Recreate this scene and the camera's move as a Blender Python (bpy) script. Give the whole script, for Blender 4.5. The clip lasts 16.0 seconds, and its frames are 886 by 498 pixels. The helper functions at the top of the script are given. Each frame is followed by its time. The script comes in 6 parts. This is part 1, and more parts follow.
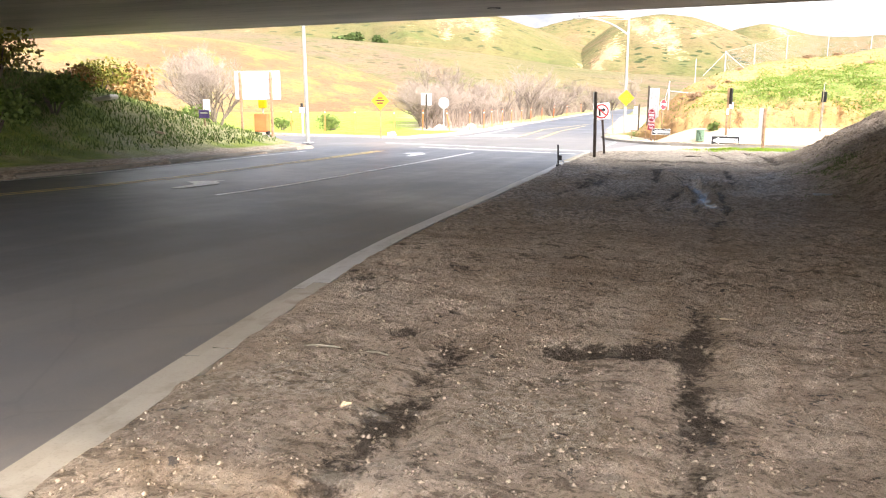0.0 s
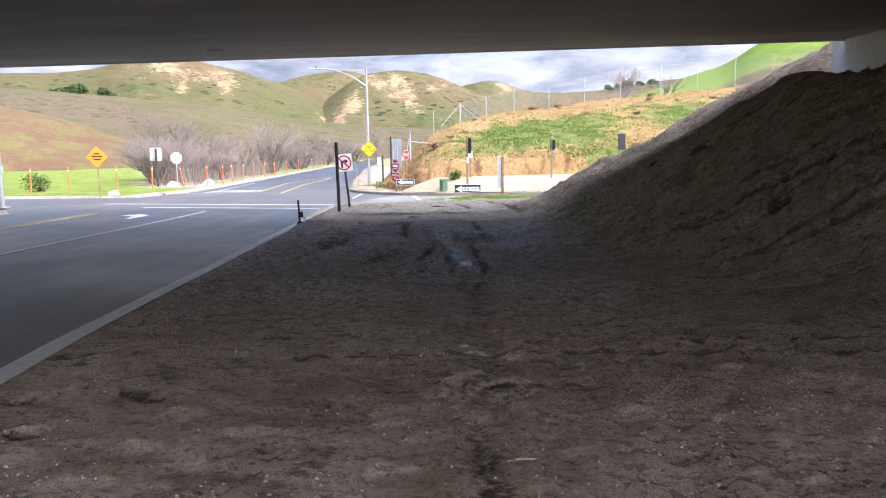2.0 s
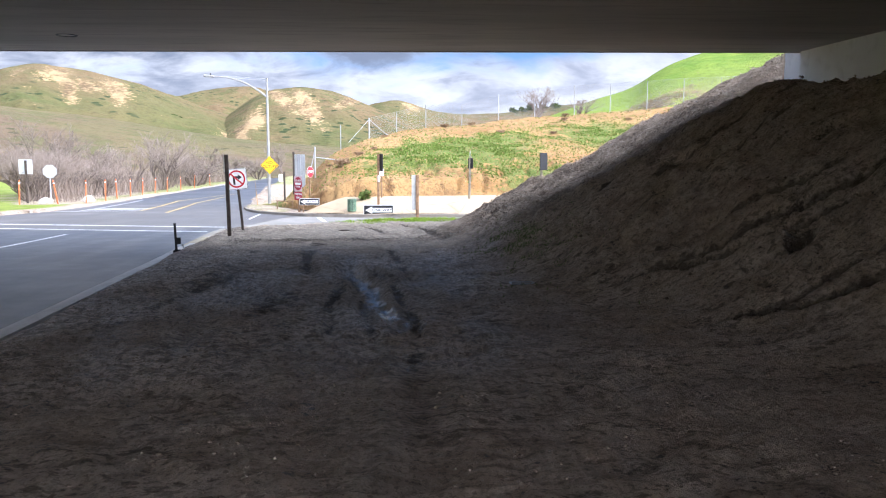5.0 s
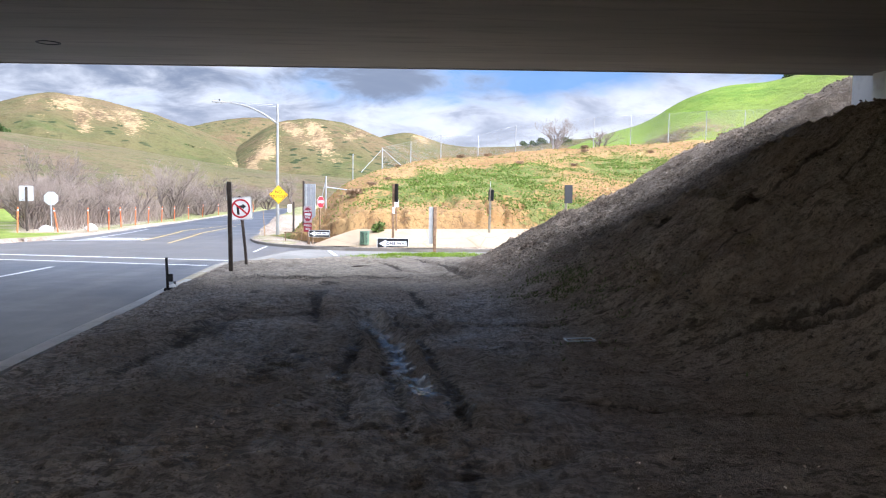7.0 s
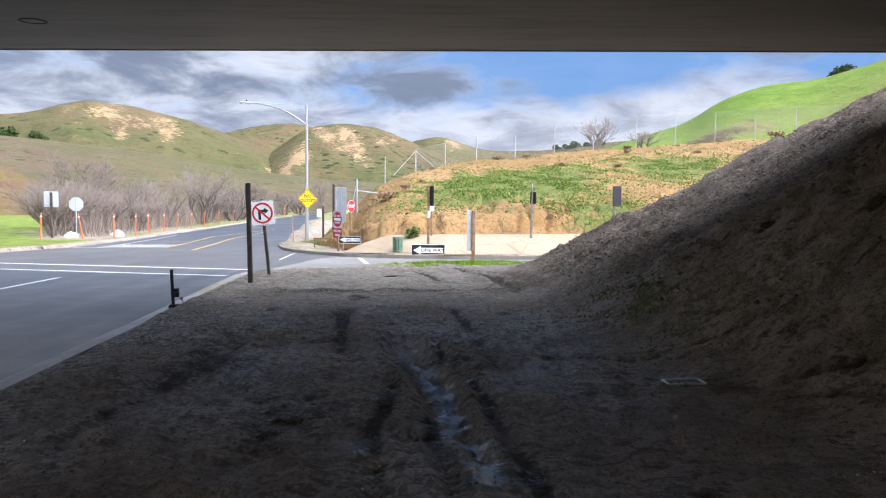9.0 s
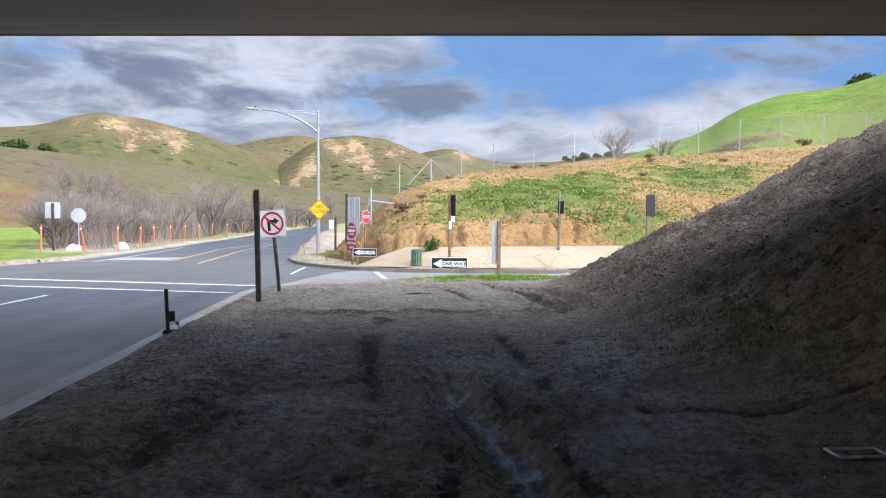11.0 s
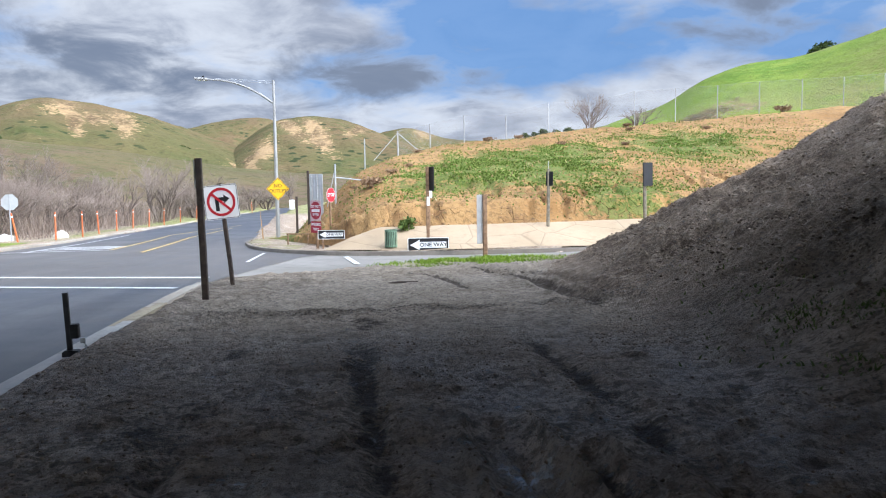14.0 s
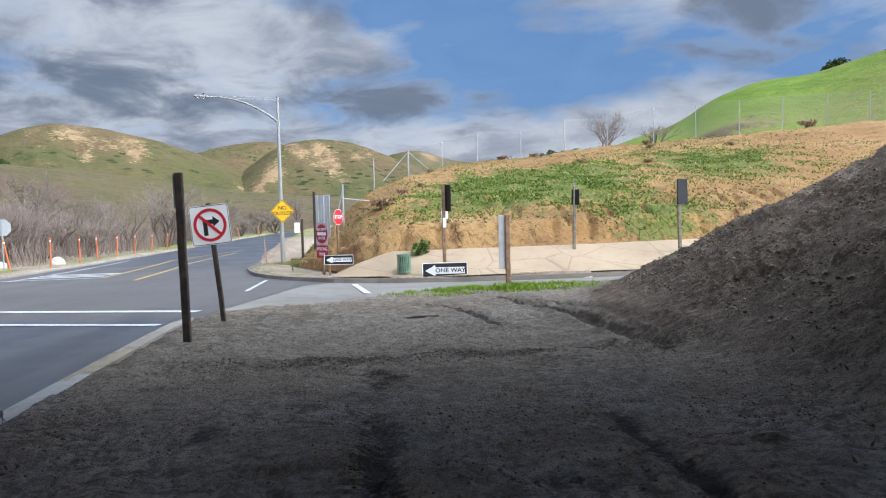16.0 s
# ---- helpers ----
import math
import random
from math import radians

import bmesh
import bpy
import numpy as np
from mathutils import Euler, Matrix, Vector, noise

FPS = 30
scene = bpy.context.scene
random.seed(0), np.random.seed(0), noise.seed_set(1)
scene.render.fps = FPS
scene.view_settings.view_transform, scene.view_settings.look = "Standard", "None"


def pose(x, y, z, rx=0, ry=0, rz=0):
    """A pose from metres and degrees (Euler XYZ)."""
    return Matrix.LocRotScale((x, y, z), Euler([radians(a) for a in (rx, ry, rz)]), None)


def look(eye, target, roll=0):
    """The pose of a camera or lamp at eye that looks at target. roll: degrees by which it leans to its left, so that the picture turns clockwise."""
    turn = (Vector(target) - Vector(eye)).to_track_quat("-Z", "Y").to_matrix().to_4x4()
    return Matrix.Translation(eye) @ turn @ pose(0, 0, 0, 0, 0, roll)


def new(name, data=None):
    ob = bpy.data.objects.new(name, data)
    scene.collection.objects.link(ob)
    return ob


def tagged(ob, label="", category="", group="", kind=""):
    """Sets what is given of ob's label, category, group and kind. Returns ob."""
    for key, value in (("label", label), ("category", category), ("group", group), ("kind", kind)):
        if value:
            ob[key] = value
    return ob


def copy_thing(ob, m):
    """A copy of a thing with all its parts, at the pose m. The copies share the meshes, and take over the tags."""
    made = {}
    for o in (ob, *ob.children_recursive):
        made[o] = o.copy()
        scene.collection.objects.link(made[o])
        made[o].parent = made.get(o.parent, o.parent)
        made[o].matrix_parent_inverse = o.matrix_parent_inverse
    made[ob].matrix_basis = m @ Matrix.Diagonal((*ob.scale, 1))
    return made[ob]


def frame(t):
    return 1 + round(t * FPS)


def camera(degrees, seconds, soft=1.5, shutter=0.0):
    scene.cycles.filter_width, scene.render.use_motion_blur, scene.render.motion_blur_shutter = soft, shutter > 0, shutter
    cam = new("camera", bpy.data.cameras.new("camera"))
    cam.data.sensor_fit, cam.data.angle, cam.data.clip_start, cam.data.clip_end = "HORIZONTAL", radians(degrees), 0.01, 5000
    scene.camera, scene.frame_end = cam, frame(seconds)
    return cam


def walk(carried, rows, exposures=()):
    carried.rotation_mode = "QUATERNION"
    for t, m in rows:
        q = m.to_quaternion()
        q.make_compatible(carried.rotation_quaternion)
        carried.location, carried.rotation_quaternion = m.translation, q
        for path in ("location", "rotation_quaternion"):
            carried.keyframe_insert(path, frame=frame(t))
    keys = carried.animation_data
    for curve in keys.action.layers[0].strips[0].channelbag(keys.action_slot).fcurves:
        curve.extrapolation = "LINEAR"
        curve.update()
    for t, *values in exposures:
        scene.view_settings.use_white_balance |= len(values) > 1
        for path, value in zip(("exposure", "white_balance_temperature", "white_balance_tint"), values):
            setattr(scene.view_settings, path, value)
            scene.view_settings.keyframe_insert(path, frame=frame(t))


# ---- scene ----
cam = camera(59.5, 16.0, soft=1.1)
METRES, EYE, TILT, LEAN, TURN = 17.647, 1.5, 0.0, 0.0, 20.9
ROWS = [
    (0.0, 0.0, 0.0, 0.0, -0.04, -11.97, 0.17),
    (0.5, 0.0081, 0.0312, -0.0021, -6.92, -11.21, 0.01),
    (1.0, 0.0165, 0.062, -0.0014, -11.86, -9.93, 0.21),
    (1.5, 0.0206, 0.0926, -0.0035, -15.58, -8.95, 0.46),
    (2.0, 0.0322, 0.122, -0.0055, -18.45, -8.31, 0.84),
    (2.5, 0.0364, 0.1491, -0.0078, -20.39, -7.96, 1.11),
    (3.0, 0.0452, 0.1789, -0.0093, -22.22, -7.93, 1.14),
    (3.5, 0.0565, 0.2104, -0.0097, -23.71, -8.03, 1.08),
    (6.0, 0.1016, 0.3684, -0.0162, -25.64, -5.55, -0.52),
    (6.5, 0.1084, 0.3981, -0.0167, -25.09, -4.89, -0.85),
    (7.0, 0.1195, 0.4292, -0.0182, -24.62, -4.54, -0.95),
    (7.5, 0.1272, 0.4616, -0.0216, -24.5, -4.74, -0.96),
    (8.0, 0.1412, 0.4932, -0.0225, -24.16, -4.76, -0.61),
    (8.5, 0.1484, 0.5255, -0.0235, -23.14, -4.57, -0.55),
    (9.0, 0.1586, 0.5512, -0.0234, -22.28, -4.23, -0.61),
    (9.5, 0.1699, 0.5808, -0.0247, -21.65, -3.84, -0.63),
    (10.0, 0.1738, 0.6105, -0.0262, -21.58, -3.35, -0.54),
    (12.5, 0.1947, 0.7536, -0.0334, -22.78, -3.57, -0.11),
    (13.0, 0.2043, 0.784, -0.0353, -23.62, -4.7, 0.25),
    (13.5, 0.2068, 0.8146, -0.0388, -24.25, -5.23, 0.61),
    (14.0, 0.2141, 0.8448, -0.0409, -24.64, -4.86, 0.83),
    (14.5, 0.2236, 0.8765, -0.0408, -24.61, -4.01, 0.98),
    (15.0, 0.2318, 0.9049, -0.04, -24.47, -3.3, 1.02),
    (15.5, 0.2446, 0.9322, -0.0419, -24.25, -3.08, 1.14),
    (16.0, 0.2501, 0.9615, -0.0445, -24.07, -3.22, 1.31),
]
EXPO = [(0.0, 1.22, 7600, 14), (0.5, 0.96, 7600, 15), (1.0, 0.62, 6900, 16), (1.5, 0.46, 6500, 17), (2.0, 0.42, 6250, 17), (3.5, 0.45, 6100, 16), (6.0, 0.47, 6150, 14), (9.0, 0.14, 6200, 13), (12.5, -0.10, 6200, 11), (13.0, -0.12, 6200, 11), (14.0, -0.03, 6200, 10), (15.0, -0.29, 6200, 9), (16.0, -0.36, 6200, 9)]
walk(cam, [(t, pose(0, 0, EYE, TILT, LEAN, TURN) @ pose(METRES * x, METRES * y, METRES * z, 90 + pitch, roll, yaw)) for t, x, y, z, yaw, pitch, roll in ROWS], EXPO)

# ---- sky and sun ----
SUN_AZ, SUN_EL = 128.0, 35.0          # degrees clockwise from +y; the sun stands behind the bridge
world = bpy.data.worlds.new("sky")
scene.world = world
world.use_nodes = True
wn, wl = world.node_tree.nodes, world.node_tree.links
wn.clear()


def wnode(kind, **kw):
    n = wn.new(kind)
    for k, v in kw.items():
        n.inputs[k].default_value = v
    return n


def wmath(op, a, b=None, c=None):
    n = wn.new("ShaderNodeMath")
    n.operation = op
    for i, v in enumerate((a, b, c)):
        if v is None:
            continue
        if isinstance(v, (int, float)):
            n.inputs[i].default_value = v
        else:
            wl.new(v, n.inputs[i])
    return n.outputs[0]


def wmix(f, a, b):
    n = wn.new("ShaderNodeMix")
    n.data_type = "RGBA"
    for i, v in ((0, f), (6, a), (7, b)):
        if isinstance(v, (tuple, float)):
            n.inputs[i].default_value = v
        else:
            wl.new(v, n.inputs[i])
    return n.outputs[2]


sky = wn.new("ShaderNodeTexSky")
sky.sky_type, sky.sun_disc = "NISHITA", False
sky.sun_elevation, sky.sun_rotation = radians(SUN_EL), radians(SUN_AZ)
sky.altitude, sky.air_density, sky.dust_density, sky.ozone_density = 300, 1.0, 0.6, 1.5
coord = wn.new("ShaderNodeTexCoord")
sep = wn.new("ShaderNodeSeparateXYZ")
wl.new(coord.outputs["Generated"], sep.inputs[0])
# clouds lie on a flat layer: the view direction divided by its height
height = wmath("ADD", wmath("MAXIMUM", sep.outputs[2], 0.0), 0.27)
flat = wn.new("ShaderNodeCombineXYZ")
wl.new(wmath("DIVIDE", sep.outputs[0], height), flat.inputs[0])
wl.new(wmath("DIVIDE", sep.outputs[1], height), flat.inputs[1])


def wnoise(scale, detail, rough, shift, dist=0.0):
    m = wn.new("ShaderNodeMapping")
    m.inputs["Location"].default_value = shift
    wl.new(flat.outputs[0], m.inputs[0])
    n = wnode("ShaderNodeTexNoise", Scale=scale, Detail=detail, Roughness=rough, Distortion=dist)
    wl.new(m.outputs[0], n.inputs["Vector"])
    return n.outputs[0]


def wpuff(az, el, wide, tall):
    """A soft oval in the sky round a direction."""
    a, e = radians(az), radians(el)
    d = Vector((math.sin(a) * math.cos(e), math.cos(a) * math.cos(e), math.sin(e)))
    side = Vector((math.cos(a), -math.sin(a), 0))
    up = side.cross(d)
    tot = None
    for axis, size in ((side, wide), (up, tall)):
        n = wn.new("ShaderNodeVectorMath")
        n.operation = "DOT_PRODUCT"
        wl.new(coord.outputs["Generated"], n.inputs[0])
        n.inputs[1].default_value = axis
        v = wmath("POWER", wmath("ABSOLUTE", wmath("DIVIDE", wmath("SUBTRACT", n.outputs["Value"], axis.dot(d)), math.radians(size))), 2.0)
        tot = v if tot is None else wmath("ADD", tot, v)
    return wmath("POWER", 2.718, wmath("MULTIPLY", tot, -1.0))


def wstep(v, a, b):
    n = wn.new("ShaderNodeMapRange")
    n.interpolation_type = "SMOOTHSTEP"
    n.inputs[1].default_value, n.inputs[2].default_value = a, b
    wl.new(v, n.inputs[0])
    return n.outputs[0]


billow = wnoise(1.5, 8.0, 0.55, (3.1, 1.7, 0.0), 0.35)
fine = wnoise(3.7, 8.0, 0.58, (7.3, 2.2, 0.0), 0.4)
cover = wmath("ADD", wmath("MULTIPLY", billow, 0.65), wmath("MULTIPLY", fine, 0.35))
blue_gap = wmath("ADD", wpuff(11, 9.5, 11, 3.2), wmath("MULTIPLY", wpuff(4, 15, 9, 4.5), 0.8))
white_mass = wmath("ADD", wpuff(-16, 11.5, 15, 6), wmath("ADD", wmath("MULTIPLY", wpuff(22, 6.0, 10, 3), 0.8), wmath("MULTIPLY", wpuff(2, 4.5, 26, 2.6), 0.9)))
cover = wmath("ADD", wmath("SUBTRACT", cover, wmath("MULTIPLY", blue_gap, 0.21)), wmath("MULTIPLY", white_mass, 0.14))
cloud = wmath("MAXIMUM", wstep(cover, 0.39, 0.60), 0.1)
# thick grey undersides, ragged at their edges
dark = wmath("ADD", wmath("ADD", wpuff(-20.5, 7.8, 9.0, 2.6), wpuff(-0.5, 7.8, 8.0, 2.1)), wmath("ADD", wmath("MULTIPLY", wpuff(25, 12.0, 6.5, 4.0), 0.8), wmath("MULTIPLY", wpuff(-14, 16, 16, 2.4), 0.75)))
dark = wstep(wmath("ADD", wmath("MULTIPLY", dark, 0.50), wmath("MULTIPLY", fine, 1.2)), 0.68, 1.10)
body = wmix(wstep(fine, 0.36, 0.66), (6.6, 7.0, 7.7, 1), (3.9, 4.3, 5.2, 1))
cloud_col = wmix(wmath("MULTIPLY", dark, 0.9), body, (1.75, 2.2, 3.1, 1))
# clouds towards the sun, out of view, are boosted to fill under the bridge
sdot = wn.new("ShaderNodeVectorMath")
sdot.operation = "DOT_PRODUCT"
wl.new(coord.outputs["Generated"], sdot.inputs[0])
sdot.inputs[1].default_value = (math.sin(radians(SUN_AZ)) * math.cos(radians(SUN_EL)), math.cos(radians(SUN_AZ)) * math.cos(radians(SUN_EL)), math.sin(radians(SUN_EL)))
glow = wmath("ADD", 1.0, wmath("MULTIPLY", wmath("POWER", wmath("MAXIMUM", sdot.outputs["Value"], 0.0), 2.0), 20.0))
lit = wn.new("ShaderNodeVectorMath")
lit.operation = "SCALE"
wl.new(cloud_col, lit.inputs[0])
wl.new(glow, lit.inputs["Scale"])
cloud = wmath("MAXIMUM", cloud, dark)
deep = wmix(0.8, sky.outputs[0], (1.15, 2.9, 6.4, 1))
sky_col = wmix(cloud, deep, lit.outputs[0])
SKY = 0.115
bg = wn.new("ShaderNodeBackground")
bg.inputs["Strength"].default_value = SKY
wl.new(sky_col, bg.inputs["Color"])
out = wn.new("ShaderNodeOutputWorld")
wl.new(bg.outputs[0], out.inputs["Surface"])

sun = new("sun", bpy.data.lights.new("sun", "SUN"))
sun.data.energy, sun.data.angle, sun.data.color = 1.42, radians(1.5), (1.0, 0.90, 0.75)
sa, se = radians(SUN_AZ), radians(SUN_EL)
sun.matrix_world = look((0, 0, 30), Vector((0, 0, 30)) - Vector((math.sin(sa) * math.cos(se), math.cos(sa) * math.cos(se), math.sin(se))))

# ---- noise on arrays ----


def vhash(ix, iy, seed):
    h = (ix.astype(np.int64) * 374761393 + iy.astype(np.int64) * 668265263 + seed * 974711) & 0xFFFFFFFF
    h = ((h ^ (h >> 13)) * 1274126177) & 0xFFFFFFFF
    return ((h ^ (h >> 16)) & 0xFFFF) / 65535.0


def vnoise(x, y, seed=0):
    ix, iy = np.floor(x), np.floor(y)
    fx, fy = x - ix, y - iy
    fx, fy = fx * fx * (3 - 2 * fx), fy * fy * (3 - 2 * fy)
    a, b = vhash(ix, iy, seed), vhash(ix + 1, iy, seed)
    c, d = vhash(ix, iy + 1, seed), vhash(ix + 1, iy + 1, seed)
    return (a + (b - a) * fx) * (1 - fy) + (c + (d - c) * fx) * fy


def fbm(x, y, octaves=4, seed=0, gain=0.5):
    s, a, tot = 0.0, 1.0, 0.0
    for k in range(octaves):
        s = s + a * (vnoise(x * 2 ** k + 17.3 * k, y * 2 ** k - 9.1 * k, seed + k) - 0.5)
        tot += a
        a *= gain
    return s / tot * 2


def sstep(v, a, b):
    u = np.clip((v - a) / (b - a), 0, 1)
    return u * u * (3 - 2 * u)


# ---- materials ----


class Mat:
    """A small builder for node materials; positions are world metres."""

    def __init__(self, name, rough=0.8, metal=0.0, spec=0.4):
        self.m = bpy.data.materials.new(name)
        self.m.use_nodes = True
        self.n, self.l = self.m.node_tree.nodes, self.m.node_tree.links
        self.b = self.n["Principled BSDF"]
        self.b.inputs["Roughness"].default_value = rough
        self.b.inputs["Metallic"].default_value = metal
        self.b.inputs["Specular IOR Level"].default_value = spec
        self.pos = self.n.new("ShaderNodeNewGeometry").outputs["Position"]

    def put(self, sock, v):
        if isinstance(v, (int, float, tuple)):
            sock.default_value = v
        else:
            self.l.new(v, sock)

    def noise(self, scale, detail=4.0, rough=0.55, stretch=(1, 1, 1), vec=None):
        mp = self.n.new("ShaderNodeMapping")
        mp.inputs["Scale"].default_value = stretch
        self.l.new(vec or self.pos, mp.inputs[0])
        t = self.n.new("ShaderNodeTexNoise")
        t.inputs["Scale"].default_value, t.inputs["Detail"].default_value, t.inputs["Roughness"].default_value = scale, detail, rough
        self.l.new(mp.outputs[0], t.inputs["Vector"])
        return t.outputs[0]

    def cells(self, scale, feature="F1", stretch=(1, 1, 1), out=0):
        mp = self.n.new("ShaderNodeMapping")
        mp.inputs["Scale"].default_value = stretch
        self.l.new(self.pos, mp.inputs[0])
        t = self.n.new("ShaderNodeTexVoronoi")
        t.feature = feature
        t.inputs["Scale"].default_value = scale
        self.l.new(mp.outputs[0], t.inputs["Vector"])
        return t.outputs[out]

    def step(self, v, a, b, lo=0.0, hi=1.0):
        r = self.n.new("ShaderNodeMapRange")
        r.interpolation_type = "SMOOTHSTEP"
        for i, k in ((1, a), (2, b), (3, lo), (4, hi)):
            r.inputs[i].default_value = k
        self.l.new(v, r.inputs[0])
        return r.outputs[0]

    def math(self, op, a, b=0.0):
        r = self.n.new("ShaderNodeMath")
        r.operation = op
        self.put(r.inputs[0], a)
        self.put(r.inputs[1], b)
        return r.outputs[0]

    def mix(self, f, a, b):
        r = self.n.new("ShaderNodeMix")
        r.data_type = "RGBA"
        self.put(r.inputs[0], f)
        self.put(r.inputs[6], a if not isinstance(a, tuple) else (*a, 1))
        self.put(r.inputs[7], b if not isinstance(b, tuple) else (*b, 1))
        return r.outputs[2]

    def attr(self, name):
        a = self.n.new("ShaderNodeAttribute")
        a.attribute_name = name
        return a.outputs["Fac"]

    def vary(self):
        return self.n.new("ShaderNodeObjectInfo").outputs["Random"]

    def island(self):
        return self.n.new("ShaderNodeNewGeometry").outputs["Random Per Island"]

    def color(self, v):
        self.put(self.b.inputs["Base Color"], v if not isinstance(v, tuple) else (*v, 1))
        return self

    def rough(self, v):
        self.put(self.b.inputs["Roughness"], v)
        return self

    def bump(self, h, dist, strength=1.0):
        b = self.n.new("ShaderNodeBump")
        b.inputs["Distance"].default_value = dist
        self.put(b.inputs["Strength"], strength)
        self.l.new(h, b.inputs["Height"])
        prev = self.b.inputs["Normal"].links
        if prev:
            self.l.new(prev[0].from_socket, b.inputs["Normal"])
        self.l.new(b.outputs[0], self.b.inputs["Normal"])
        return self


def simple(name, col, rough=0.6, metal=0.0, vary=0.18, scale=6.0, grime=(0.10, 0.085, 0.065), dirt=0.25):
    """Paint, wood or metal with grain at two scales and a little dirt."""
    m = Mat(name, rough, metal)
    a = m.noise(scale, 5)
    b = m.noise(scale * 9, 3)
    lo = tuple(max(0.0, c * (1 - vary)) for c in col)
    hi = tuple(min(1.0, c * (1 + vary)) for c in col)
    c = m.mix(m.step(a, 0.3, 0.7), lo, hi)
    c = m.mix(m.math("MULTIPLY", m.step(m.math("ADD", m.math("MULTIPLY", a, 0.6), m.math("MULTIPLY", b, 0.4)), 0.5, 0.75), dirt), c, grime)
    m.color(c)
    m.rough(m.step(b, 0.2, 0.8, max(0.05, rough - 0.1), min(1, rough + 0.15)))
    m.bump(b, 0.002, 0.4)
    return m.m


def make_dirt():
    """Dry dusty brown soil, paler under cover to offset dim light; darker damp soil beyond (attribute 'damp'), mud,
    weeds.
    """
    m = Mat("dirt_ground", 0.9, spec=0.3)
    big, mid, fine_ = m.noise(0.45, 6, 0.6), m.noise(2.6, 7, 0.64), m.noise(19, 6, 0.68)
    grit = m.noise(85, 4, 0.72)
    streak = m.noise(1.6, 6, 0.65, (1.5, 0.35, 1))
    c = m.mix(m.step(big, 0.40, 0.60), (0.53, 0.405, 0.295), (0.64, 0.505, 0.385))
    across = m.noise(1.5, 6, 0.62, (0.32, 1.9, 1))
    c = m.mix(m.step(across, 0.50, 0.62), c, m.mix(0.42, c, (0.26, 0.19, 0.135)))
    c = m.mix(m.step(across, 0.44, 0.34), c, m.mix(0.3, c, (0.66, 0.57, 0.47)))
    c = m.mix(m.step(streak, 0.44, 0.58), c, m.mix(0.25, c, (0.64, 0.55, 0.45)))
    c = m.mix(m.step(mid, 0.46, 0.60), c, m.mix(0.35, c, (0.24, 0.17, 0.12)))
    # crumbs: dark gaps and pale grains at two sizes
    c = m.mix(m.step(fine_, 0.50, 0.62), c, m.mix(0.42, c, (0.09, 0.066, 0.047)))
    c = m.mix(m.step(fine_, 0.44, 0.34), c, m.mix(0.35, c, (0.55, 0.48, 0.40)))
    c = m.mix(m.step(grit, 0.54, 0.66), c, m.mix(0.3, c, (0.085, 0.064, 0.045)))
    c = m.mix(m.step(grit, 0.40, 0.30), c, m.mix(0.25, c, (0.60, 0.54, 0.46)))
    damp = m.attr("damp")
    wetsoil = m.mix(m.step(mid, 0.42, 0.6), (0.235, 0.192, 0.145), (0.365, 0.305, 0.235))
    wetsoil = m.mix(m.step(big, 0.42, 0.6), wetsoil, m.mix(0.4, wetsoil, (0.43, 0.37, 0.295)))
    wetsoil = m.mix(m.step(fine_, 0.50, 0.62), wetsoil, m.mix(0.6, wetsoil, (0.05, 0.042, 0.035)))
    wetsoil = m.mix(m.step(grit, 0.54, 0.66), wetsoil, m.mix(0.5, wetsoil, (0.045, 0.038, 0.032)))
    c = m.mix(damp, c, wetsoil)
    grain = m.math("ADD", m.math("MULTIPLY", m.math("SUBTRACT", mid, 0.5), 1.5), m.math("MULTIPLY", m.math("SUBTRACT", fine_, 0.5), 1.9))
    pale = m.step(m.math("ADD", m.attr("pale"), grain), 0.30, 0.62)
    c = m.mix(pale, c, m.mix(m.step(fine_, 0.42, 0.58), (0.60, 0.51, 0.40), (0.36, 0.28, 0.20)))
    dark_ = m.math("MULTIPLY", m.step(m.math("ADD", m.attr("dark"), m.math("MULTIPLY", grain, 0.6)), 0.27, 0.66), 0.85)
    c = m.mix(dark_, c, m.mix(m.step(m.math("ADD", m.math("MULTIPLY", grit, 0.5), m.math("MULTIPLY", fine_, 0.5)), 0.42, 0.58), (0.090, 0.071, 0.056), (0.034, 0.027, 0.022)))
    # dark imported fill of the slope, crumbly, with paler dried lumps; thinned under the bridge to lighten it
    lump = m.noise(6.5, 6, 0.7)
    earth = m.mix(m.step(lump, 0.40, 0.62), (0.135, 0.100, 0.070), (0.30, 0.232, 0.170))
    earth = m.mix(m.step(fine_, 0.48, 0.62), earth, (0.095, 0.070, 0.050))
    earth = m.mix(m.step(big, 0.44, 0.60), earth, m.mix(0.45, earth, (0.36, 0.285, 0.215)))
    earth = m.mix(m.step(grit, 0.38, 0.28), earth, (0.46, 0.385, 0.305))
    c = m.mix(m.step(m.math("ADD", m.attr("fill"), m.math("MULTIPLY", grain, 0.35)), 0.08, 0.85), c, earth)
    wet = m.step(m.math("ADD", m.attr("wet"), m.math("MULTIPLY", grain, 1.7)), 0.50, 0.66)
    c = m.mix(wet, c, m.mix(m.step(fine_, 0.40, 0.60), (0.030, 0.026, 0.023), (0.10, 0.085, 0.072)))
    # broken crust: dark flecks colour in the small shadows of clods, paler plates between
    fleck = m.math("MULTIPLY", m.step(m.math("ADD", m.noise(8.0, 5, 0.62, (0.75, 1.35, 1.0)), m.math("MULTIPLY", m.attr("moist"), 0.035)), 0.545, 0.59), m.math("MULTIPLY", m.step(m.noise(0.9, 4), 0.40, 0.60, 0.35, 1.0), m.math("SUBTRACT", 1.0, m.math("MULTIPLY", damp, 0.5))))
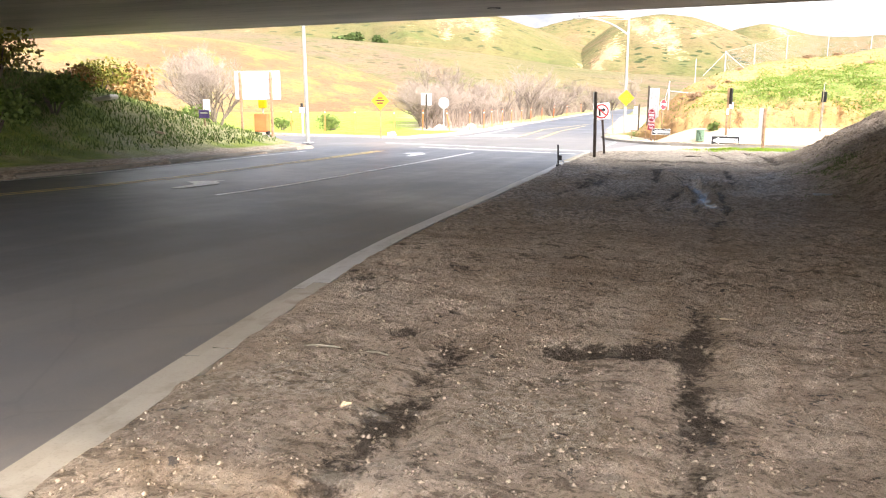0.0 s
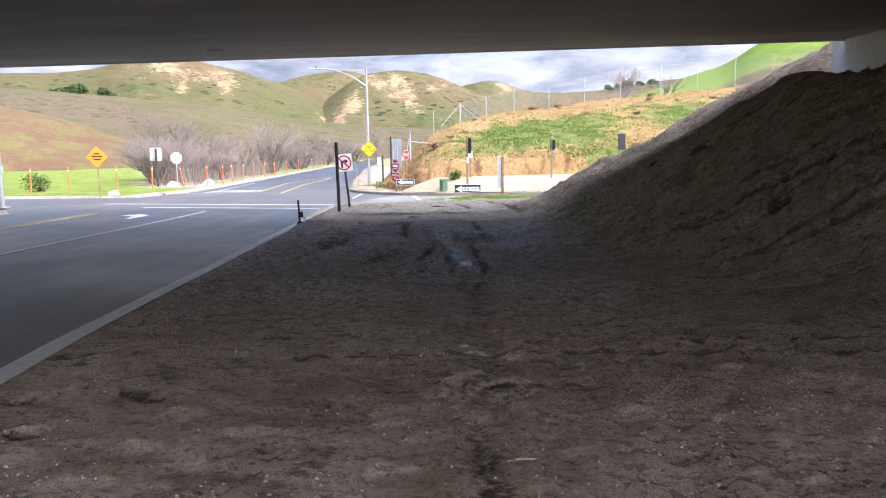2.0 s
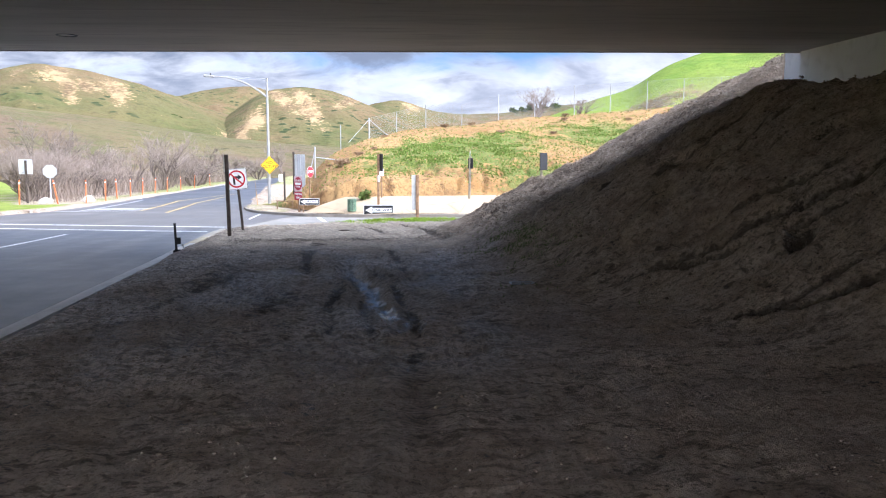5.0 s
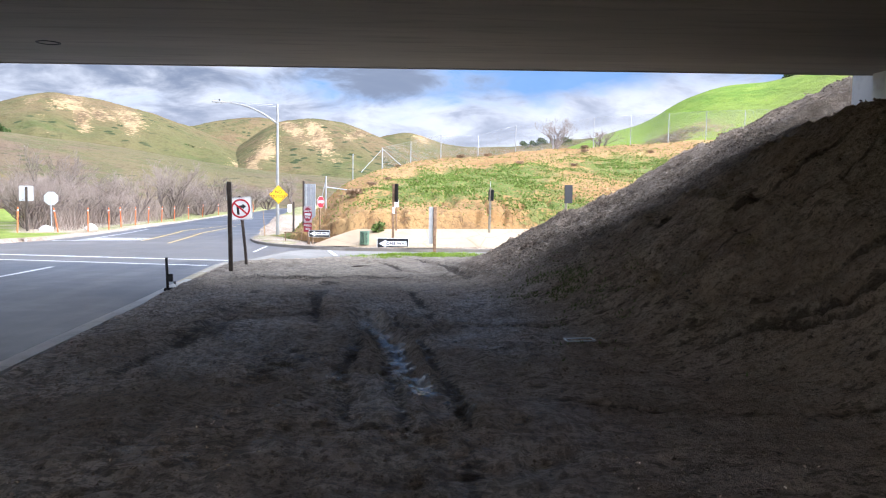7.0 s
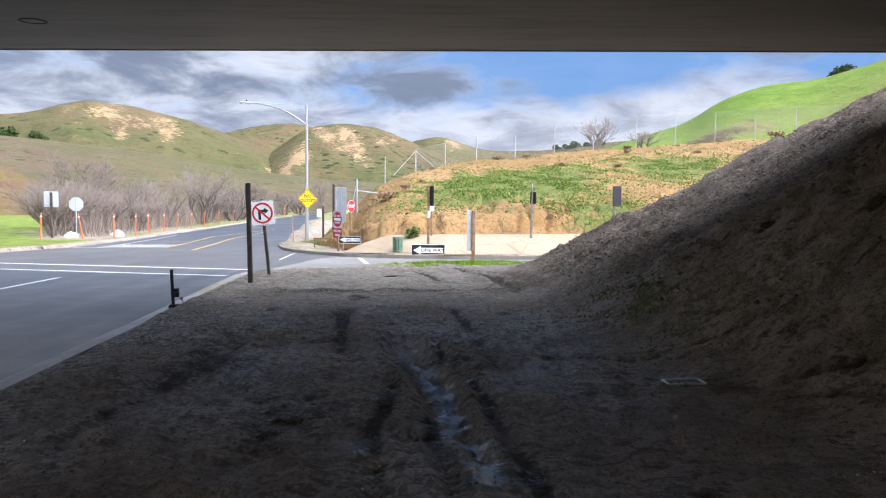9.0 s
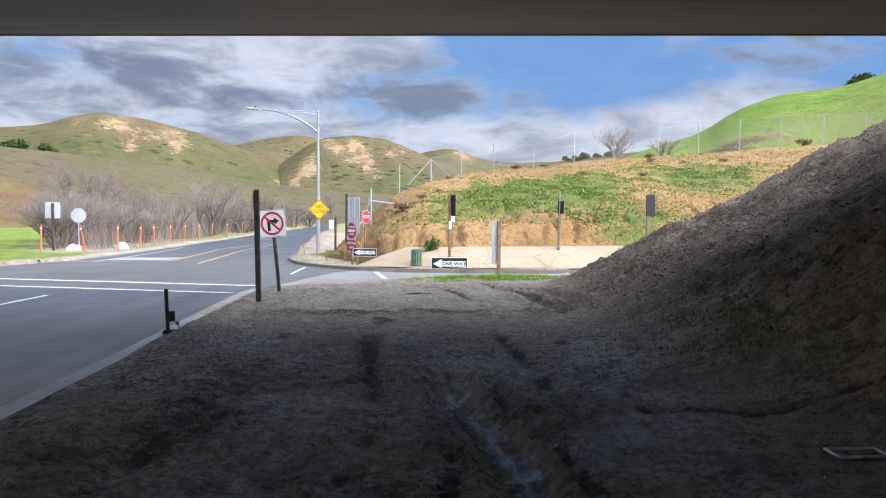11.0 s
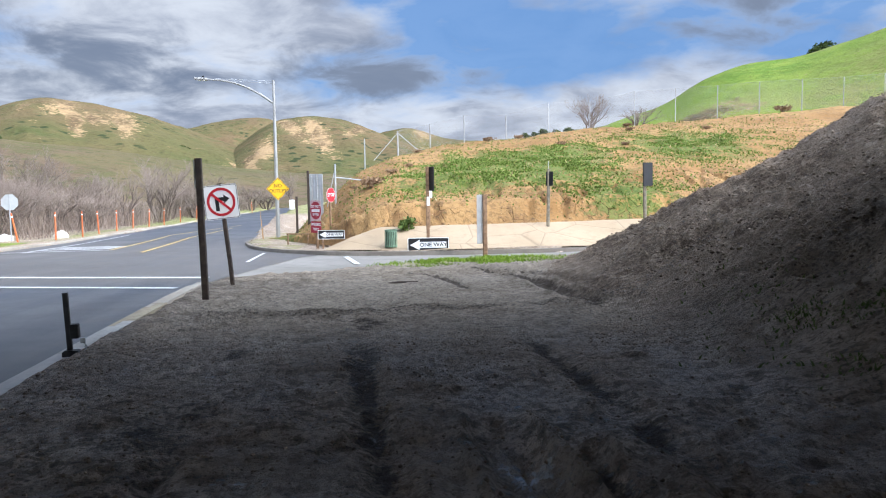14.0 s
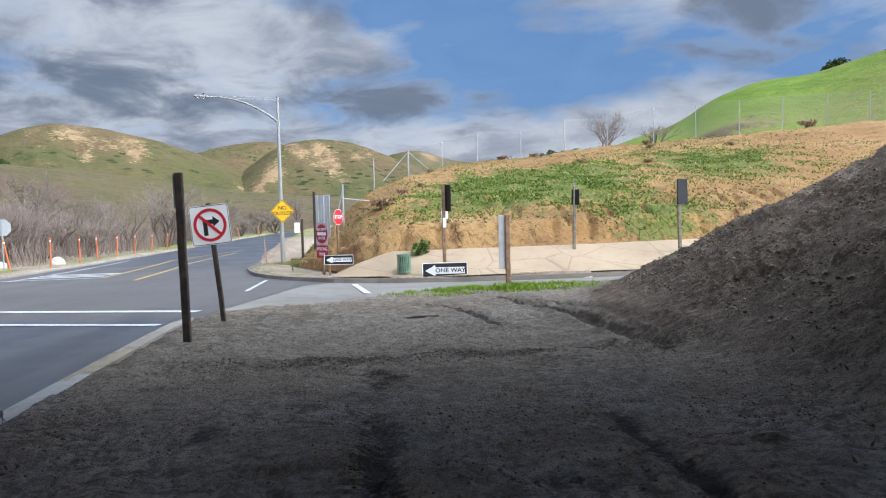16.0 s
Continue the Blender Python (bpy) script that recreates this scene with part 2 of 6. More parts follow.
    c = m.mix(m.math("MULTIPLY", fleck, 0.7), c, m.mix(0.8, c, (0.05, 0.038, 0.028)))
    small_fleck = m.step(m.noise(34, 4, 0.6), 0.56, 0.62)
    c = m.mix(m.math("MULTIPLY", small_fleck, 0.55), c, m.mix(0.8, c, (0.05, 0.039, 0.030)))
    # near-black in the rills: shade of the channels as colour
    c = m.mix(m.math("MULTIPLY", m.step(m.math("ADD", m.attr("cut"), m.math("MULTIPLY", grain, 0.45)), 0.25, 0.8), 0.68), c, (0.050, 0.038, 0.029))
    clod_shade = m.math("MULTIPLY", m.step(m.noise(12.0, 6, 0.7, (1.2, 0.62, 1.0)), 0.49, 0.55), m.math("MULTIPLY", m.attr("moist"), 0.5))
    c = m.mix(clod_shade, c, (0.050, 0.040, 0.031))
    plate_ = m.step(m.noise(5.0, 5, 0.62, (0.8, 1.3, 1.0)), 0.44, 0.36)
    c = m.mix(m.math("MULTIPLY", plate_, 0.35), c, m.mix(0.6, c, (0.66, 0.57, 0.46)))
    green = m.attr("green")
    gcol = m.mix(m.step(m.noise(1.1, 5), 0.42, 0.58), (0.16, 0.22, 0.035), (0.26, 0.31, 0.06))
    c = m.mix(green, c, gcol)
    m.color(c)
    m.put(m.b.inputs["Specular IOR Level"], m.math("ADD", m.math("ADD", 0.06, m.math("MULTIPLY", m.math("MULTIPLY", m.math("MULTIPLY", m.attr("moist"), m.math("SUBTRACT", 1.0, m.math("MULTIPLY", dark_, 0.95))), m.math("SUBTRACT", 1.0, m.math("MAXIMUM", fleck, m.math("MULTIPLY", clod_shade, 1.5)))), 0.38)), m.math("MULTIPLY", wet, 0.2)))
    m.rough(m.math("SUBTRACT", m.math("SUBTRACT", 0.92, m.math("MULTIPLY", m.attr("moist"), 0.44)), m.math("MULTIPLY", m.math("MULTIPLY", wet, 0.7), m.step(fine_, 0.42, 0.54, 0.62, 0.30))))
    # tyre lugs pressed into the tracks
    at_ = m.n.new("ShaderNodeSeparateXYZ")
    m.l.new(m.pos, at_.inputs[0])
    lug = m.math("SINE", m.math("ADD", m.math("MULTIPLY", at_.outputs[1], 78.0), m.math("ADD", m.math("MULTIPLY", at_.outputs[0], 30.0), m.math("MULTIPLY", mid, 9.0))))
    lug = m.math("MULTIPLY", m.step(lug, -0.2, 0.5), m.step(m.math("ADD", m.attr("tread"), m.math("MULTIPLY", grain, 0.5)), 0.25, 0.6))
    c = m.mix(m.math("MULTIPLY", lug, 0.35), c, m.mix(0.85, c, (0.05, 0.04, 0.03)))
    m.color(c)
    calm = m.math("SUBTRACT", 1.0, m.math("MULTIPLY", wet, 0.9))
    m.bump(mid, 0.07, 0.7).bump(fine_, 0.06, calm).bump(lug, 0.015, 0.7).bump(grit, 0.02, calm)
    return m.m


def make_asphalt():
    m = Mat("asphalt", 0.4, spec=0.42)
    grit, mid, big = m.noise(140, 3, 0.7), m.noise(1.6, 6, 0.62), m.noise(0.22, 4)
    wear = m.noise(1.0, 5, 0.6, (1.6, 0.12, 1))
    c = m.mix(m.step(big, 0.35, 0.65), (0.044, 0.049, 0.060), (0.070, 0.077, 0.092))
    c = m.mix(m.step(wear, 0.42, 0.66), c, (0.095, 0.097, 0.103))
    c = m.mix(m.step(grit, 0.55, 0.72), c, (0.18, 0.18, 0.18))
    c = m.mix(m.math("MULTIPLY", m.step(mid, 0.55, 0.72), 0.25), c, (0.20, 0.18, 0.15))
    # pale tone: dust by the near kerb, painted sunlight past the bridge
    dust_and_sun = m.attr("dust_and_sun")
    c = m.mix(m.math("MULTIPLY", dust_and_sun, m.step(mid, 0.25, 0.6, 0.55, 1.0)), c, (0.25, 0.205, 0.155))
    crack = m.step(m.cells(0.55, "DISTANCE_TO_EDGE"), 0.0, 0.012, 1.0, 0.0)
    c = m.mix(m.math("MULTIPLY", crack, 0.12), c, (0.03, 0.03, 0.03))
    m.color(c)
    m.rough(m.math("ADD", m.step(m.math("ADD", m.math("MULTIPLY", mid, 0.3), m.math("MULTIPLY", big, 0.7)), 0.36, 0.62, 0.36, 0.48), m.math("MULTIPLY", dust_and_sun, 0.25)))
    m.bump(grit, 0.003, 0.3).bump(mid, 0.008, 0.25)
    return m.m


def make_concrete(name, a, b, stain, streak=(1, 1, 1), joints=0.0):
    m = Mat(name, 0.85, spec=0.3)
    big, mid, grit = m.noise(0.5, 5, 0.6, streak), m.noise(3.2, 6, 0.6, streak), m.noise(60, 3)
    c = m.mix(m.step(big, 0.35, 0.65), a, b)
    c = m.mix(m.math("MULTIPLY", m.step(mid, 0.5, 0.72), 0.6), c, stain)
    c = m.mix(m.math("MULTIPLY", m.step(grit, 0.5, 0.75), 0.3), c, tuple(v * 0.6 for v in a))
    if joints:
        cr = m.step(m.cells(joints, "DISTANCE_TO_EDGE"), 0.0, 0.018, 1.0, 0.0)
        c = m.mix(m.math("MULTIPLY", cr, 0.4), c, tuple(v * 0.35 for v in a))
        m.bump(m.step(m.cells(joints, "DISTANCE_TO_EDGE"), 0.0, 0.03), 0.01, 0.6)
    m.color(c)
    m.bump(mid, 0.01, 0.35).bump(grit, 0.003, 0.5)
    return m.m


def make_hill(name, soil, grass, brush, lush, scale=1.0, scrub=0.0):
    """Grass, soil and brush of a hillside; attribute 'bare' shows the soil, 'lush' the green."""
    m = Mat(name, 0.95, spec=0.15)
    big, mid, fine_ = m.noise(0.014 * scale, 6, 0.62), m.noise(0.085 * scale, 7, 0.68), m.noise(0.6 * scale, 5, 0.7)
    both = m.math("ADD", m.math("MULTIPLY", fine_, 0.5), m.math("MULTIPLY", mid, 0.5))
    c = m.mix(m.step(big, 0.40, 0.58), grass, brush)
    c = m.mix(m.step(mid, 0.47, 0.60), c, m.mix(0.7, c, lush))
    c = m.mix(m.attr("lush"), c, m.mix(m.step(mid, 0.4, 0.65), lush, grass))
    c = m.mix(m.step(fine_, 0.48, 0.68), c, m.mix(0.6, c, tuple(v * 0.4 for v in grass)))
    if scrub:
        dots = m.math("MULTIPLY", m.step(m.cells(0.16 * scale), 0.34, 0.2), m.step(m.noise(0.03 * scale, 4), 0.46, 0.56))
        c = m.mix(m.math("MULTIPLY", dots, scrub), c, (0.03, 0.045, 0.015))
    ribs = m.noise(0.09 * scale, 6, 0.7, (1, 0.35, 0.30))
    bare = m.step(m.math("ADD", m.attr("bare"), m.math("MULTIPLY", m.math("SUBTRACT", both, 0.5), 3.0)), 0.42, 0.60)
    rock = m.mix(m.step(ribs, 0.42, 0.58), soil, tuple(v * 0.36 for v in soil))
    rock = m.mix(m.step(fine_, 0.52, 0.7), rock, tuple(min(1, v * 1.35) for v in soil))
    c = m.mix(bare, c, rock)
    m.color(c)
    m.bump(mid, 4.0 / scale, 0.6).bump(fine_, 1.0 / scale, 0.7).bump(ribs, 3.0 / scale, 0.4)
    return m.m


def make_mound():
    m = Mat("bare_earth_slope", 0.95, spec=0.2)
    big, mid, fine_, grit = m.noise(0.22, 5), m.noise(1.3, 6, 0.62), m.noise(6.5, 5, 0.65), m.noise(45, 3, 0.7)
    c = m.mix(m.step(big, 0.35, 0.65), (0.30, 0.165, 0.062), (0.385, 0.232, 0.095))
    c = m.mix(m.step(mid, 0.48, 0.66), c, (0.235, 0.13, 0.055))
    c = m.mix(m.step(fine_, 0.52, 0.7), c, (0.19, 0.115, 0.058))
    g = m.attr("green")
    gm = m.math("MULTIPLY", m.step(m.math("ADD", g, m.math("MULTIPLY", m.math("SUBTRACT", m.math("ADD", m.math("MULTIPLY", mid, 0.6), m.math("MULTIPLY", fine_, 0.4)), 0.5), 2.2)), 0.35, 0.6), 1.0)
    gc = m.mix(m.step(fine_, 0.4, 0.62), (0.125, 0.165, 0.030), (0.065, 0.10, 0.018))
    gc = m.mix(m.step(mid, 0.45, 0.65), gc, (0.17, 0.175, 0.05))
    c = m.mix(gm, c, gc)
    c = m.mix(m.math("MULTIPLY", m.step(grit, 0.55, 0.75), 0.35), c, (0.09, 0.06, 0.035))
    # shrinkage cracks along the cut foot; crevice shade higher up is dark colour only
    gap = m.math("MULTIPLY", m.step(m.cells(2.1, "DISTANCE_TO_EDGE", (1.2, 1.0, 0.5)), 0.0, 0.035, 1.0, 0.0), m.step(mid, 0.44, 0.58))
    c = m.mix(m.math("MULTIPLY", m.math("MULTIPLY", gap, m.attr("foot")), 0.6), c, (0.09, 0.055, 0.03))
    hollow_shade = m.step(m.noise(3.6, 5, 0.65), 0.555, 0.61)
    c = m.mix(m.math("MULTIPLY", hollow_shade, 0.5), c, (0.12, 0.072, 0.036))
    m.bump(gap, -0.08, m.attr("foot"))
    m.color(c)
    m.bump(mid, 0.18, 0.6).bump(fine_, 0.06, 0.8).bump(grit, 0.012, 0.7)
    return m.m


DIRT, ASPHALT, MOUND = make_dirt(), make_asphalt(), make_mound()
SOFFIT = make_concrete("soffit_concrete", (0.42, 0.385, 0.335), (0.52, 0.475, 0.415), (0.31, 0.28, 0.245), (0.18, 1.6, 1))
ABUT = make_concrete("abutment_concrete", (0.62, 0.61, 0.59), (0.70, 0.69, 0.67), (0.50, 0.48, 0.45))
CURB = make_concrete("kerb_concrete", (0.34, 0.295, 0.235), (0.43, 0.385, 0.32), (0.22, 0.18, 0.135))
SLAB = make_concrete("apron_concrete", (0.38, 0.285, 0.180), (0.44, 0.335, 0.22), (0.31, 0.225, 0.142), joints=0.62)
CURB_P = make_concrete("pale_kerb_concrete", (0.42, 0.40, 0.37), (0.54, 0.52, 0.49), (0.27, 0.245, 0.21))
CURB_P.node_tree.nodes["Principled BSDF"].inputs["Roughness"].default_value = 0.46      # worn smooth by tyres
CURB_P.node_tree.nodes["Principled BSDF"].inputs["Specular IOR Level"].default_value = 0.5
CURB_D = make_concrete("dull_kerb_concrete", (0.19, 0.165, 0.135), (0.27, 0.24, 0.20), (0.13, 0.11, 0.085))
WALKC = make_concrete("pavement_concrete", (0.52, 0.49, 0.44), (0.60, 0.57, 0.52), (0.42, 0.38, 0.33))
WORN = make_concrete("worn_side_street", (0.215, 0.20, 0.175), (0.285, 0.265, 0.235), (0.16, 0.148, 0.13))
PAINT_W = simple("road_paint_white", (0.76, 0.76, 0.74), 0.32, vary=0.15, scale=4.0, grime=(0.22, 0.22, 0.225), dirt=0.6)
PAINT_Y = simple("road_paint_yellow", (0.66, 0.45, 0.13), 0.32, vary=0.15, scale=2.5, grime=(0.26, 0.24, 0.2), dirt=0.5)
KERB_Y = simple("kerb_paint_yellow", (0.36, 0.30, 0.205), 0.75, vary=0.25, scale=5, dirt=0.7)
KERB_W = simple("kerb_paint_white", (0.44, 0.42, 0.385), 0.75, vary=0.15, scale=5, dirt=0.5)
WOOD_D = simple("dark_weathered_wood", (0.055, 0.040, 0.030), 0.85, vary=0.35, scale=9)
WOOD_B = simple("brown_weathered_wood", (0.25, 0.15, 0.085), 0.85, vary=0.3, scale=9)
WOOD_G = simple("grey_weathered_wood", (0.22, 0.19, 0.14), 0.85, vary=0.3, scale=9)
GALV = simple("galvanised_steel", (0.46, 0.47, 0.48), 0.42, 0.55, 0.1, 5)
POLE = simple("lamp_pole_steel", (0.31, 0.305, 0.29), 0.5, 0.2, 0.1, 3)
BLACK = simple("black_metal", (0.022, 0.022, 0.024), 0.5, 0.4, 0.3, 12)
SIGN_W = simple("sign_white", (0.82, 0.82, 0.80), 0.45, 0, 0.04, 3, dirt=0.10)
SIGN_R = simple("sign_red", (0.52, 0.018, 0.028), 0.45, 0, 0.08, 3, dirt=0.10)
SIGN_FR = simple("sign_faded_red", (0.36, 0.025, 0.045), 0.55, 0, 0.12, 3, dirt=0.12)
SIGN_K = simple("sign_black", (0.014, 0.014, 0.015), 0.45, 0, 0.1, 3, dirt=0.08)
SIGN_Y = simple("sign_yellow", (0.92, 0.50, 0.012), 0.45, 0, 0.05, 3, dirt=0.06)
SIGN_O = simple("sign_orange", (0.90, 0.26, 0.02), 0.5, 0, 0.06, 3, dirt=0.06)
ALU = simple("sign_back_aluminium", (0.45, 0.46, 0.46), 0.45, 0.25, 0.08, 3)
DELIN = simple("orange_plastic", (0.62, 0.16, 0.05), 0.55, 0, 0.1, 3, dirt=0.15)
GREENMETAL = simple("green_painted_steel", (0.17, 0.27, 0.18), 0.5, 0.1, 0.15, 6)
ROCK = make_concrete("pale_rock", (0.55, 0.50, 0.43), (0.68, 0.64, 0.57), (0.38, 0.33, 0.27))

# ---- mesh helpers ----


def mesh_ob(name, verts, faces, mat, parent=None, smooth=False, attrs=None):
    me = bpy.data.meshes.new(name)
    me.from_pydata([tuple(v) for v in verts], [], faces)
    me.materials.append(mat)
    if smooth:
        me.polygons.foreach_set("use_smooth", [True] * len(me.polygons))
    for k, v in (attrs or {}).items():
        a = me.attributes.new(k, "FLOAT", "POINT")
        a.data.foreach_set("value", np.ascontiguousarray(v, dtype=np.float32).ravel())
    me.update()
    ob = new(name, me)
    if parent:
        ob.parent = parent
    return ob


def grid_ob(name, X, Y, Z, mat, parent=None, attrs=None, keep=None):
    """A sheet from three arrays of one shape."""
    h, w = X.shape
    me = bpy.data.meshes.new(name)
    V = np.stack([X, Y, Z], -1).reshape(-1, 3).astype(np.float32)
    i = np.arange(h * w).reshape(h, w)
    F = np.stack([i[:-1, :-1], i[:-1, 1:], i[1:, 1:], i[1:, :-1]], -1).reshape(-1, 4)
    if keep is not None:
        F = F[keep.reshape(-1)]
    me.vertices.add(len(V))
    me.vertices.foreach_set("co", V.ravel())
    me.loops.add(F.size)
    me.loops.foreach_set("vertex_index", F.ravel().astype(np.int32))
    me.polygons.add(len(F))
    me.polygons.foreach_set("loop_start", np.arange(0, F.size, 4, dtype=np.int32))
    me.polygons.foreach_set("loop_total", np.full(len(F), 4, dtype=np.int32))
    me.polygons.foreach_set("use_smooth", np.ones(len(F), dtype=bool))
    me.materials.append(mat)
    me.update(calc_edges=True)
    me.validate()
    for k, v in (attrs or {}).items():
        a = me.attributes.new(k, "FLOAT", "POINT")
        a.data.foreach_set("value", np.ascontiguousarray(v, dtype=np.float32).ravel())
    ob = new(name, me)
    if parent:
        ob.parent = parent
    return ob


def part(name, bm, material, parent=None, label=""):
    me = bpy.data.meshes.new(name)
    bm.to_mesh(me)
    bm.free()
    me.materials.append(material)
    ob = new(name, me)
    if parent:
        ob.parent = parent
    if label:
        tagged(ob, label)
    return ob


def thing(name, x, y, z, label, category, group="", rz=0.0, tilt=(0, 0)):
    e = new(name)
    e.empty_display_size = 0.2
    e.matrix_world = pose(x, y, z, tilt[0], tilt[1], rz)
    return tagged(e, label, category, group)


def box(bm, cx, cy, cz, sx, sy, sz, m=None, bevel=0.0):
    r = bmesh.ops.create_cube(bm, size=1.0, matrix=(m or Matrix()) @ Matrix.Translation((cx, cy, cz)) @ Matrix.Diagonal((sx, sy, sz, 1)))
    if bevel:
        edges = list({e for v in r["verts"] for e in v.link_edges})
        bmesh.ops.bevel(bm, geom=edges, offset=bevel, segments=1, affect="EDGES")
    return bm


def boxm(cx, cy, cz, sx, sy, sz, m=None, bevel=0.006):
    return box(bmesh.new(), cx, cy, cz, sx, sy, sz, m, bevel)


def tube(bm, pts, radii, sides=8, caps=True):
    """A round rod along points."""
    rings = []
    pts = [Vector(p) for p in pts]
    for i, p in enumerate(pts):
        d = (pts[min(i + 1, len(pts) - 1)] - pts[max(i - 1, 0)]).normalized()
        a = d.orthogonal().normalized() if abs(d.z) > 0.9 else d.cross(Vector((0, 0, 1))).normalized()
        b = d.cross(a)
        r = radii[i] if isinstance(radii, (list, tuple)) else radii
        rings.append([bm.verts.new(p + r * (math.cos(2 * math.pi * k / sides) * a + math.sin(2 * math.pi * k / sides) * b)) for k in range(sides)])
    for r0, r1 in zip(rings, rings[1:]):
        for k in range(sides):
            bm.faces.new((r0[k], r0[(k + 1) % sides], r1[(k + 1) % sides], r1[k]))
    if caps:
        bm.faces.new(rings[0][::-1])
        bm.faces.new(rings[-1])
    return bm


def plate(bm, outline, depth, y0=0.0):
    """A flat plate standing in the x-z plane with its front at y0 (facing -y) and its back at y0 + depth."""
    f = [bm.verts.new((x, y0, z)) for x, z in outline]
    b = [bm.verts.new((x, y0 + depth, z)) for x, z in outline]
    n = len(f)
    bm.faces.new(f)
    bm.faces.new(b[::-1])
    for i in range(n):
        bm.faces.new((f[i], b[i], b[(i + 1) % n], f[(i + 1) % n]))
    bmesh.ops.recalc_face_normals(bm, faces=bm.faces)
    return bm


def rrect(w, h, r, n=4, cx=0.0, cz=0.0):
    pts = []
    for sx, sz, a0 in ((1, 1, 0), (-1, 1, 90), (-1, -1, 180), (1, -1, 270)):
        for k in range(n + 1):
            a = radians(a0 + 90 * k / n)
            pts.append((cx + sx * (w / 2 - r) + r * math.cos(a), cz + sz * (h / 2 - r) + r * math.sin(a)))
    return pts


def ngon(n, r, a0=0.0, cx=0.0, cz=0.0):
    return [(cx + r * math.cos(radians(a0 + 360 * k / n)), cz + r * math.sin(radians(a0 + 360 * k / n))) for k in range(n)]


def ring(bm, r_out, r_in, depth, y0, cx=0.0, cz=0.0, n=40):
    vs = [[bm.verts.new((cx + r * math.cos(2 * math.pi * k / n), y, cz + r * math.sin(2 * math.pi * k / n))) for k in range(n)]
          for r, y in ((r_in, y0), (r_out, y0), (r_out, y0 + depth), (r_in, y0 + depth))]
    for a in range(4):
        b = (a + 1) % 4
        for k in range(n):
            bm.faces.new((vs[a][k], vs[a][(k + 1) % n], vs[b][(k + 1) % n], vs[b][k]))
    bmesh.ops.recalc_face_normals(bm, faces=bm.faces)
    return bm


def lettering(name, words, size, mat, parent, x, y, z, squeeze=1.0):
    """Words in the built-in font as a thin mesh, standing in the x-z plane and facing -y."""
    cu = bpy.data.curves.new(name, "FONT")
    cu.body, cu.size, cu.align_x, cu.align_y, cu.extrude, cu.offset = words, size, "CENTER", "CENTER", 0.001, size * 0.018
    cu.resolution_u = 3
    tmp = bpy.data.objects.new(name, cu)
    scene.collection.objects.link(tmp)
    bpy.context.view_layer.update()
    me = bpy.data.meshes.new_from_object(tmp.evaluated_get(bpy.context.evaluated_depsgraph_get()))
    bpy.data.objects.remove(tmp)
    me.transform(pose(x, y, z, 90, 0, 0) @ Matrix.Diagonal((squeeze, 1, 1, 1)))
    me.materials.clear()
    me.materials.append(mat)
    ob = new(name, me)
    ob.parent = parent
    return ob


# ---- the lie of the land ----
ROAD_Y = (-60, 0, 8, 15, 22, 28, 33, 40, 53, 60, 90, 130, 400)
ROAD_Z = (2.2, -0.12, -0.42, -0.80, -1.0, -1.17, -1.27, -1.45, -1.9, -2.1, -2.8, -3.2, -3.2)
PAD_Y = (-60, 0, 8, 11.5, 15, 18.5, 23, 26.4, 28.1, 33, 38, 60, 400)
PAD_Z = (2.4, 0.0, -0.31, -0.54, -0.73, -0.81, -0.89, -1.04, -1.11, -1.22, -1.32, -1.9, -2.9)
RIGHT_Y = (-60, 0, 2.15, 3.55, 7.8, 13.8, 18, 22, 27, 31)
RIGHT_X = (-1.8, -2.3, -2.8, -3.1, -3.95, -4.66, -4.99, -5.20, -5.60, -5.82)
LEFT_Y = (-60, 13.5, 29, 47, 65, 91, 122, 167, 230)
LEFT_X = (-15.0, -16.6, -17.5, -17.3, -19.4, -22.0, -22.9, -21.8, -16.0)
FAR_Y = (40, 43, 47, 50, 55, 71, 85, 105, 123, 160, 230)
FAR_X = (-4.2, -6.0, -7.6, -8.2, -8.7, -10.9, -12.2, -13.9, -15.0, -14.0, -8.0)


def road_z(y):
    # rounded joints between the grades
    return sum(np.interp(y + k, ROAD_Y, ROAD_Z) for k in (-2, -1, 0, 1, 2)) / 5


def pad_z(y):
    return sum(np.interp(y + k, PAD_Y, PAD_Z) for k in (-1.4, -0.7, 0, 0.7, 1.4)) / 5


def kerb_x(y):
    return sum(np.interp(y + k, RIGHT_Y, RIGHT_X) for k in (-1.5, 0, 1.5)) / 3


def left_x(y):
    return np.interp(y, LEFT_Y, LEFT_X)


def ramp_near(x):
    """The near edge of the side street to the right."""
    return np.interp(x, (-6, -5.4, -4.5, -3.7, -2.2, -1.7, 0.7, 6, 40), (31.6, 32.4, 32.9, 33.4, 34.3, 35.2, 36.3, 37.2, 43))


def ramp_far(x):
    return np.interp(x, (-6.0, -5.3, -4.5, -3.8, -2.0, 0, 2.7, 4.5, 8, 40), (43.0, 41.8, 41.0, 40.2, 39.5, 39.2, 39.4, 39.8, 40.5, 47))


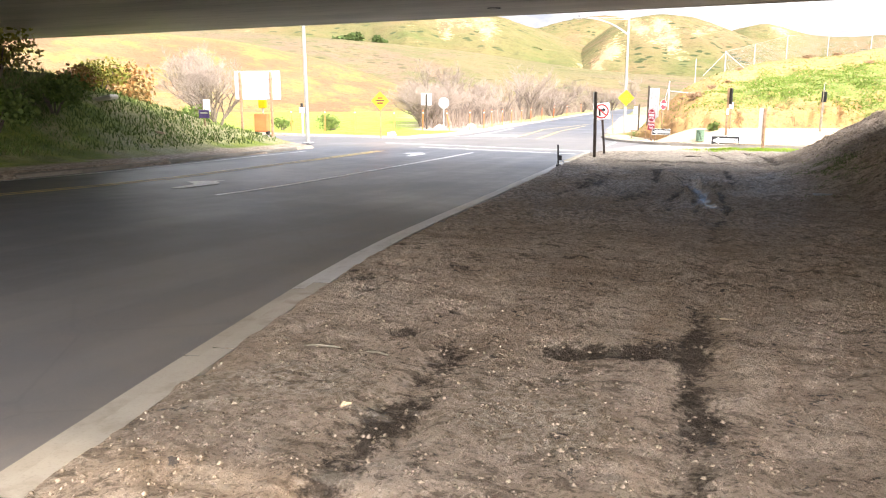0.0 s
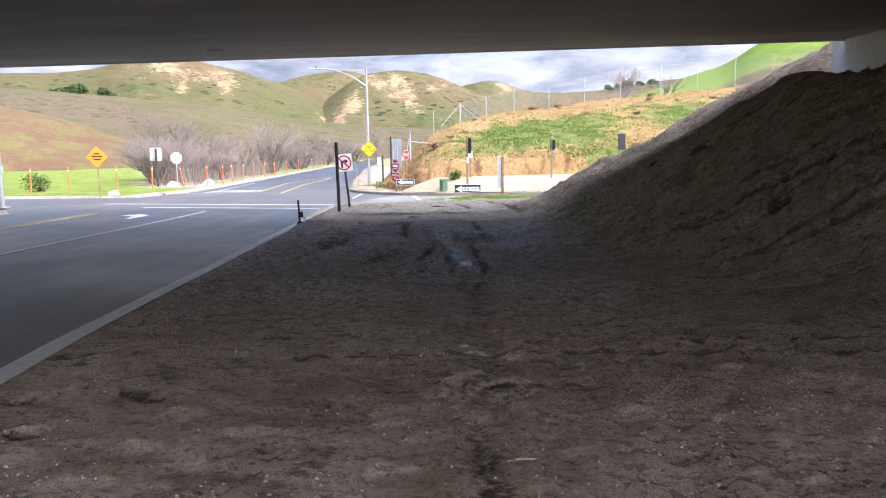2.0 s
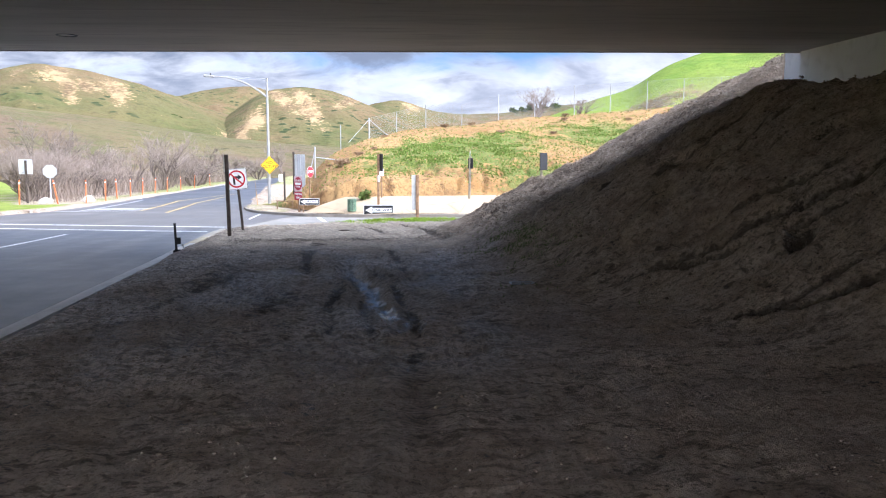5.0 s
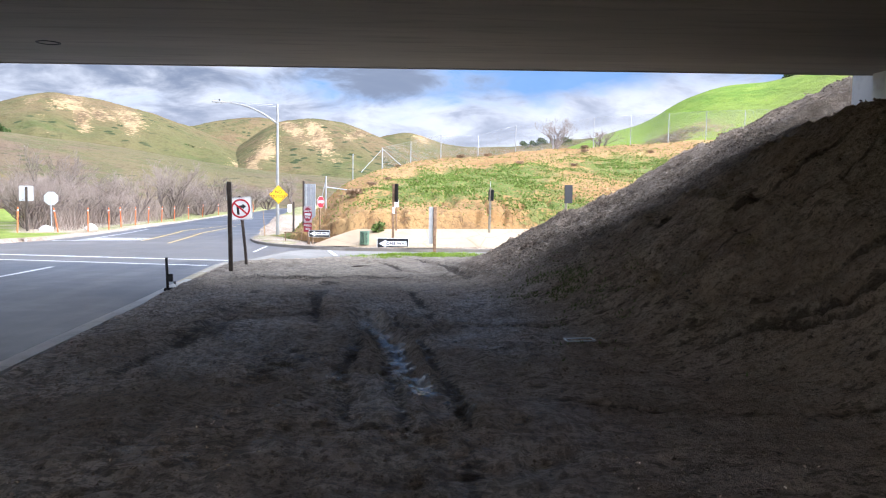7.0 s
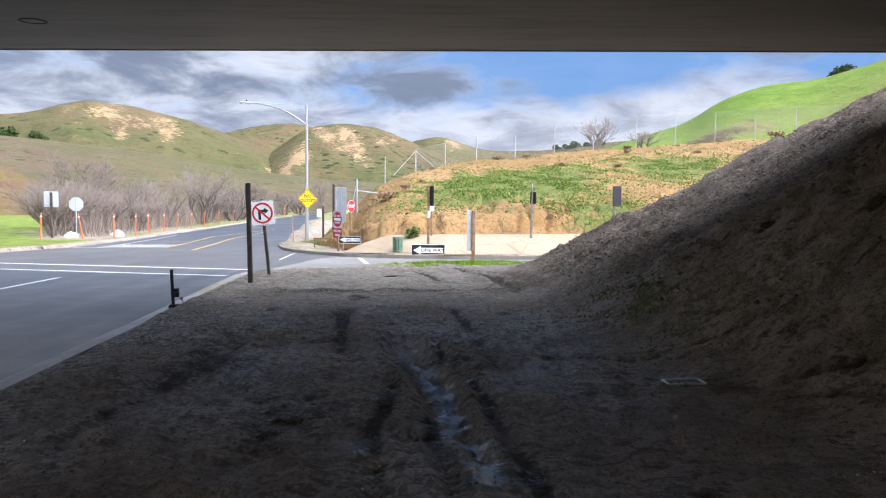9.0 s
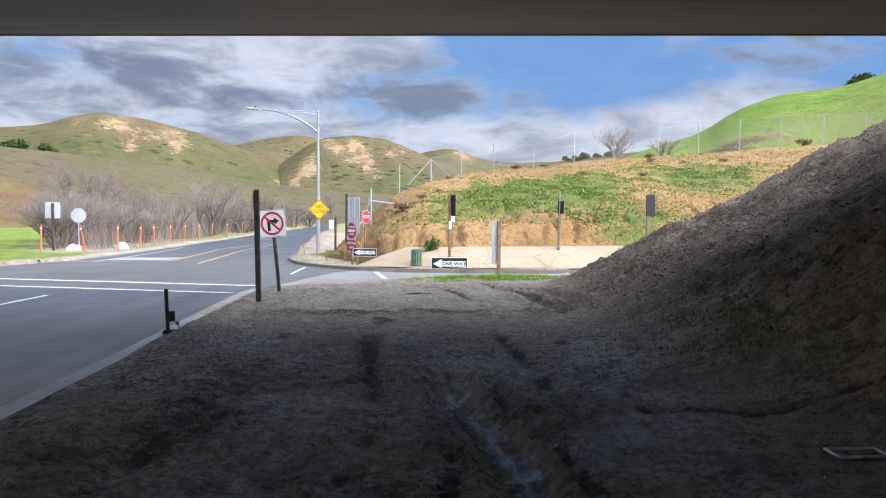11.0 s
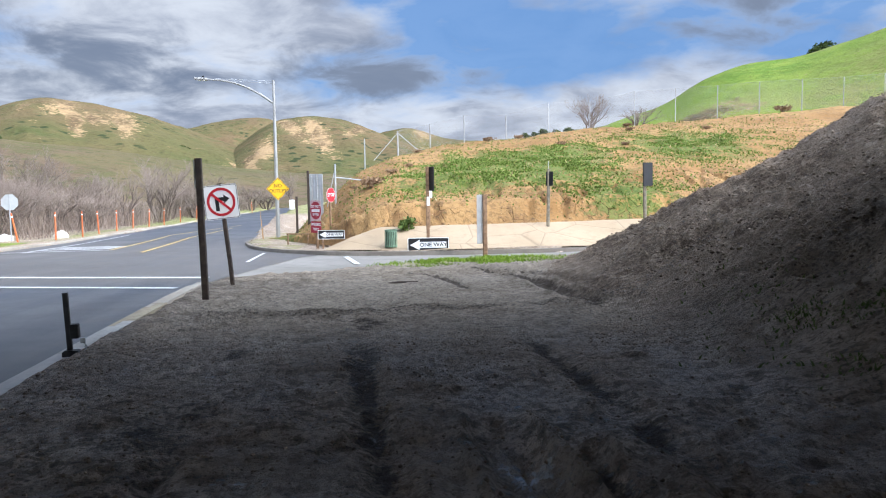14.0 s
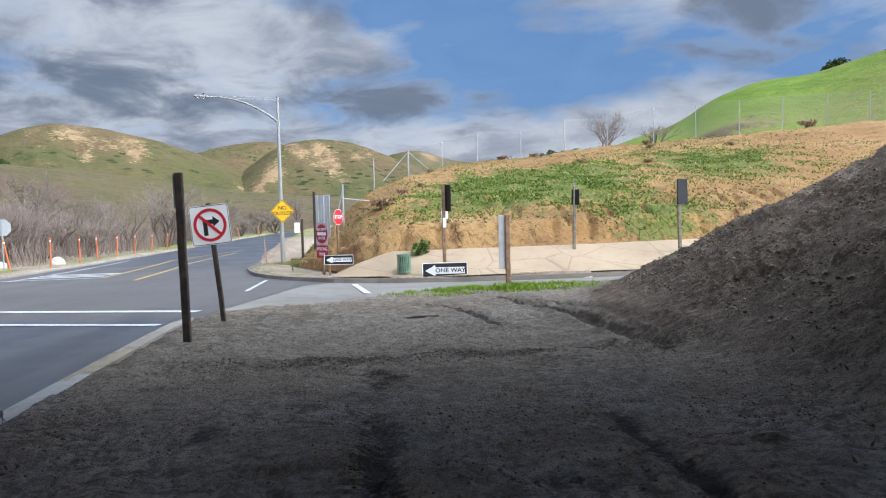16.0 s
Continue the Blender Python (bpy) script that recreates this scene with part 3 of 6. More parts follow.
def bank_height(x, y):
    """The fill slope that climbs to the bridge end on the right, rounded off past the bridge."""
    foot = 1.44 + 2.6 * (1 - sstep(y, 10, 22))
    R, end = 9.05, 38.6
    cx, cy = foot + R, end - R
    d = np.where((x < cx) & (y > cy), R - np.hypot(x - cx, y - cy), np.minimum(x - foot, end - y))
    d = d + 0.25 * fbm(x * 0.35, y * 0.35, 3, 5)
    h = (0.75 - 0.214 * sstep(y, 17.1, 24.1)) * 0.33 * np.log1p(np.exp(np.clip(d / 0.33, -30, 30))) * sstep(ramp_near(x) - y, 0.0, 2.0)
    top = 2.5 + 6.2 * sstep(y, 25.8, 29.3) - pad_z(y)
    return np.minimum(h, top + 0.02 * np.maximum(h - top, 0))


def left_bank(x, y):
    d = np.minimum(-19.2 - x, (30.5 - y) * 0.8)
    return np.minimum(0.5 * 0.6 * np.log1p(np.exp(np.clip(d / 0.6, -30, 30))), 5.0)

# ---- ground ----


def axis(knots):
    """Grid lines: (from, to, step) runs joined."""
    out_ = [np.arange(a, b, s) for a, b, s in knots]
    return np.concatenate(out_ + [np.array([knots[-1][1]])])


def groove(d, width):
    return np.exp(-(d / width) ** 2)


# hollows and footprints: place, radius, depth
HOLES = ((-0.95, 4.8, 0.30, 0.06), (-0.45, 4.85, 0.24, 0.045), (3.9, 20.7, 0.16, 0.14), (4.5, 14.5, 0.2, 0.16), (4.75, 15.1, 0.16, 0.12), (5.9, 16.4, 0.2, 0.12),
         (-3.14, 6.2, 0.15, 0.08), (-2.92, 5.82, 0.13, 0.07), (-2.97, 5.5, 0.15, 0.06), (-3.19, 6.95, 0.14, 0.08), (-2.77, 6.26, 0.13, 0.06), (-3.53, 8.15, 0.18, 0.08), (-3.35, 7.9, 0.13, 0.06), (-2.12, 4.76, 0.13, 0.05),
         (-2.52, 7.07, 0.16, 0.05), (-1.98, 5.43, 0.10, 0.04), (-3.42, 6.45, 0.10, 0.05), (-2.35, 6.95, 0.10, 0.04), (-2.75, 25.3, 0.12, 0.03))
# wheel ruts: points along each, depth, half width
PUDDLE = ((-0.2, 12.8), (-0.32, 14.5), (-0.54, 15.8), (-0.65, 16.7), (-0.78, 18.06), (-0.88, 18.65), (-1.09, 19.7), (-1.15, 21.0))
RUTS = ((((-0.05, 1.0), (-0.12, 4.0), (-0.25, 7.5), (-0.2, 12.0), (-0.2, 13.4)), 0.03, 0.13),
        (PUDDLE, 0.06, 0.12),
        (((-0.6, 13.2), (-0.67, 14.6), (-0.76, 16.0), (-1.02, 18.05), (-1.27, 19.7), (-1.3, 20.8)), 0.05, 0.075),
        (((-0.1, 13.0), (-0.14, 14.5), (-0.20, 15.8), (-0.32, 17.1), (-0.64, 19.2), (-0.75, 20.4)), 0.05, 0.08),
        (((-1.1, 13.2), (-1.13, 14.6), (-1.24, 16.0), (-1.16, 17.3), (-1.25, 18.8)), 0.04, 0.08),
        (((0.1, 17.0), (-0.13, 19.7), (-0.37, 23.0), (-0.45, 24.3)), 0.03, 0.11),
        (((-1.75, 18.4), (-1.95, 20.1), (-2.24, 23.2), (-2.3, 24.2)), 0.03, 0.11),
        (((-2.5, 12.5), (-2.58, 14.6), (-2.67, 16.3), (-2.78, 19.35)), 0.02, 0.10),
        (((-1.9, 14.6), (-2.28, 17.0), (-2.63, 19.3), (-2.7, 20.0)), 0.02, 0.09),
        (((-3.4, 15.0), (-3.35, 18.0), (-3.0, 20.5)), 0.025, 0.11),
        (((-1.28, 1.0), (-1.42, 2.8), (-1.6, 4.2), (-1.7, 5.6)), 0.03, 0.13),
        (((0.30, 33.6), (0.36, 33.0), (0.36, 32.9)), 0.0, 0.13),
        (((1.12, 25.5), (1.08, 27.2), (0.92, 30.0), (0.32, 32.6), (0.0, 34.0)), 0.09, 0.14),
        (((1.58, 26.0), (1.52, 27.6), (1.32, 30.0), (0.85, 32.4), (0.4, 34.0)), 0.07, 0.12),
        (((-0.35, 28.5), (-0.69, 30.7), (-1.4, 32.3), (-1.8, 33.5)), 0.06, 0.12))
# washed channels: y at x = start, drift in y for each metre of x, noise seed, half width, depth, start, end
RILLS = ((7.95, 0.20, 1, 0.045, 0.036, -1.9, 0.2), (8.32, -0.03, 11, 0.06, 0.06, -0.2, 5.5), (7.24, 0.06, 2, 0.035, 0.02, -0.3, 0.9), (8.8, -0.12, 3, 0.05, 0.06, 1.2, 5.5), (8.1, 0.35, 9, 0.04, 0.045, 0.9, 2.2), (8.9, -0.5, 14, 0.04, 0.04, 1.0, 2.4),
         (17.55, -0.62, 4, 0.085, 0.15, 1.5, 8.5), (16.75, -0.72, 5, 0.09, 0.18, 2.1, 8.0), (14.55, -0.38, 6, 0.06, 0.10, 0.6, 6.5), (16.3, -0.85, 10, 0.08, 0.13, 2.6, 8.0), (13.65, -0.5, 12, 0.08, 0.14, 3.2, 8.5),
         (18.9, -0.25, 7, 0.035, 0.05, 0.2, 6.5), (19.8, -0.4, 15, 0.06, 0.09, 2.4, 8.5), (11.9, -0.35, 8, 0.05, 0.08, 3.0, 8.0), (21.6, -0.3, 13, 0.04, 0.05, 2.8, 8.5))


def rills(x, y):
    """Washed-out channels that run off the slope and across the pad."""
    for y0, drift, wob, w, depth, x0, x1 in RILLS:
        u = x - x0
        yr = y0 + drift * u / (1 + 0.06 * np.maximum(u, 0)) + 0.16 * fbm(x * 1.3, x * 0 + y0, 4, 30 + wob)
        on = sstep(x, x0 - 0.1, x0 + 0.5) * (1 - sstep(x, x1 - 0.9, x1)) * (0.35 + 0.65 * sstep(vnoise(x * 1.7, x * 0 + wob, 44), 0.2, 0.6))
        yield on * groove(y - yr, w) * (0.5 + 0.9 * vnoise(x * 3, y * 3, 6)) - 0.3 * on * groove(y - yr + 2.2 * w, w), depth


def ground_z(x, y, detail=True):
    z = pad_z(y)
    kx, lx = kerb_x(y), left_x(y)
    main = (x < np.where(y < 31.5, kx + 0.02, np.where(y < 40, -5.5, np.interp(y, FAR_Y, FAR_X)))) & (x > lx - 0.02)
    side = (x > -6.2) & (x < 60) & (y > ramp_near(x)) & (y < ramp_far(x))
    side_l = (x < -17) & (y > 30.2) & (y < 41) & (x > -90)
    road_m = main | side | side_l
    island = (y >= 38) & (x > -9) & ~road_m
    z = np.where(island | (x < lx), road_z(y) + 0.13, z)
    z = z + bank_height(x, y) * (~road_m) * (x > -2)
    z = z + left_bank(x, y) * (x < lx - 0.5)
    if detail:
        pad = (~road_m) & (x > kx) & (y < 38.5) & (x < 30)
        k = np.clip((x - kx) / 0.5, 0, 1) * pad
        n = 0.045 * fbm(x * 0.8, y * 0.8, 3, 1) + 0.04 * (0.35 + 0.65 * sstep(y, 8, 14)) * fbm(x * 3.1, y * 3.1, 3, 2) + 0.034 * fbm(x * 8, y * 7, 2, 3) * (0.4 + 1.2 * vnoise(x * 0.7, y * 0.7, 15))
        steep = sstep(bank_height(x, y), 0.15, 0.9)
        n = n + steep * (0.11 * fbm(x * 0.45 + 0.2 * y, y * 2.3 + 0.9 * x, 4, 24) + 0.06 * fbm(x * 7.5, y * 7.5, 2, 25) + 0.10 * fbm(x * 1.1 - y * 0.25, y * 0.5, 4, 9) + 0.13 * fbm(x * 3.4, y * 3.4, 3, 11) * (0.5 + vnoise(x * 0.6, y * 0.6, 16)))
        # wheel ruts along the pad
        mud = np.exp(-((y - 19.6) / 2.6) ** 2)
        for line, depth, w in RUTS:
            ry_, rx_ = [q[1] for q in line], [q[0] for q in line]
            xr = np.interp(y, ry_, rx_) + 0.05 * fbm(y * 0.7, y * 0, 2, 33)
            on = sstep(y, ry_[0], ry_[0] + 1.2) * (1 - sstep(y, ry_[-1] - 1.2, ry_[-1]))
            g = groove(x - xr, w)
            lug = 0.5 + 0.5 * np.sign(np.sin(y * 30 + 2.0 * np.abs(x - xr) / w)) * (np.abs(x - xr) < w)
            n = n - on * depth * (1 + 1.1 * mud) * g + on * 0.45 * depth * (1 + 1.5 * mud) * (groove(x - xr - 1.9 * w, w * 0.45) + groove(x - xr + 1.9 * w, w * 0.45)) * (0.3 + 1.2 * vnoise(x * 8, y * 5, 4)) + on * 0.012 * g * lug
        n = n + mud * 0.05 * fbm(x * 6 + 0.4 * y, y * 1.1, 4, 21) * np.exp(-((x + 0.8) / 1.6) ** 2)
        for r_, depth in rills(x, y):
            n = n - depth * r_
        # scooped hollows and footprints near the kerb
        for hx, hy, hr, hd in HOLES:
            r = np.hypot(x - hx, (y - hy) * 1.2) / (0.72 * hr)
            n = n - 1.5 * hd * np.exp(-r ** 2) + 0.12 * hd * np.exp(-((r - 1.6) / 0.45) ** 2)
        # loose berm across the pad
        bd = y - (26.13 + 0.11 * (x + 1) + 0.25 * fbm(x * 0.6, x * 0, 2, 40))
        n = n + 0.07 * groove(bd, 0.22) * (0.4 + vnoise(x * 6, y * 6, 8)) * ((x > -4.5) & (x < 3))
        z = z + n * k
        # soil washed over the kerb edge
        z = z + 0.015 * k
        z = z - pad * 0.20 * (1 - sstep(x - kx - 0.06 * fbm(x * 4, y * 4, 3, 19), 0.03, 0.25)) * (y < 31.3)
        off = (~pad) & (~road_m)
        z = z + off * 0.10 * fbm(x * 0.25, y * 0.25, 4, 14)
    z = np.where(road_m, road_z(y) - 0.25, z)
    return z


gx = axis(((-1600, -400, 120), (-400, -100, 20), (-100, -24, 3.0), (-24, -6.2, 0.35), (-6.2, 5.4, 0.058), (5.4, 14, 0.14), (14, 40, 0.9), (40, 120, 8), (120, 400, 28), (400, 1600, 120)))
gy = axis(((-300, -60, 24), (-60, -4, 1.6), (-4, 1.4, 0.18), (1.4, 14, 0.06), (14, 29, 0.075), (29, 38.4, 0.16), (38.4, 60, 0.6), (60, 140, 4), (140, 400, 26), (400, 2200, 150)))
GX, GY = np.meshgrid(gx, gy)
GZ = ground_z(GX, GY)
bk = bank_height(GX, GY)
under = (GX > -7.5) & (GX < 70) & (GY < 95) & (GY > np.where(GX > -3.4, ramp_far(GX) + 0.8, np.interp(GX, (-8, -6.4, -5.0, -3.4), (53, 50.2, 47.2, 43.6))))
GZ = np.where(under, GZ - 0.8, GZ)
px_ = np.interp(GY, [q[1] for q in PUDDLE], [q[0] for q in PUDDLE])
mudw = sstep(GY, 13.6, 15.2) * (1 - sstep(GY, 19.0, 20.6)) * np.exp(-((GX - px_) / (0.14 + 0.05 * fbm(GY * 1.3, GY * 0, 2, 57))) ** 4)
wet = np.clip(mudw * (0.45 + 0.75 * sstep(fbm(GX * 6.0, GY * 3.0, 4, 50), -0.2, 0.25)), 0, 1)
darkm, crest_pale, tread = np.zeros_like(GX), np.zeros_like(GX), np.zeros_like(GX)
for line, depth, w in RUTS:
    ry_, rx_ = [q[1] for q in line], [q[0] for q in line]
    xr = np.interp(GY, ry_, rx_) + 0.05 * fbm(GY * 0.7, GY * 0, 2, 33)
    on = sstep(GY, ry_[0], ry_[0] + 1.2) * (1 - sstep(GY, ry_[-1] - 1.2, ry_[-1])) * (depth > 0)
    g = groove(GX - xr, w * 1.15)
    tread = np.maximum(tread, on * np.exp(-((GX - xr) / (1.15 * w)) ** 4) * (line is not PUDDLE) * sstep(GY, 8, 12) * (GY < 31))
    wet = np.maximum(wet, 0.36 * (depth >= 0.04) * on * g * sstep(GY, 13.5, 16) * (1 - sstep(GY, 22.5, 24.5)) * sstep(fbm(GX * 2, GY * 0.9, 3, 51), -0.45, 0.1))
    # rut ridges painted paler, as if light picked them out
    ridge = groove(GX - xr - 2.0 * w, w * 0.5) + groove(GX - xr + 2.0 * w, w * 0.5)
    ridge = ridge if depth != 0.02 else groove(GX - xr, w)
    crest_pale = np.maximum(crest_pale, (0.46 if depth < 0.06 else 0.2) * on * ridge * sstep(fbm(GX * 2.5, GY * 0.8, 3, 54), -0.3, 0.2))
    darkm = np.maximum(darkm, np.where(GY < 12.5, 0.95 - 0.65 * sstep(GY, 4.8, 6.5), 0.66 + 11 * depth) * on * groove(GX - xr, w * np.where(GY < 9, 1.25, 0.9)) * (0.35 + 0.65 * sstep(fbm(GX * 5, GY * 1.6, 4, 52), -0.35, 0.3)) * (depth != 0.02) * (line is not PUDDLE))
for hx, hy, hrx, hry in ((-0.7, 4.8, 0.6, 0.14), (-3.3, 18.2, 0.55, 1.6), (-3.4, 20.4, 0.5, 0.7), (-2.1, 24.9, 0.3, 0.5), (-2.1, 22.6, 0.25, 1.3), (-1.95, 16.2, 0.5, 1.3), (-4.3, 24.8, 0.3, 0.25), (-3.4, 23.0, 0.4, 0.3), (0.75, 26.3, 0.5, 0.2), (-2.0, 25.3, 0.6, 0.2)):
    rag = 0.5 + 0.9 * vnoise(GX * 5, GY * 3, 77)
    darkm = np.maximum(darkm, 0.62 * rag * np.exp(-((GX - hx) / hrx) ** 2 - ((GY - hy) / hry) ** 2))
# shade inside the hollows and footprints, put into the ground colour
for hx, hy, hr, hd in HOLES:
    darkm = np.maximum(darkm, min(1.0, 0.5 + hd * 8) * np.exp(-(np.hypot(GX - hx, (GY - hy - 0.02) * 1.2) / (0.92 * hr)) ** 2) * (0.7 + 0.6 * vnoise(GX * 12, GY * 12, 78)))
berm = GY - (26.13 + 0.11 * (GX + 1) + 0.25 * fbm(GX * 0.6, GX * 0, 2, 40))
darkm = np.maximum(darkm, 0.55 * groove(berm, 0.24) * sstep(fbm(GX * 2.0, GY * 2.0, 3, 62), -0.35, 0.25) * (GX > -4.6) * (GX < 3.2))
darkm = np.clip(darkm, 0, 1)
muddy = np.exp(-((GY - 18.8) / 4.2) ** 4) * np.exp(-((GX + 1.4) / 2.6) ** 4) * (0.25 + 0.75 * sstep(fbm(GX * 1.3, GY * 0.7, 4, 63), -0.4, 0.45))
darkm = np.maximum(darkm, 0.32 * muddy)
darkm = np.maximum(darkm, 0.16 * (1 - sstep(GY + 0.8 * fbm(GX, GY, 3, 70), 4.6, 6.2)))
# fades to paler soil under the bridge, making up for weak light
fill = (0.05 + 0.95 * sstep(GY, 19, 28)) * sstep(bk + 0.08 * fbm(GX * 1.5, GY * 1.5, 3, 58), -0.03, 0.2) * (GX > 0.5) * (GY < 38.6)
zone = np.exp(-((GY - 17.2) / 4.0) ** 4) * np.exp(-((GX + 1.2) / 2.9) ** 4)
# soil stays pale under the bridge, brightness put into its colour
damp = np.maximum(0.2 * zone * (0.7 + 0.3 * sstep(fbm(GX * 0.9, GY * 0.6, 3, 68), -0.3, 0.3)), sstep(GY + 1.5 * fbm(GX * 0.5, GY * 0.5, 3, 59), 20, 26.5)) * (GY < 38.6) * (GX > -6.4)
# mask of the rills, for their painted shade
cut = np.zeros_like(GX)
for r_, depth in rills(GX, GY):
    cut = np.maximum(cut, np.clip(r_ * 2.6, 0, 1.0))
moist = sstep(GY + fbm(GX * 0.6, GY * 0.6, 3, 71), 6.5, 13) * (1 - 0.8 * sstep(GY, 21, 27)) * (1 - 0.75 * sstep(GX, 0.3, 2.6)) * (1 - sstep(bk, 0.1, 0.8)) * (0.6 + 0.4 * sstep(fbm(GX * 1.1, GY * 0.8, 3, 72), -0.3, 0.3))
pale = 0.8 * (np.exp(-((GX + 2.3) / 0.75) ** 2 - ((GY - 3.5) / 0.8) ** 2) + np.exp(-((GX + 0.9) / 0.5) ** 2 - ((GY - 3.6) / 0.8) ** 2) + 0.6 * np.exp(-((GX - 0.8) / 0.7) ** 2 - ((GY - 3.4) / 0.7) ** 2)) * sstep(fbm(GX * 1.5, GY * 1.5, 4, 53), -0.4, 0.3)
pale = np.maximum(pale, crest_pale * (1 - 0.6 * damp))
pale = np.maximum(pale, 0.45 * (GY > 32.3) * (GX > -5.4) * (GX < -0.5) * (GY < ramp_near(GX)) * sstep(GY - ramp_near(GX), -0.9, -0.2))
green = 0.95 * np.exp(-((GX - 0.3) / 2.2) ** 2 - ((GY - 35.6 - 0.15 * GX) / 0.7) ** 2)
green = np.maximum(green, ((GX < left_x(GY) - 0.8) & (GY > 42)) * np.where((GX < -0.42 * GY) | (GY < 53), 0.97, np.where(GX > left_x(GY) - 2.2, 0.55, 0.08) * (0.4 + 0.6 * sstep(fbm(GX * 0.3, GY * 0.3, 3, 66), -0.2, 0.3))))
green = np.maximum(green, 0.6 * ((GX > -8.5) & (GX < -5.2) & (GY > 43) & (GY < 60)) * sstep(fbm(GX * 0.9, GY * 0.9, 3, 67), -0.2, 0.3))
green = np.maximum(green, ((GX < left_x(GY) - 1.2) & (GY <= 30.2)) * (0.5 + 0.5 * sstep(fbm(GX * 0.5, GY * 0.5, 3, 60), -0.2, 0.3)))
green = np.maximum(green, (np.hypot(GX, GY) > 90) * 0.55)
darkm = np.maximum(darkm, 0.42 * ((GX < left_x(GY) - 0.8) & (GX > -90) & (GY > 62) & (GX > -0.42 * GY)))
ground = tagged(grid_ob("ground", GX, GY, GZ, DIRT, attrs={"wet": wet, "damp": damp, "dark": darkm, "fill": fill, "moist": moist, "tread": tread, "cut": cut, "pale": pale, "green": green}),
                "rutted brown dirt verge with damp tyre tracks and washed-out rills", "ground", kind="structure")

# ---- roads ----


def ribbon(name, ys, xl, xr, lift, mat, parent=None, cols=12, dusty=0.0):
    u = np.linspace(0, 1, cols)
    Y = np.repeat(ys[:, None], cols, 1)
    X = xl[:, None] * (1 - u) + xr[:, None] * u
    Z = road_z(Y) + lift
    dust_and_sun = np.zeros_like(X)
    if dusty:
        # first term: kerb dust; second: sunlit road beyond the bridge, painted lighter
        dust_and_sun = np.exp(-(xr[:, None] - X) / dusty) * (1 - sstep(Y, 6, 18)) * 0.5 + 0.35 * sstep(Y, 31, 33) * (1 - sstep(Y, 44, 70))
    return grid_ob(name, X, Y, Z, mat, parent, {"dust_and_sun": dust_and_sun})


ys = axis(((-55, 0, 2.5), (0, 40, 0.5), (40, 130, 2), (130, 225, 6)))
far_right = np.interp(ys, FAR_Y, FAR_X)
edge_r = np.where(ys < 31.5, kerb_x(ys), np.where(ys < 40, np.interp(ys, (31.5, 40), (-5.8, -4.6)), far_right))
road = tagged(ribbon("road", ys, left_x(ys), edge_r, 0.0, ASPHALT, cols=44, dusty=3.2), "worn grey asphalt road with faded lane paint", "road", kind="structure")
xs = axis(((-6.3, 9, 0.3), (9, 60, 3)))
v = np.linspace(0, 1, 14)
SX = np.repeat(xs[:, None], 14, 1)
SY = ramp_near(xs)[:, None] * (1 - v) + ramp_far(xs)[:, None] * v
side_street = tagged(grid_ob("side_street", SX, SY, road_z(SY) - 0.012, WORN), "pale worn asphalt of the one-way side street", "road", kind="structure")
xs = axis(((-90, -16.9, 2.0),))
SX = np.repeat(xs[:, None], 14, 1)
SY = 30.2 * (1 - v) + 41.0 * v + 0 * SX
tagged(grid_ob("cross_street", SX, SY, road_z(SY) - 0.012, ASPHALT, attrs={"dust_and_sun": 0.2 + 0 * SX}), "grey asphalt side road opening off the junction", "road", kind="structure")


def stripe(name, p, q, w, mat, lift=0.010):
    p, q = Vector(p), Vector(q)
    d = (q - p).normalized()
    s = Vector((-d.y, d.x)) * w / 2
    n = max(2, int((q - p).length / 0.25))
    X = np.array([[(p + (q - p) * i / n + s * k).x for k in (-1, 1)] for i in range(n + 1)])
    Y = np.array([[(p + (q - p) * i / n + s * k).y for k in (-1, 1)] for i in range(n + 1)])
    return grid_ob(name, X, Y, road_z(Y) + lift, mat, road)


stripe("limit_line", (-5.95, 32.9), (-16.5, 35.3), 0.30, PAINT_W)
stripe("limit_line", (-6.1, 30.85), (-13.6, 32.6), 0.22, PAINT_W)
stripe("lane_line", (-13.0, 2.0), (-13.9, 29.5), 0.13, PAINT_Y)
stripe("lane_line", (-13.25, 2.0), (-14.15, 29.5), 0.11, PAINT_Y)
stripe("lane_line", (-9.9, 13.0), (-10.15, 30.0), 0.13, PAINT_W)
stripe("edge_line", (-16.0, 2.0), (-16.7, 28.0), 0.11, PAINT_W)
stripe("centre_line", (-13.0, 46.8), (-15.5, 64), 0.16, PAINT_Y)
stripe("centre_line", (-15.5, 64), (-15.0, 84), 0.16, PAINT_Y)
stripe("centre_line", (-11.0, 44.2), (-13.3, 60), 0.16, PAINT_Y)
stripe("centre_line", (-13.3, 60), (-14.2, 76), 0.16, PAINT_Y)
stripe("edge_line", (-15.8, 45.5), (-18.6, 66), 0.13, PAINT_W)
stripe("edge_line", (-9.5, 60), (-13.6, 104), 0.13, PAINT_W)
stripe("limit_line", (-12.9, 46.6), (-16.8, 45.6), 0.25, PAINT_W)
for q in range(3):
    stripe("stop_bar", (-13.4 - 0.1 * q, 48.0 + 1.1 * q), (-16.0 - 0.1 * q, 47.6 + 1.1 * q), 0.55, PAINT_W)
stripe("crossing_line", (-5.95, 37.6), (-6.18, 42.0), 0.11, PAINT_W)
stripe("crossing_line", (-3.25, 39.0), (-2.75, 35.9), 0.17, PAINT_W)
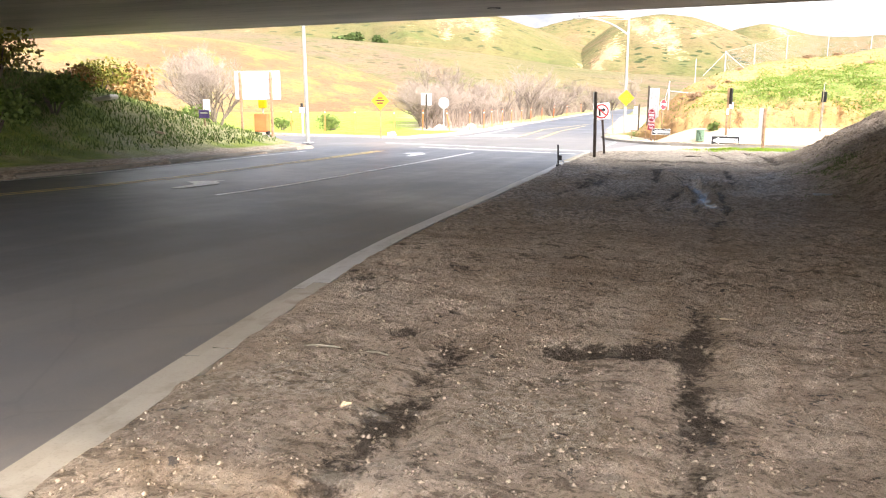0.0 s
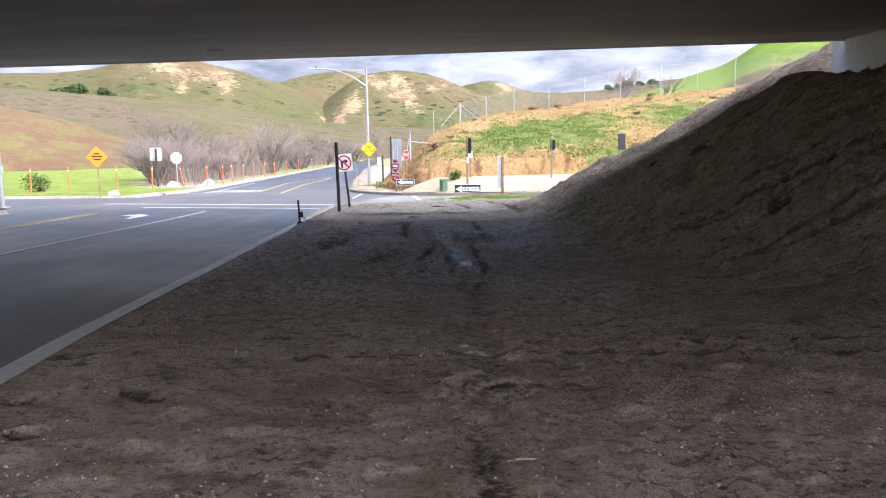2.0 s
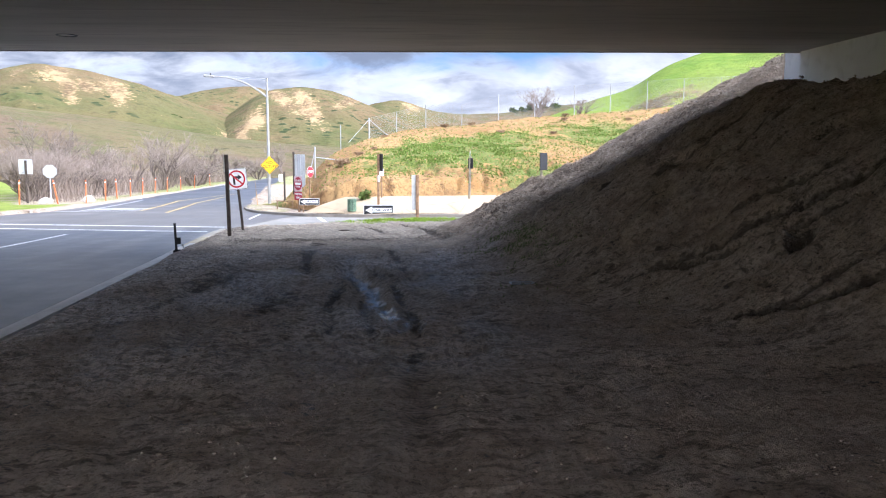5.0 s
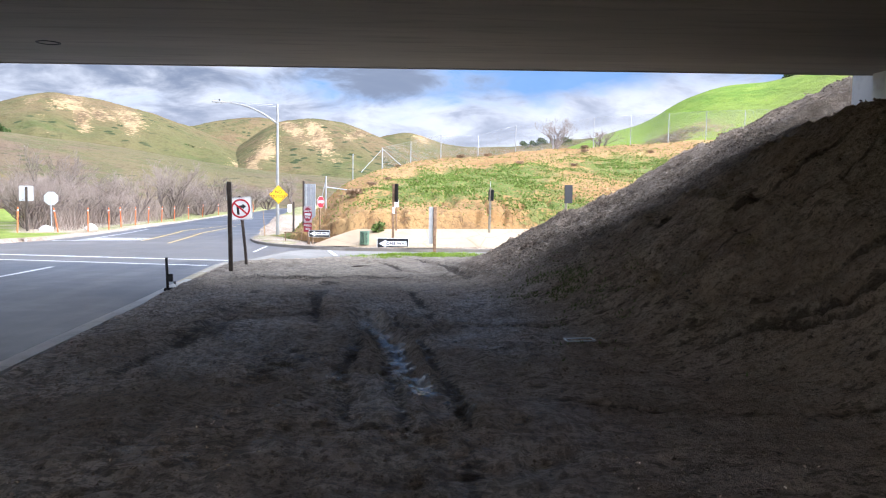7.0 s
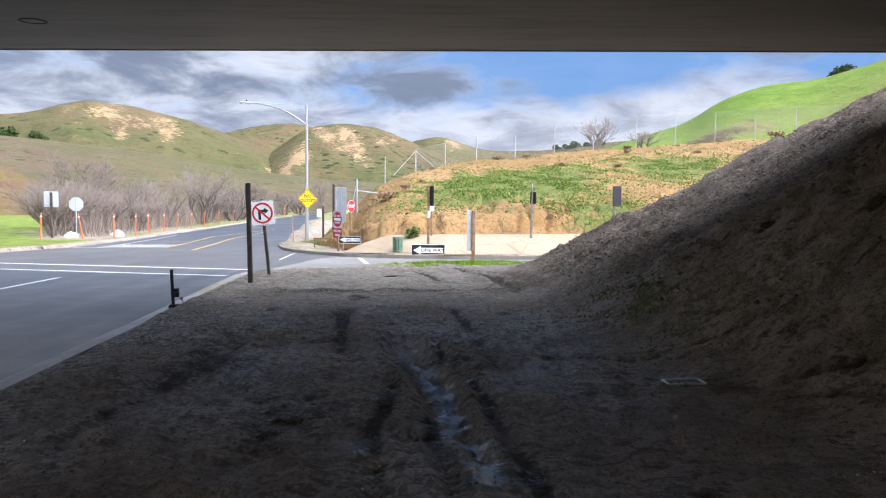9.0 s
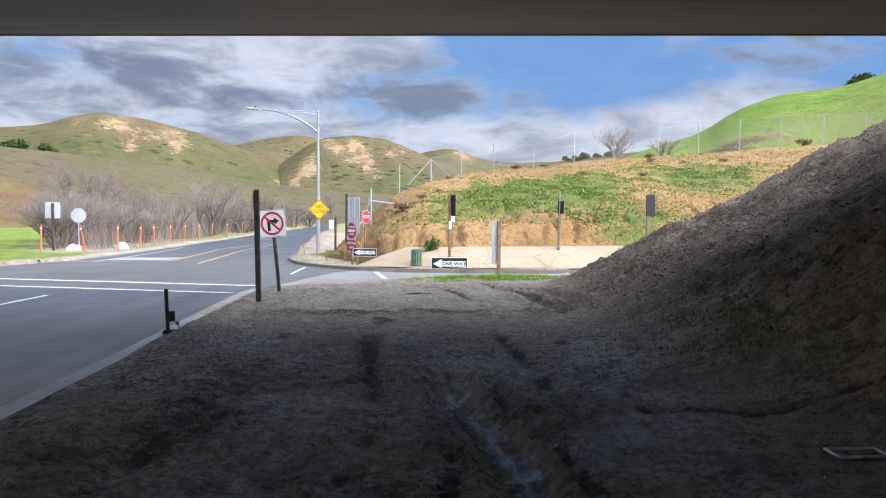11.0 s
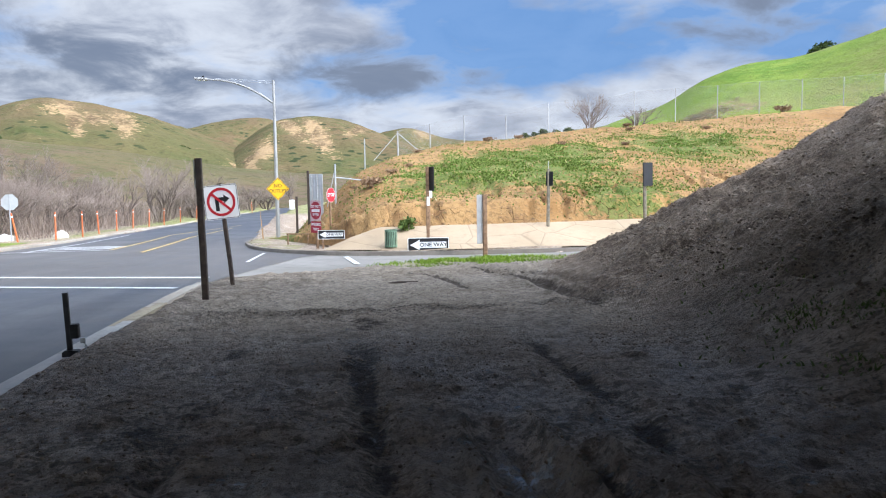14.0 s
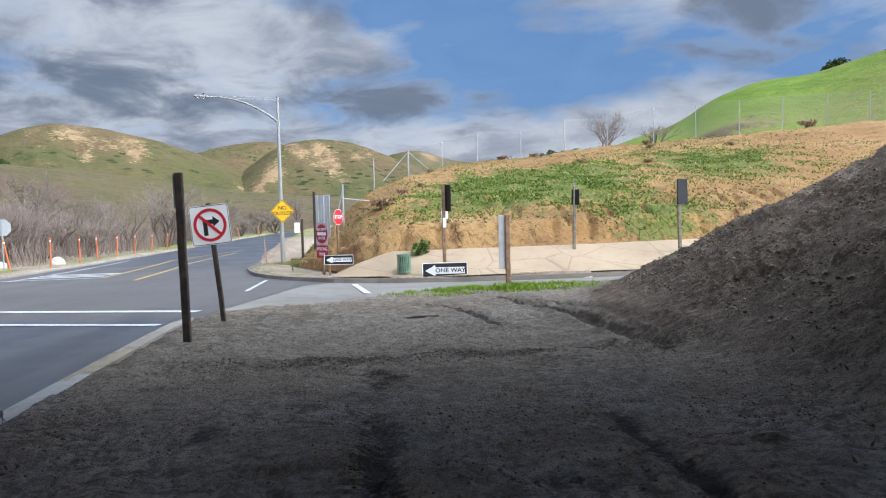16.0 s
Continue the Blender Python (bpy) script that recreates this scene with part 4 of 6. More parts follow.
for ax, ay in ((-11.6, 15.0), (-11.6, 28.0)):
    bm = bmesh.new()
    shape = [(-0.12, -1.2), (0.12, -1.2), (0.12, 0.1), (0.05, 0.35), (-0.25, 0.6), (-0.25, 0.95), (-0.95, 0.35), (-0.25, -0.2), (-0.25, 0.15), (-0.12, 0.0)]
    vs = [bm.verts.new((ax + px, ay + py, float(road_z(ay + py)) + 0.018)) for px, py in shape]
    f = bm.faces.new(vs)
    bmesh.ops.triangulate(bm, faces=[f])
    part("turn_arrow", bm, PAINT_W, road)


def kerb_run(name, pts, mat, height=0.12, width=0.18, parent=None, label="", lip=0.0):
    """A kerb along points, with a rounded top edge; the road lies to the left of the run."""
    pr = [(-0.0, -0.12), (0.0, height - 0.03), (0.03, height), (width, height), (width, -0.12)]
    if lip:
        pr = [(-lip, -0.12), (-lip, 0.012), (-0.01, 0.02)] + pr[1:]
    P = [Vector((x, y)) for x, y in pts]
    rows = []
    for i, p in enumerate(P):
        d = (P[min(i + 1, len(P) - 1)] - P[max(i - 1, 0)]).normalized()
        s = Vector((d.y, -d.x))
        rows.append([(p.x + s.x * a, p.y + s.y * a, float(road_z(np.float64(p.y))) + b) for a, b in pr])
    n = len(pr)
    verts = [v_ for r in rows for v_ in r]
    faces = [(i * n + k, i * n + k + 1, (i + 1) * n + k + 1, (i + 1) * n + k) for i in range(len(rows) - 1) for k in range(n - 1)]
    ob = mesh_ob(name, verts, faces, mat, parent)
    return tagged(ob, label, "kerb", kind="structure") if not parent else ob


kerb = None
for i in range(-8, 31, 2):
    yy = np.arange(i, i + 2.001, 0.25) if i < 30 else np.arange(30, 31.3, 0.25)
    yy[-1] -= 0.012
    mt = CURB if i < 6 else CURB_P if i < 23 else KERB_W if i < 26 else KERB_Y if i < 28 else CURB
    o = kerb_run("kerb_stone" if kerb else "kerb", [(float(kerb_x(q)), q) for q in yy], mt, height=0.08, parent=kerb, label="low worn concrete kerb partly buried in dirt", lip=0.18)
    kerb = kerb or o
kerb_run("island_kerb", [(-8.75, 55.5), (-8.3, 51.5), (-8.0, 49.2), (-7.4, 46.6), (-6.9, 44.9), (-6.2, 43.3), (-5.3, 41.8), (-4.5, 41.0), (-3.8, 40.25), (-2.9, 39.8), (-2.0, 39.5), (0, 39.2), (2.7, 39.4), (4.5, 39.8), (8, 40.5), (20, 43.1), (40, 47)], CURB_D,
         label="weathered concrete kerb round the corner")
kerb_run("left_kerb", [(float(left_x(q)), float(q)) for q in np.arange(28.5, -30, -1.5)], CURB_D, label="dusty concrete kerb beside the planted bank")
kerb_run("far_kerb", [(float(left_x(q)), float(q)) for q in np.arange(130, 42, -2.0)], CURB, label="long pale concrete kerb along the far road")

# ---- bridge ----


def soffit_z(x):
    return 3.77 + 0.012 * x


bridge = tagged(new("bridge"), "grey board-marked concrete road bridge overhead", "bridge", kind="structure")
Yn, Yf = -0.9, 25.0


def slab_mesh(name, x0, x1, y0, y1, lo, hi, mat, parent):
    """A slab that follows the bridge's cross fall."""
    bm = bmesh.new()
    n = 12
    rows = []
    for i in range(n + 1):
        x = x0 + (x1 - x0) * i / n
        rows.append([bm.verts.new((x, y, soffit_z(x) + dz)) for y, dz in ((y0, lo), (y1, lo), (y1, hi), (y0, hi))])
    for a, b in zip(rows, rows[1:]):
        for k in range(4):
            bm.faces.new((a[k], a[(k + 1) % 4], b[(k + 1) % 4], b[k]))
    bm.faces.new(rows[0])
    bm.faces.new(rows[-1][::-1])
    bmesh.ops.recalc_face_normals(bm, faces=bm.faces)
    return part(name, bm, mat, parent)


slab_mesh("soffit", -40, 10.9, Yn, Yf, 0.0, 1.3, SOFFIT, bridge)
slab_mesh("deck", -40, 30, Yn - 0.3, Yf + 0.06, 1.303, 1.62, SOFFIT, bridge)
slab_mesh("parapet", -40, 30, Yf - 0.30, Yf + 0.02, 1.623, 2.30, ABUT, bridge)
slab_mesh("parapet", -40, 30, Yn - 0.2, Yn + 0.1, 1.623, 2.30, ABUT, bridge)
part("wing_wall", boxm(10.35, 25.4, 3.0, 0.45, 0.85, 4.6, bevel=0.03), ABUT, bridge, "pale concrete wing wall")
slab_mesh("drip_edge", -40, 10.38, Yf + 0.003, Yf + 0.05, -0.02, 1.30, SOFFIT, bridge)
part("abutment", boxm(10.52, (Yn + Yf) / 2, 2.1, 0.98, Yf - Yn - 0.2, 6.2, bevel=0.03), ABUT, bridge, "pale concrete abutment wall")
part("abutment", boxm(-30.5, (Yn + Yf) / 2, 1.6, 1.0, Yf - Yn - 0.2, 5.2, bevel=0.03), ABUT, bridge, "pale concrete abutment wall")
bm = ring(bmesh.new(), 0.21, 0.17, 0.03, 0.0, n=28)
bm.transform(pose(-7.0, 22.6, float(soffit_z(-7.0)) - 0.012, 90, 0, 0))
part("drain_ring", bm, SIGN_K, bridge, "dark round drain ring in the soffit")

# ---- concrete apron and earth mound across the side street ----


def apron_back(x):
    return np.interp(x, (-4.2, -3.3, -2.4, 0, 4, 8, 20, 45), (40.9, 41.2, 41.7, 41.6, 41.9, 42.8, 46.5, 52.0))


xs = axis(((-4.0, 10, 0.2), (10, 45, 1.0)))
v = np.linspace(0, 1, 12)
AX = np.repeat(xs[:, None], 12, 1)
front = ramp_far(xs) + 0.2
AY = front[:, None] * (1 - v) + apron_back(xs)[:, None] * v
rise = np.interp(xs, (-4.0, -3.2, -2.2, 2, 8, 45), (0.02, 0.35, 0.62, 0.66, 0.75, 0.9))
AZ = road_z(front)[:, None] + 0.142 + rise[:, None] * v ** 1.15 + 0.02 * fbm(AX * 1.2, AY * 1.2, 3, 70)
apron = tagged(grid_ob("pavement_apron", AX, AY, AZ, SLAB), "sunlit sandy concrete slope paving with cracked joints", "pavement", kind="structure")


def crest_y(x):
    return np.interp(x, (-8, -4, -1.4, 1.2, 5, 8.3, 15, 21, 33, 70), (52, 56, 59.5, 61.5, 63.5, 65, 68.5, 70, 72, 78))


def crest_z(x):
    return np.interp(x, (-8, -6.6, -5.6, -3.6, -1.4, 1.2, 5, 8.3, 15, 21, 33, 70), (-1.75, -1.6, -0.6, 1.30, 2.4, 3.0, 3.3, 3.75, 4.6, 5.1, 6.1, 8.2))


def mound_foot(x):
    return np.where(x > -3.4, np.maximum(apron_back(x) - 0.05, 42.4 - 0.9 * (x + 3.4)), np.interp(x, (-8, -6.4, -5.0, -3.4), (52, 49.2, 46.0, 42.4)))


def mound_z(x, y):
    f, c = mound_foot(x), crest_y(x)
    u = np.clip((y - f) / (c - f), 0, 1.6)
    base = road_z(f) + 0.13 + np.interp(x, (-4, -2.2, 2, 8, 45), (0.0, 0.60, 0.64, 0.72, 0.9))
    top = crest_z(x)
    # a small eroded cut at the foot, then a long slope that eases off at the top
    cut = sstep(u, 0.0, 0.045) * 0.75 * np.clip((top - base) / 3, 0, 1)
    s = cut + (top - base - cut) * np.where(u < 1, 1 - (1 - np.minimum(u, 1)) ** 1.35, 1)
    z = base + s - np.maximum(u - 1, 0) * 1.2
    a = np.clip((top - base) / 2, 0, 1) * sstep(u, 0.0, 0.1)
    z = z + a * (0.22 * fbm(x * 0.4, y * 0.4, 4, 80) + 0.10 * fbm(x * 1.9, y * 1.2, 4, 81))
    gully = np.abs(fbm(x * 1.5, y * 0.25, 3, 82))
    z = z - 0.34 * np.exp(-(gully / 0.07) ** 2) * np.clip((top - base) / 2, 0, 1) * sstep(u, 0.005, 0.03) * (1 - sstep(u, 0.12, 0.3))
    return z


xs = axis(((-8, 14, 0.14), (14, 70, 0.5)))
v = np.concatenate([np.linspace(0, 0.2, 40), np.linspace(0.21, 1.0, 90), np.linspace(1.05, 1.5, 8)])
MX = np.repeat(xs[:, None], len(v), 1)
MY = mound_foot(xs)[:, None] + (crest_y(xs) - mound_foot(xs))[:, None] * v
MZ = mound_z(MX, MY)
U = np.repeat(v[None, :], len(xs), 0)
mg = np.exp(-((MX - 3.8 - 4.0 * (U - 0.4)) / 5.4) ** 4 - ((U - 0.38) / 0.26) ** 4) * 0.62
mg = np.maximum(mg, 0.6 * np.exp(-((MX - 14) / 5) ** 2 - ((U - 0.5) / 0.22) ** 2))
mg = np.maximum(mg, 0.6 * np.exp(-((MX - 7.2) / 2.4) ** 2 - ((U - 0.08) / 0.10) ** 2))
mg = np.maximum(mg, 0.5 * np.exp(-((MX + 6.5) / 1.2) ** 2))
mg = mg + 0.12
mound = tagged(grid_ob("earth_mound", MX, MY, MZ, MOUND, attrs={"green": mg, "foot": 0.95 * np.exp(-((U - 0.06) / 0.075) ** 2)}), "sunlit ochre earth mound with patches of low green weeds", "mound", kind="structure")

# ---- hills ----
HILL_A = make_hill("scarred_hill", (0.37, 0.25, 0.13), (0.15, 0.122, 0.052), (0.18, 0.12, 0.062), (0.085, 0.098, 0.030), scrub=0.95)
HILL_B = make_hill("brown_hill", (0.28, 0.19, 0.11), (0.165, 0.130, 0.064), (0.165, 0.115, 0.075), (0.105, 0.108, 0.040), 1.6, scrub=0.6)
HILL_C = make_hill("rust_grass_hill", (0.27, 0.16, 0.08), (0.205, 0.135, 0.066), (0.18, 0.100, 0.055), (0.19, 0.175, 0.052), 2.0)
HILL_D = make_hill("lush_hill", (0.30, 0.22, 0.12), (0.23, 0.30, 0.05), (0.30, 0.25, 0.10), (0.13, 0.22, 0.028), 3.0)


def hill(name, label, mat, knots, r0, r1, seed, base=-4.0, rough=1.0, scars=(), lush=(), gul=0.10):
    """A ridge seen from the road: crest heights by bearing, rising from r0 to r1 metres off."""
    az0, az1 = knots[0][0], knots[-1][0]
    n, m_ = int((az1 - az0) / 0.14), 70
    az = np.linspace(az0, az1, n)
    ka, ke = [k[0] for k in knots], [k[1] for k in knots]
    el = sum(np.interp(az + d, ka, ke) for d in (-0.9, -0.45, 0, 0.45, 0.9)) / 5
    zc = 0.7 + r1 * np.tan(np.radians(el))
    u = np.concatenate([np.linspace(0, 1, m_), np.linspace(1.02, 1.25, 8)])
    A = np.repeat(np.radians(az)[:, None], len(u), 1)
    Uu = np.repeat(u[None, :], n, 0)
    R = r0 + (r1 - r0) * Uu
    X, Y = -1.9 + R * np.sin(A), 17.4 + R * np.cos(A)
    S = np.where(Uu < 1, np.sin(np.clip(Uu, 0, 1) * math.pi / 2) ** 1.25, 1 - 1.6 * (Uu - 1))
    Z = base + (zc[:, None] - base) * S
    amp = np.clip(zc[:, None] - base, 0, 40) * 4 * Uu * np.clip(1.02 - Uu, 0.04, 1)
    arc = A * r1
    Z = Z + amp * gul * (fbm(arc * 0.035 + Uu * 1.3, Uu * 2.2, 4, seed) - 0.6 * np.abs(fbm(arc * 0.02, Uu * 0.8, 3, seed + 7))) * rough
    Z = Z + 0.35 * fbm(X * 0.12, Y * 0.12, 3, seed + 3) * (r1 / 300)
    bare, lu = 0.10 + np.zeros_like(Z), np.zeros_like(Z)
    D = np.degrees(A)
    streak = 0.5 + 0.5 * fbm(arc * 0.10 + Uu * 3, Uu * 1.5, 4, seed + 9)
    for a, u0, wa, wu, lean in scars:
        bare = np.maximum(bare, np.exp(-(((D - a) - lean * (Uu - u0)) / (1.5 * wa)) ** 2 - ((Uu - u0) / (1.3 * wu)) ** 2) * (0.25 + 0.95 * streak))
    for a, u0, wa, wu in lush:
        lu = np.maximum(lu, np.exp(-((D - a) / wa) ** 2 - ((Uu - u0) / wu) ** 2))
    return tagged(grid_ob(name, X, Y, Z, mat, attrs={"bare": np.clip(bare, 0, 1), "lush": np.clip(lu, 0, 1)}), label, "hill", kind="structure")


hill("backdrop_hill_far", "distant brown ridge behind the nearer hills", HILL_A, ((-22, 3.0), (-14.2, 4.0), (-11.9, 4.6), (-9.9, 4.85), (-8, 4.5), (-5, 3.6), (-2, 3.0)), 560, 760, 3)
hill("backdrop_hill_scarred", "green hill with pale eroded rock scars", HILL_A, ((-62, 5.2), (-45, 4.6), (-34, 4.5), (-28, 4.6), (-26.3, 4.9), (-24.4, 5.6), (-22.7, 5.75), (-19.6, 5.35), (-16.1, 4.4), (-13, 3.4), (-9, 2.2), (-6, 1.0)), 230, 430, 11,
     scars=((-22.3, 0.70, 1.1, 0.15, 3), (-21.6, 0.54, 0.55, 0.14, 0), (-18.6, 0.66, 1.0, 0.16, -2), (-18.4, 0.50, 0.5, 0.13, 0), (-20.2, 0.60, 0.7, 0.10, -4), (-24.2, 0.70, 0.5, 0.08, 4), (-36, 0.6, 0.7, 0.1, 3), (-11.2, 0.35, 0.9, 0.1, 4)), lush=((-13.5, 0.35, 3.5, 0.2), (-24, 0.4, 4, 0.14), (-30, 0.5, 4, 0.2)))
hill("backdrop_hill_round", "rounded green hill with tan eroded gullies", HILL_A, ((-13, 1.4), (-10.5, 3.2), (-8.8, 4.5), (-6.7, 4.95), (-5.1, 5.0), (-3.1, 4.5), (-1.1, 3.8), (0.6, 3.1), (4, 1.8), (8, 1.0)), 240, 420, 23,
     scars=((-7.4, 0.68, 0.6, 0.16, -5), (-5.2, 0.55, 0.7, 0.2, -4), (-9.4, 0.42, 0.9, 0.12, 4), (-2.2, 0.75, 0.4, 0.18, 5), (-10.2, 0.3, 0.6, 0.1, 3)), lush=((-3, 0.3, 3, 0.2),))
hill("backdrop_hill_small", "far small hill with a bare face", HILL_A, ((-4, 2.4), (-0.6, 3.7), (1.4, 4.15), (3.5, 3.3), (6.4, 3.0), (10.1, 3.2), (15.4, 3.9), (19.3, 4.5), (26, 5.5), (40, 6)), 380, 560, 31, scars=((2.4, 0.8, 0.7, 0.2, 2),), gul=0.05)
hill("backdrop_hill_brushy", "long brown brushy slope below the scarred hill", HILL_B, ((-70, 4.6), (-50, 4.3), (-38, 3.9), (-31.5, 3.6), (-26.4, 3.25), (-23.2, 2.9), (-18, 2.3), (-12.4, 1.45), (-7.7, 0.95), (0, 0.5), (6, 0.2)), 125, 260, 41, lush=((-34, 0.85, 5, 0.12), (-12, 0.75, 5, 0.2)), gul=0.05)
hill("backdrop_hill_rust", "low rust-brown grassy hill behind the green field", HILL_C, ((-80, 5.2), (-60, 4.6), (-48, 4.2), (-38, 3.4), (-35, 2.8), (-31.6, 2.15), (-28.1, 1.2), (-24.4, 0.3), (-22.5, -0.4), (-20, -1.2)), 112, 190, 51, lush=((-40, 0.9, 10, 0.12),), gul=0.04)
hill("backdrop_hill_green", "bright green grassy hill above the fence", HILL_D, ((8, 1.5), (13, 2.9), (17.3, 4.4), (20, 5.1), (22.3, 6.6), (25.2, 7.55), (28.7, 7.75), (32.8, 8.8), (45, 12.5), (60, 15)), 78, 150, 61, base=1.5, gul=0.03, lush=((27, 0.7, 9, 0.4),), scars=((26, 0.97, 5, 0.08, 0), (34, 0.9, 5, 0.14, 0), (22, 0.35, 3, 0.08, 0)))

# ---- posts and signs by the near kerb ----


def gz(x, y):
    return float(ground_z(np.array([float(x)]), np.array([float(y)]))[0])


def rough_post(w, d, h, seed, lean=0.0, sink=0.25):
    """A sawn timber post with chamfered, slightly uneven edges."""
    rnd = random.Random(seed)
    bm = bmesh.new()
    rows = []
    n = 7
    c = min(w, d) * 0.13
    for i in range(n + 1):
        z = -sink + (h + sink) * i / n
        jx, jy = rnd.uniform(-0.004, 0.004), rnd.uniform(-0.004, 0.004)
        rows.append([bm.verts.new((sx * (w / 2 - a) + jx, sy * (d / 2 - b) + jy, z)) for sx, sy, a, b in
                     ((1, 1, c, 0), (-1, 1, c, 0), (-1, 1, 0, c), (-1, -1, 0, c), (-1, -1, c, 0), (1, -1, c, 0), (1, -1, 0, c), (1, 1, 0, c))])
    for a, b in zip(rows, rows[1:]):
        for k in range(8):
            bm.faces.new((a[k], a[(k + 1) % 8], b[(k + 1) % 8], b[k]))
    bm.faces.new(rows[-1])
    bm.faces.new(rows[0][::-1])
    bmesh.ops.recalc_face_normals(bm, faces=bm.faces)
    return bm


def moved(bm, m):
    bm.transform(m)
    return bm


def bolt(parent, x, y, z):
    return part("bolt", moved(tube(bmesh.new(), [(0, 0, 0), (0, -0.012, 0)], 0.012, 8), Matrix.Translation((x, y, z))), GALV, parent)


# latch post of a gate
x, y = -5.17, 23.48
g = thing("latch_post", x, y, -1.0, "short black steel gate latch post with padlock box and chain", "post", rz=8, tilt=(0, -2))
part("post", boxm(0, 0, 0.29, 0.05, 0.05, 0.80, bevel=0.005), BLACK, g)
part("cap", boxm(0, 0, 0.696, 0.056, 0.056, 0.012, bevel=0.003), BLACK, g)
part("base", moved(boxm(0.01, 0, 0.04, 0.17, 0.14, 0.12, bevel=0.02), pose(0, 0, 0, 0, 4, 0)), BLACK, g, "rusty black base collar")
lockbox = part("lock_box", boxm(0.066, -0.02, 0.30, 0.085, 0.09, 0.15, bevel=0.008), BLACK, g, "black steel lock box")
part("padlock", boxm(0.145, -0.05, 0.20, 0.05, 0.03, 0.055, bevel=0.006), GALV, lockbox)
bm = bmesh.new()
for i in range(9):
    m = pose(0.155 + 0.012 * math.sin(i * 0.7), -0.05 + 0.01 * i / 3, 0.185 - 0.026 * i, 90, 0, 90 * (i % 2) + 15)
    for k in range(10):
        a0, a1 = 2 * math.pi * k / 10, 2 * math.pi * (k + 1) / 10
        tube(bm, [m @ Vector((0.010 * math.cos(a0), 0.018 * math.sin(a0), 0)), m @ Vector((0.010 * math.cos(a1), 0.018 * math.sin(a1), 0))], 0.0036, 5, caps=False)
part("chain", bm, GALV, g)

# tall dark post with a narrow plate
x, y = -4.9, 28.2
g = thing("timber_post", x, y, gz(x, y), "tall dark-stained square timber post with a narrow side plate", "post", rz=4, tilt=(0, -0.8))
part("post", rough_post(0.105, 0.105, 2.32, 1), WOOD_D, g)
part("side_plate", moved(plate(bmesh.new(), rrect(0.30, 0.46, 0.02), 0.006), pose(-0.056, 0.13, 2.07, 0, 0, 84)), ALU, g, "weathered grey metal plate seen edge-on")

# no right turn sign
x, y = -4.92, 30.5
g = thing("no_right_turn_sign", x, y, gz(x, y), "leaning no-right-turn sign on a dark timber post", "traffic sign", rz=-3, tilt=(0, -5.5))
part("post", rough_post(0.075, 0.075, 1.98, 2), WOOD_D, g)
pn = part("panel", moved(plate(bmesh.new(), rrect(0.66, 0.66, 0.05), 0.004, -0.05), Matrix.Translation((0, 0, 1.62))), SIGN_W, g, "square white reflective panel")
bm = bmesh.new()
o, i_ = rrect(0.645, 0.645, 0.045), rrect(0.625, 0.625, 0.038)
vo = [bm.verts.new((a, -0.0515, b + 1.62)) for a, b in o]
vi = [bm.verts.new((a, -0.0515, b + 1.62)) for a, b in i_]
for k in range(len(vo)):
    bm.faces.new((vo[k], vo[(k + 1) % len(vo)], vi[(k + 1) % len(vi)], vi[k]))
part("border", bm, SIGN_K, pn)
part("arrow", plate(bmesh.new(), [(-0.115, 1.45), (-0.045, 1.45), (-0.045, 1.635), (0.055, 1.635), (0.055, 1.585), (0.165, 1.672), (0.055, 1.76), (0.055, 1.71), (-0.115, 1.71)], 0.0012, -0.0530), SIGN_K, pn)
part("red_ring", ring(bmesh.new(), 0.275, 0.225, 0.0012, -0.0548, 0, 1.62), SIGN_R, pn)
part("red_bar", moved(boxm(0, -0.0558, 0, 0.46, 0.0012, 0.048, bevel=0), Matrix.Translation((0, 0, 1.62)) @ Matrix.Rotation(radians(45), 4, "Y")), SIGN_R, pn)
bolt(pn, 0, -0.054, 1.90)
bolt(pn, 0, -0.054, 1.34)


def one_way(name, x, y, z, w, h, parent_label, rz=0, post=None):
    """A ONE WAY sign: white border, black field and white arrow with the words on its shaft."""
    e = thing(name, x, y, z, parent_label, "traffic sign", rz=rz)
    pn = part("panel", plate(bmesh.new(), rrect(w, h, 0.03), 0.004, 0), SIGN_W, e)
    part("black_field", plate(bmesh.new(), rrect(w * 0.965, h * 0.90, 0.025), 0.001, -0.0016), SIGN_K, pn)
    s = h * 0.5
    part("arrow", plate(bmesh.new(), [(-w * 0.44, 0), (-w * 0.21, s * 0.72), (-w * 0.21, s * 0.42), (w * 0.44, s * 0.42), (w * 0.44, -s * 0.42), (-w * 0.21, -s * 0.42), (-w * 0.21, -s * 0.72)], 0.001, -0.0032), SIGN_W, pn)
    lettering("words", "ONE WAY", h * 0.36, SIGN_K, pn, w * 0.12, -0.0048, 0, 1.12)
    return e


# timber post with the larger ONE WAY sign
x, y = -0.70, 39.1
zb = gz(x, y)
kz = float(road_z(np.float64(39.5))) + 0.14
g = thing("timber_sign_post", -0.69, 39.62, kz, "brown timber post with a dark panel seen edge-on", "post")
part("post", rough_post(0.10, 0.10, 2.6, 3), WOOD_B, g)
part("dark_panel", moved(plate(bmesh.new(), rrect(0.55, 0.75, 0.03), 0.02), pose(0.08, -0.07, 2.22, 0, 0, -68)), SIGN_K, g, "dark panel seen nearly edge-on")
part("small_tag", moved(plate(bmesh.new(), rrect(0.10, 0.28, 0.02), 0.004), pose(0.02, -0.055, 1.52, 0, 0, 0)), SIGN_W, g, "small white tag")
ow = one_way("one_way_sign", -0.69, 39.56, -1.15, 1.30, 0.46, "black and white one-way sign low on a timber post")
